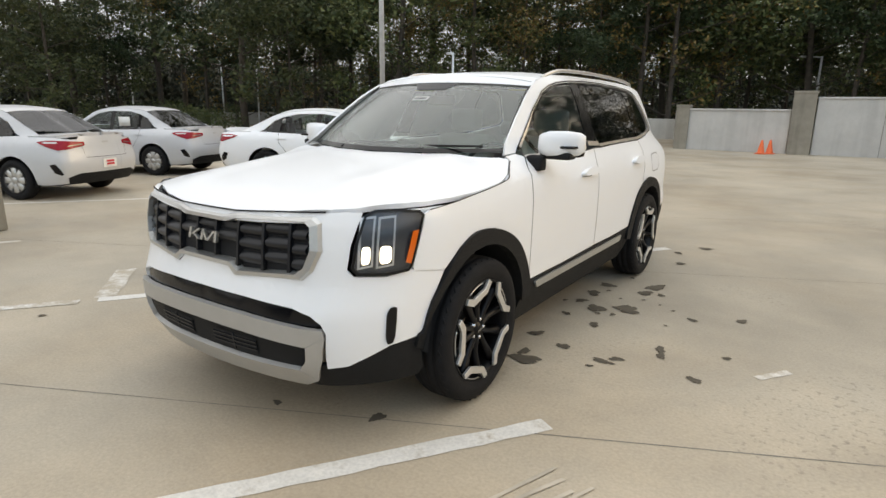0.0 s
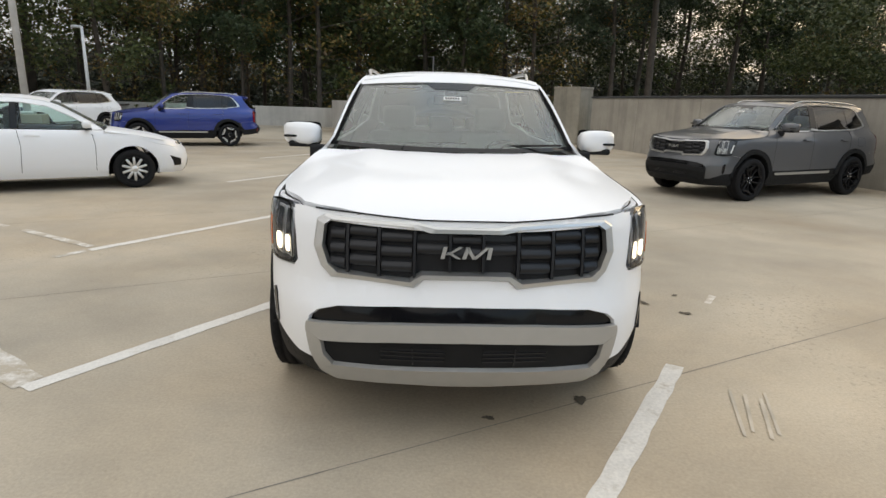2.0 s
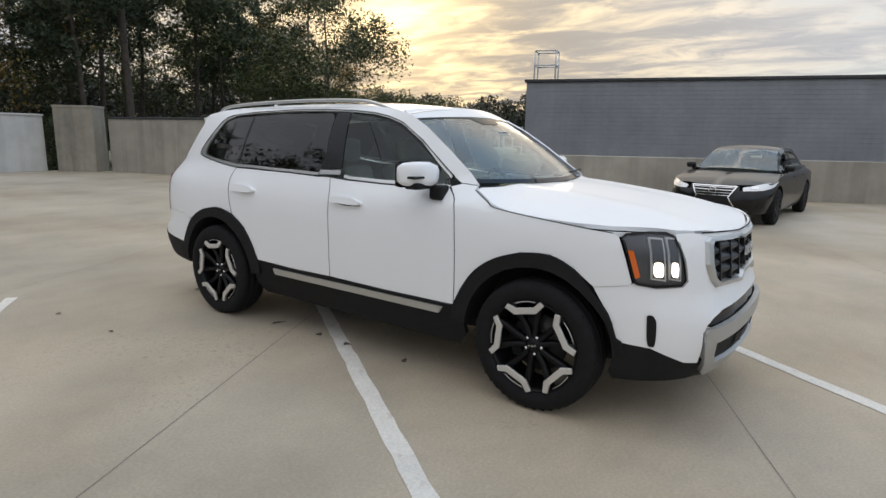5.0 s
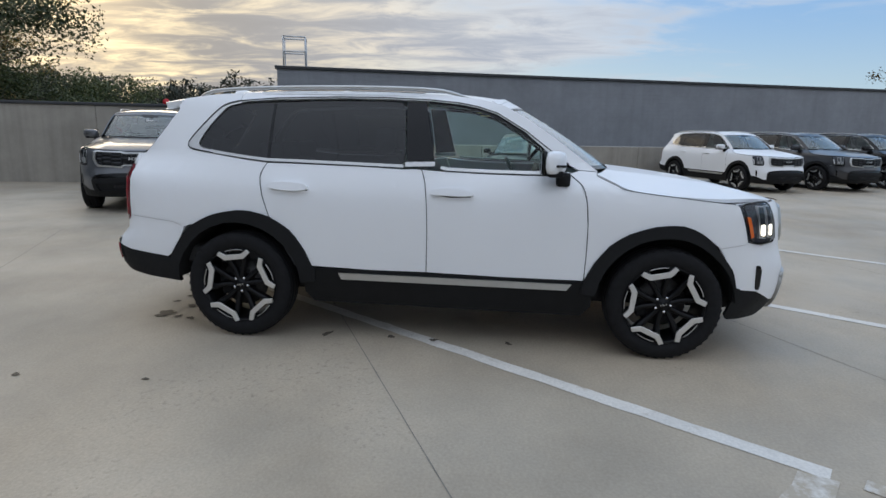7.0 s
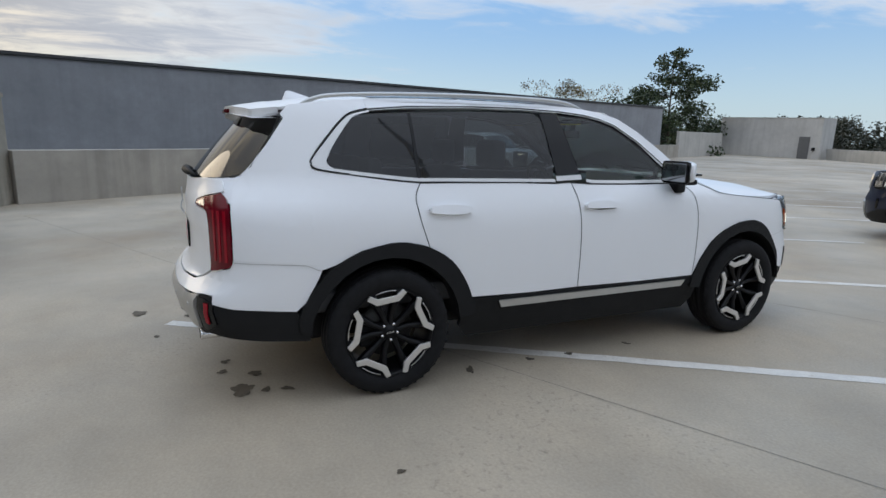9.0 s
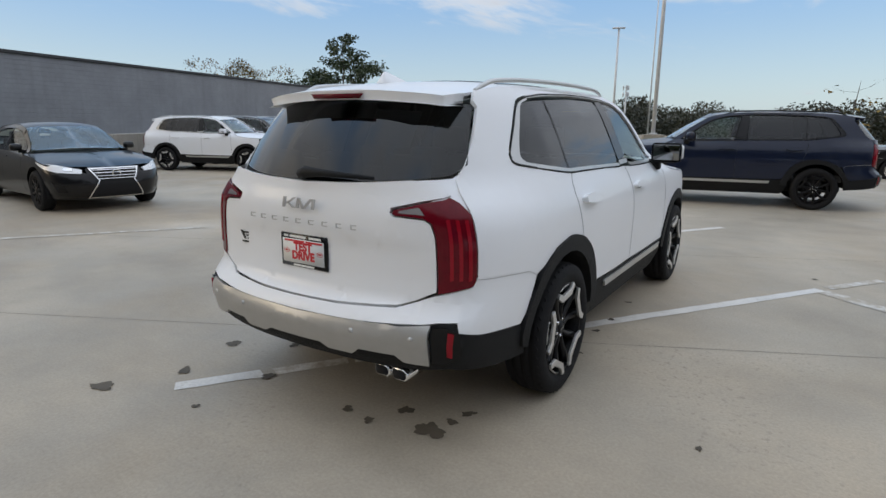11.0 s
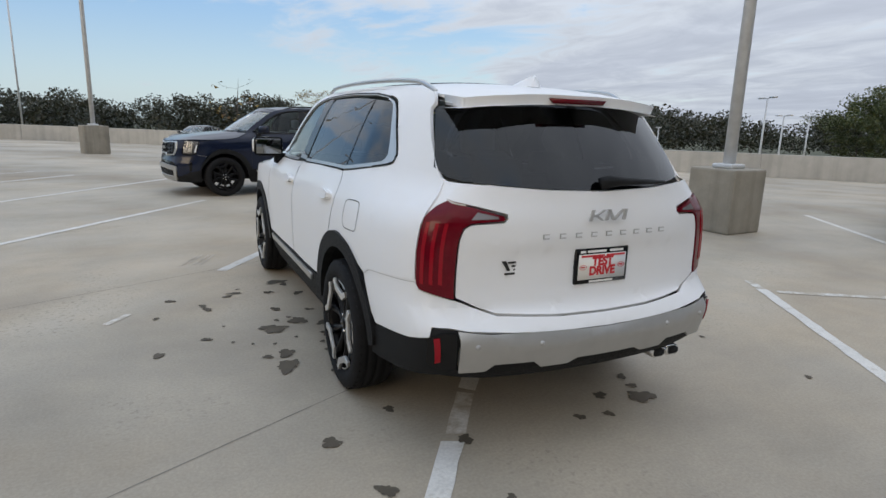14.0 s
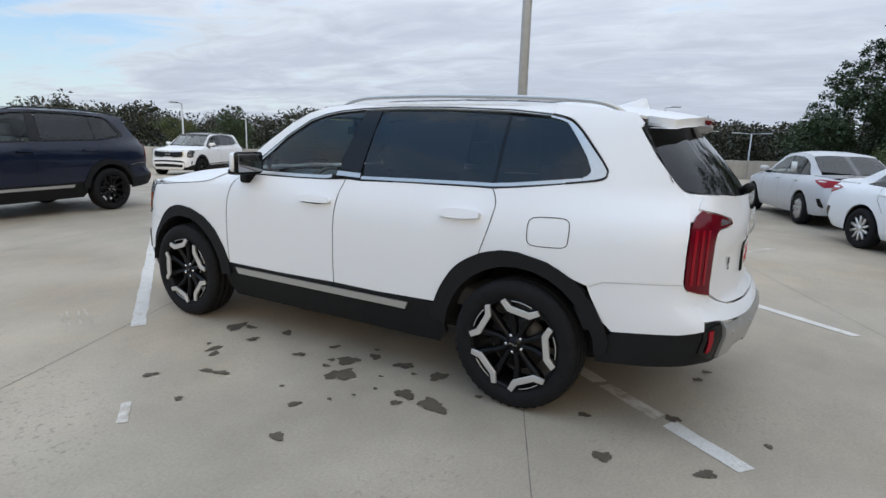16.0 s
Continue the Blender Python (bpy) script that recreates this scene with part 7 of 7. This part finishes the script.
build_sedan("sedan", "parked black saloon car with an hourglass grille", PAINT_BLACK, 10.1, -1.0, (-0.992, 0.1), 4.85, 1.84, RIM_BLACK, spindle=True)
build_sedan("sedan", "parked black saloon car far across the deck", PAINT_BLACK, -0.2, -34.5, (0.6, 0.8), 4.6, 1.8, MACHINED)

# ---- trees ----


def leaf_material(name, colors, rough=0.6):
    m = bpy.data.materials.new(name)
    m.use_nodes = True
    n, l = m.node_tree.nodes, m.node_tree.links
    b = n["Principled BSDF"]
    g, oi = n.new("ShaderNodeNewGeometry"), n.new("ShaderNodeObjectInfo")
    ramp = n.new("ShaderNodeValToRGB")
    while len(ramp.color_ramp.elements) < len(colors):
        ramp.color_ramp.elements.new(0.5)
    for k, c in enumerate(colors):
        e = ramp.color_ramp.elements[k]
        e.position, e.color = k / (len(colors) - 1), (*c, 1)
    l.new(g.outputs["Random Per Island"], ramp.inputs["Fac"])
    mul = n.new("ShaderNodeVectorMath")
    mul.operation = "SCALE"
    r = n.new("ShaderNodeMapRange")
    r.inputs["To Min"].default_value, r.inputs["To Max"].default_value = 0.7, 1.3
    l.new(oi.outputs["Random"], r.inputs["Value"])
    l.new(ramp.outputs["Color"], mul.inputs[0])
    l.new(r.outputs[0], mul.inputs["Scale"])
    l.new(mul.outputs["Vector"], b.inputs["Base Color"])
    b.inputs["Roughness"].default_value = rough
    return m


BARK = material("bark", (0.075, 0.06, 0.048), 0.9, 0, 0, 4, 0.25, 0.5, 12)
LEAF_PINE = leaf_material("pine_needles", [(0.014, 0.03, 0.011), (0.036, 0.06, 0.022), (0.062, 0.085, 0.032)])
LEAF_GREEN = leaf_material("green_leaves", [(0.024, 0.042, 0.012), (0.06, 0.08, 0.022), (0.11, 0.115, 0.036)])
LEAF_AUTUMN = leaf_material("autumn_leaves", [(0.08, 0.046, 0.017), (0.17, 0.1, 0.027), (0.26, 0.18, 0.04), (0.09, 0.09, 0.028)])
LEAF_FAR = leaf_material("far_foliage", [(0.014, 0.02, 0.01), (0.024, 0.029, 0.014), (0.038, 0.034, 0.018)])


def leaves(rng, centers, count, size, flat=0.6):
    """Small bent leaf clumps strewn about lumps (centre, radius)."""
    verts, faces = [], []
    weights = [r**2 for _, r in centers]
    for _ in range(count):
        c, r = rng.choices(centers, weights)[0]
        d = Vector((rng.gauss(0, 1), rng.gauss(0, 1), rng.gauss(0, 1))).normalized()
        p = Vector(c) + Vector((d.x, d.y, d.z * flat)) * r * rng.random() ** 0.45
        a = Vector((rng.gauss(0, 1), rng.gauss(0, 1), rng.gauss(0, 0.6))).normalized()
        b = a.cross(Vector((rng.gauss(0, 1), rng.gauss(0, 1), rng.gauss(0, 1)))).normalized()
        s = size * rng.uniform(0.6, 1.5)
        k = len(verts)
        verts += [p - a * s, p + b * s * 0.95, p + a * s * 0.9]
        faces.append((k, k + 1, k + 2))
    return verts, faces


def build_tree(name, label, kind, high, seed, mat, count, size):
    rng = random.Random(seed)
    root = thing(name, label, "tree")
    bm = bmesh.new()
    lean = Vector((rng.uniform(-0.04, 0.04), rng.uniform(-0.04, 0.04), 1))
    axis = [lean * high * t + Vector((rng.uniform(-0.15, 0.15), rng.uniform(-0.15, 0.15), 0)) * (0 if t == 0 else 1) for t in (0, 0.25, 0.5, 0.75, 0.97)]
    r0 = 0.012 * high
    bm_tube(axis, 0.2, 8, bm, radii=[r0, r0 * 0.8, r0 * 0.6, r0 * 0.38, r0 * 0.08])
    lumps = []
    start = {"pine": 0.5, "broad": 0.22, "bush": 0.05, "sapling": 0.3, "round": 0.2, "lone_pine": 0.18}[kind]
    limbs = {"pine": 22, "broad": 20, "bush": 12, "sapling": 10, "round": 34, "lone_pine": 36}[kind]
    for k in range(limbs):
        t = start + (0.97 - start) * (k + rng.random()) / limbs
        i = min(int(t * 4), 3)
        base = axis[i].lerp(axis[i + 1], t * 4 - i)
        az = k * 2.4 + rng.uniform(-0.4, 0.4)
        shape = (1 - (t - start) / (1 - start)) ** 0.7 if "pine" in kind else math.sin(math.pi * min(max((t - start * 0.7) / (1.06 - start * 0.7), 0.05), 1)) ** 0.8
        reach = high * {"pine": 0.16, "broad": 0.25, "bush": 0.45, "sapling": 0.2, "round": 0.38, "lone_pine": 0.3}[kind] * (0.25 + shape) * rng.uniform(0.65, 1.15)
        tip = base + Vector((math.cos(az) * reach, math.sin(az) * reach, reach * rng.uniform(0.1, 0.55)))
        mid = base.lerp(tip, 0.55) + Vector((0, 0, -0.05 * reach))
        r = r0 * 0.32 * (1 - t * 0.7)
        bm_tube([base, mid, tip], r, 5, bm, radii=[r, r * 0.6, r * 0.15], caps=False)
        for q in range(2):
            twig = mid.lerp(tip, rng.random()) + Vector((rng.uniform(-1, 1), rng.uniform(-1, 1), rng.uniform(0, 0.8))) * reach * 0.3
            bm_tube([mid, twig], r * 0.3, 4, bm, radii=[r * 0.4, r * 0.08], caps=False)
            lumps.append((twig, reach * rng.uniform(0.2, 0.38)))
        lumps.append((tip, reach * rng.uniform(0.25, 0.42)))
        lumps.append((mid, reach * rng.uniform(0.2, 0.3)))
    part("trunk", bm, BARK, root)
    verts, faces = leaves(rng, lumps, count, size, 0.55 if kind == "pine" else 0.75)
    me = bpy.data.meshes.new("crown")
    me.from_pydata([tuple(v) for v in verts], [], faces)
    me.materials.append(mat)
    crown = new("crown", me)
    crown.parent = root
    return root


protos = [build_tree("pine_tree", "tall dark pine with a bare lower trunk", "pine", 24, 1, LEAF_PINE, 11000, 0.13),
          build_tree("pine_tree", "tall dark pine with a bare lower trunk", "pine", 21, 2, LEAF_PINE, 10000, 0.13),
          build_tree("broadleaf_tree", "dark green broadleaf tree at the edge of a wood", "broad", 19, 3, LEAF_GREEN, 13000, 0.125),
          build_tree("broadleaf_tree", "dark green broadleaf tree at the edge of a wood", "broad", 16, 4, LEAF_GREEN, 11000, 0.125),
          build_tree("autumn_tree", "thin tree with brown and yellow autumn leaves", "broad", 18, 5, LEAF_AUTUMN, 5500, 0.11),
          build_tree("understory_tree", "low dense dark green tree under the wood", "bush", 8, 6, LEAF_GREEN, 8000, 0.11)]
rng = random.Random(11)
spots = []
for row, (r0, r1, step) in enumerate(((33, 38, 4.2), (40, 47, 3.6), (50, 62, 3.4))):
    az = 47 + row * 0.7
    while az < 171:
        near_right = az < 60
        r = rng.uniform(r0, r1) + (4 if near_right else 0) + (14 if az > 166 else 0)
        kind = rng.choices(range(6), [3, 3, 2.4, 1.6, 2.6, 3.5] if row == 0 else [4, 4, 2.4, 1.6, 2.2, 0.6])[0]
        spots.append((az, r, kind, rng.uniform(0.8, 1.12) * (0.8 if az > 168 else 1.0) * (0.85 if near_right and row < 2 else 1)))
        az += step * rng.uniform(0.7, 1.3)
first = set()
for az, r, kind, s in spots:
    m = Matrix.Translation((r * math.cos(radians(az)), r * math.sin(radians(az)), -3.6)) @ Matrix.Rotation(rng.uniform(0, 6.28), 4, "Z") @ Matrix.Scale(s, 4)
    ob = protos[kind]
    if kind in first:
        ob = copy_thing(protos[kind], m)
    else:
        ob.matrix_basis = m
        first.add(kind)
    tagged(ob, group="woodland trees")
for k in range(6):
    if k not in first:
        protos[k].matrix_basis = Matrix.Translation((60 * math.cos(radians(100 + k)), 60 * math.sin(radians(100 + k)), -3.6))
# single trees that stand out against the sky
lone = {"round": build_tree("broadleaf_tree", "round dark broadleaf tree beyond the deck", "round", 10, 31, LEAF_GREEN, 11000, 0.14),
        "pine": build_tree("pine_tree", "bushy dark pine standing alone beyond the deck", "lone_pine", 13, 32, LEAF_PINE, 14000, 0.16),
        "thin": build_tree("autumn_tree", "thin half-bare tree with pale autumn leaves", "broad", 10, 33, LEAF_AUTUMN, 3200, 0.1)}
LONE = ((43.5, 62, "round", 0.93), (40.8, 66, "round", 0.86), (37.2, 72, "round", 1.02), (46, 52, "thin", 1.15), (-46.8, 62, "pine", 1.1), (-35.2, 66, "thin", 1.0), (-38.8, 70, "thin", 0.98), (-37, 80, "round", 0.7), (-156, 75, "round", 1.02), (-153, 80, "round", 0.92), (-159.5, 78, "round", 0.9), (-163, 90, "round", 0.86), (175.6, 62, "pine", 0.66), (172.8, 54, "pine", 0.9), (-115.5, 95, "round", 0.72), (-123.5, 90, "round", 0.66), (-103, 95, "thin", 0.85), (-70.5, 130, "round", 0.9), (-128, 85, "pine", 0.6))
used = set()
for az, r, kind, s in LONE:
    m = Matrix.Translation((r * math.cos(radians(az)), r * math.sin(radians(az)), -3.6)) @ Matrix.Rotation(az, 4, "Z") @ Matrix.Scale(s, 4)
    ob = lone[kind]
    if kind in used:
        ob = copy_thing(ob, m)
    else:
        ob.matrix_basis = m
        used.add(kind)
    tagged(ob, group="single trees")
sapling = build_tree("sapling", "thin sparse sapling beyond the parapet", "sapling", 8.6, 9, LEAF_AUTUMN, 90, 0.16)
sapling.matrix_basis = Matrix.Translation((-4.0, -48.0, -3.6))

# far woods all round, too many to count
rng = random.Random(21)
np_rng = np.random.default_rng(5)
centers = []
for k in range(2200):
    az = rng.uniform(-184, 184)
    behind = 44 < az < 173
    if behind and az < 168 and rng.random() < 0.2:
        continue
    r = rng.uniform(88, 110) if behind else rng.uniform(105, 165)
    top = 8 + rng.uniform(-2, 3) if behind else 0.4 + 0.034 * r + 1.1 * math.sin(az * 0.31) + 0.8 * math.sin(az * 0.83 + 1) + rng.uniform(-1.1, 1.1)
    if -112 < az < -105:
        top *= 0.7
    if 20 < az < 42:
        top = 9 + rng.uniform(-2, 2.5)
    x, y = r * math.cos(radians(az)), r * math.sin(radians(az))
    for z in np.arange(-0.5, top - 1.0, 1.5):
        centers.append((x + rng.uniform(-2, 2), y + rng.uniform(-2, 2), z, rng.uniform(1.3, 2.4)))
centers = np.array(centers)
count = 560000
pick = centers[np_rng.integers(0, len(centers), count)]
d = np_rng.normal(size=(count, 3))
d /= np.linalg.norm(d, axis=1)[:, None]
mid = pick[:, :3] + d * (pick[:, 3] * np_rng.random(count) ** 0.4)[:, None] * (1, 1, 0.85)
a = np_rng.normal(size=(count, 3))
a /= np.linalg.norm(a, axis=1)[:, None]
b = np.cross(a, np_rng.normal(size=(count, 3)))
b /= np.linalg.norm(b, axis=1)[:, None]
size = np_rng.uniform(0.22, 0.45, count)[:, None]
verts = np.stack([mid - a * size, mid + b * size, mid + a * size], 1).reshape(-1, 3)
me = bpy.data.meshes.new("far_woods")
me.from_pydata(verts.tolist(), [], np.arange(count * 3).reshape(-1, 3).tolist())
me.materials.append(LEAF_FAR)
tagged(new("far_woods", me), "distant brown and green woods along the skyline", "trees", kind="stuff")
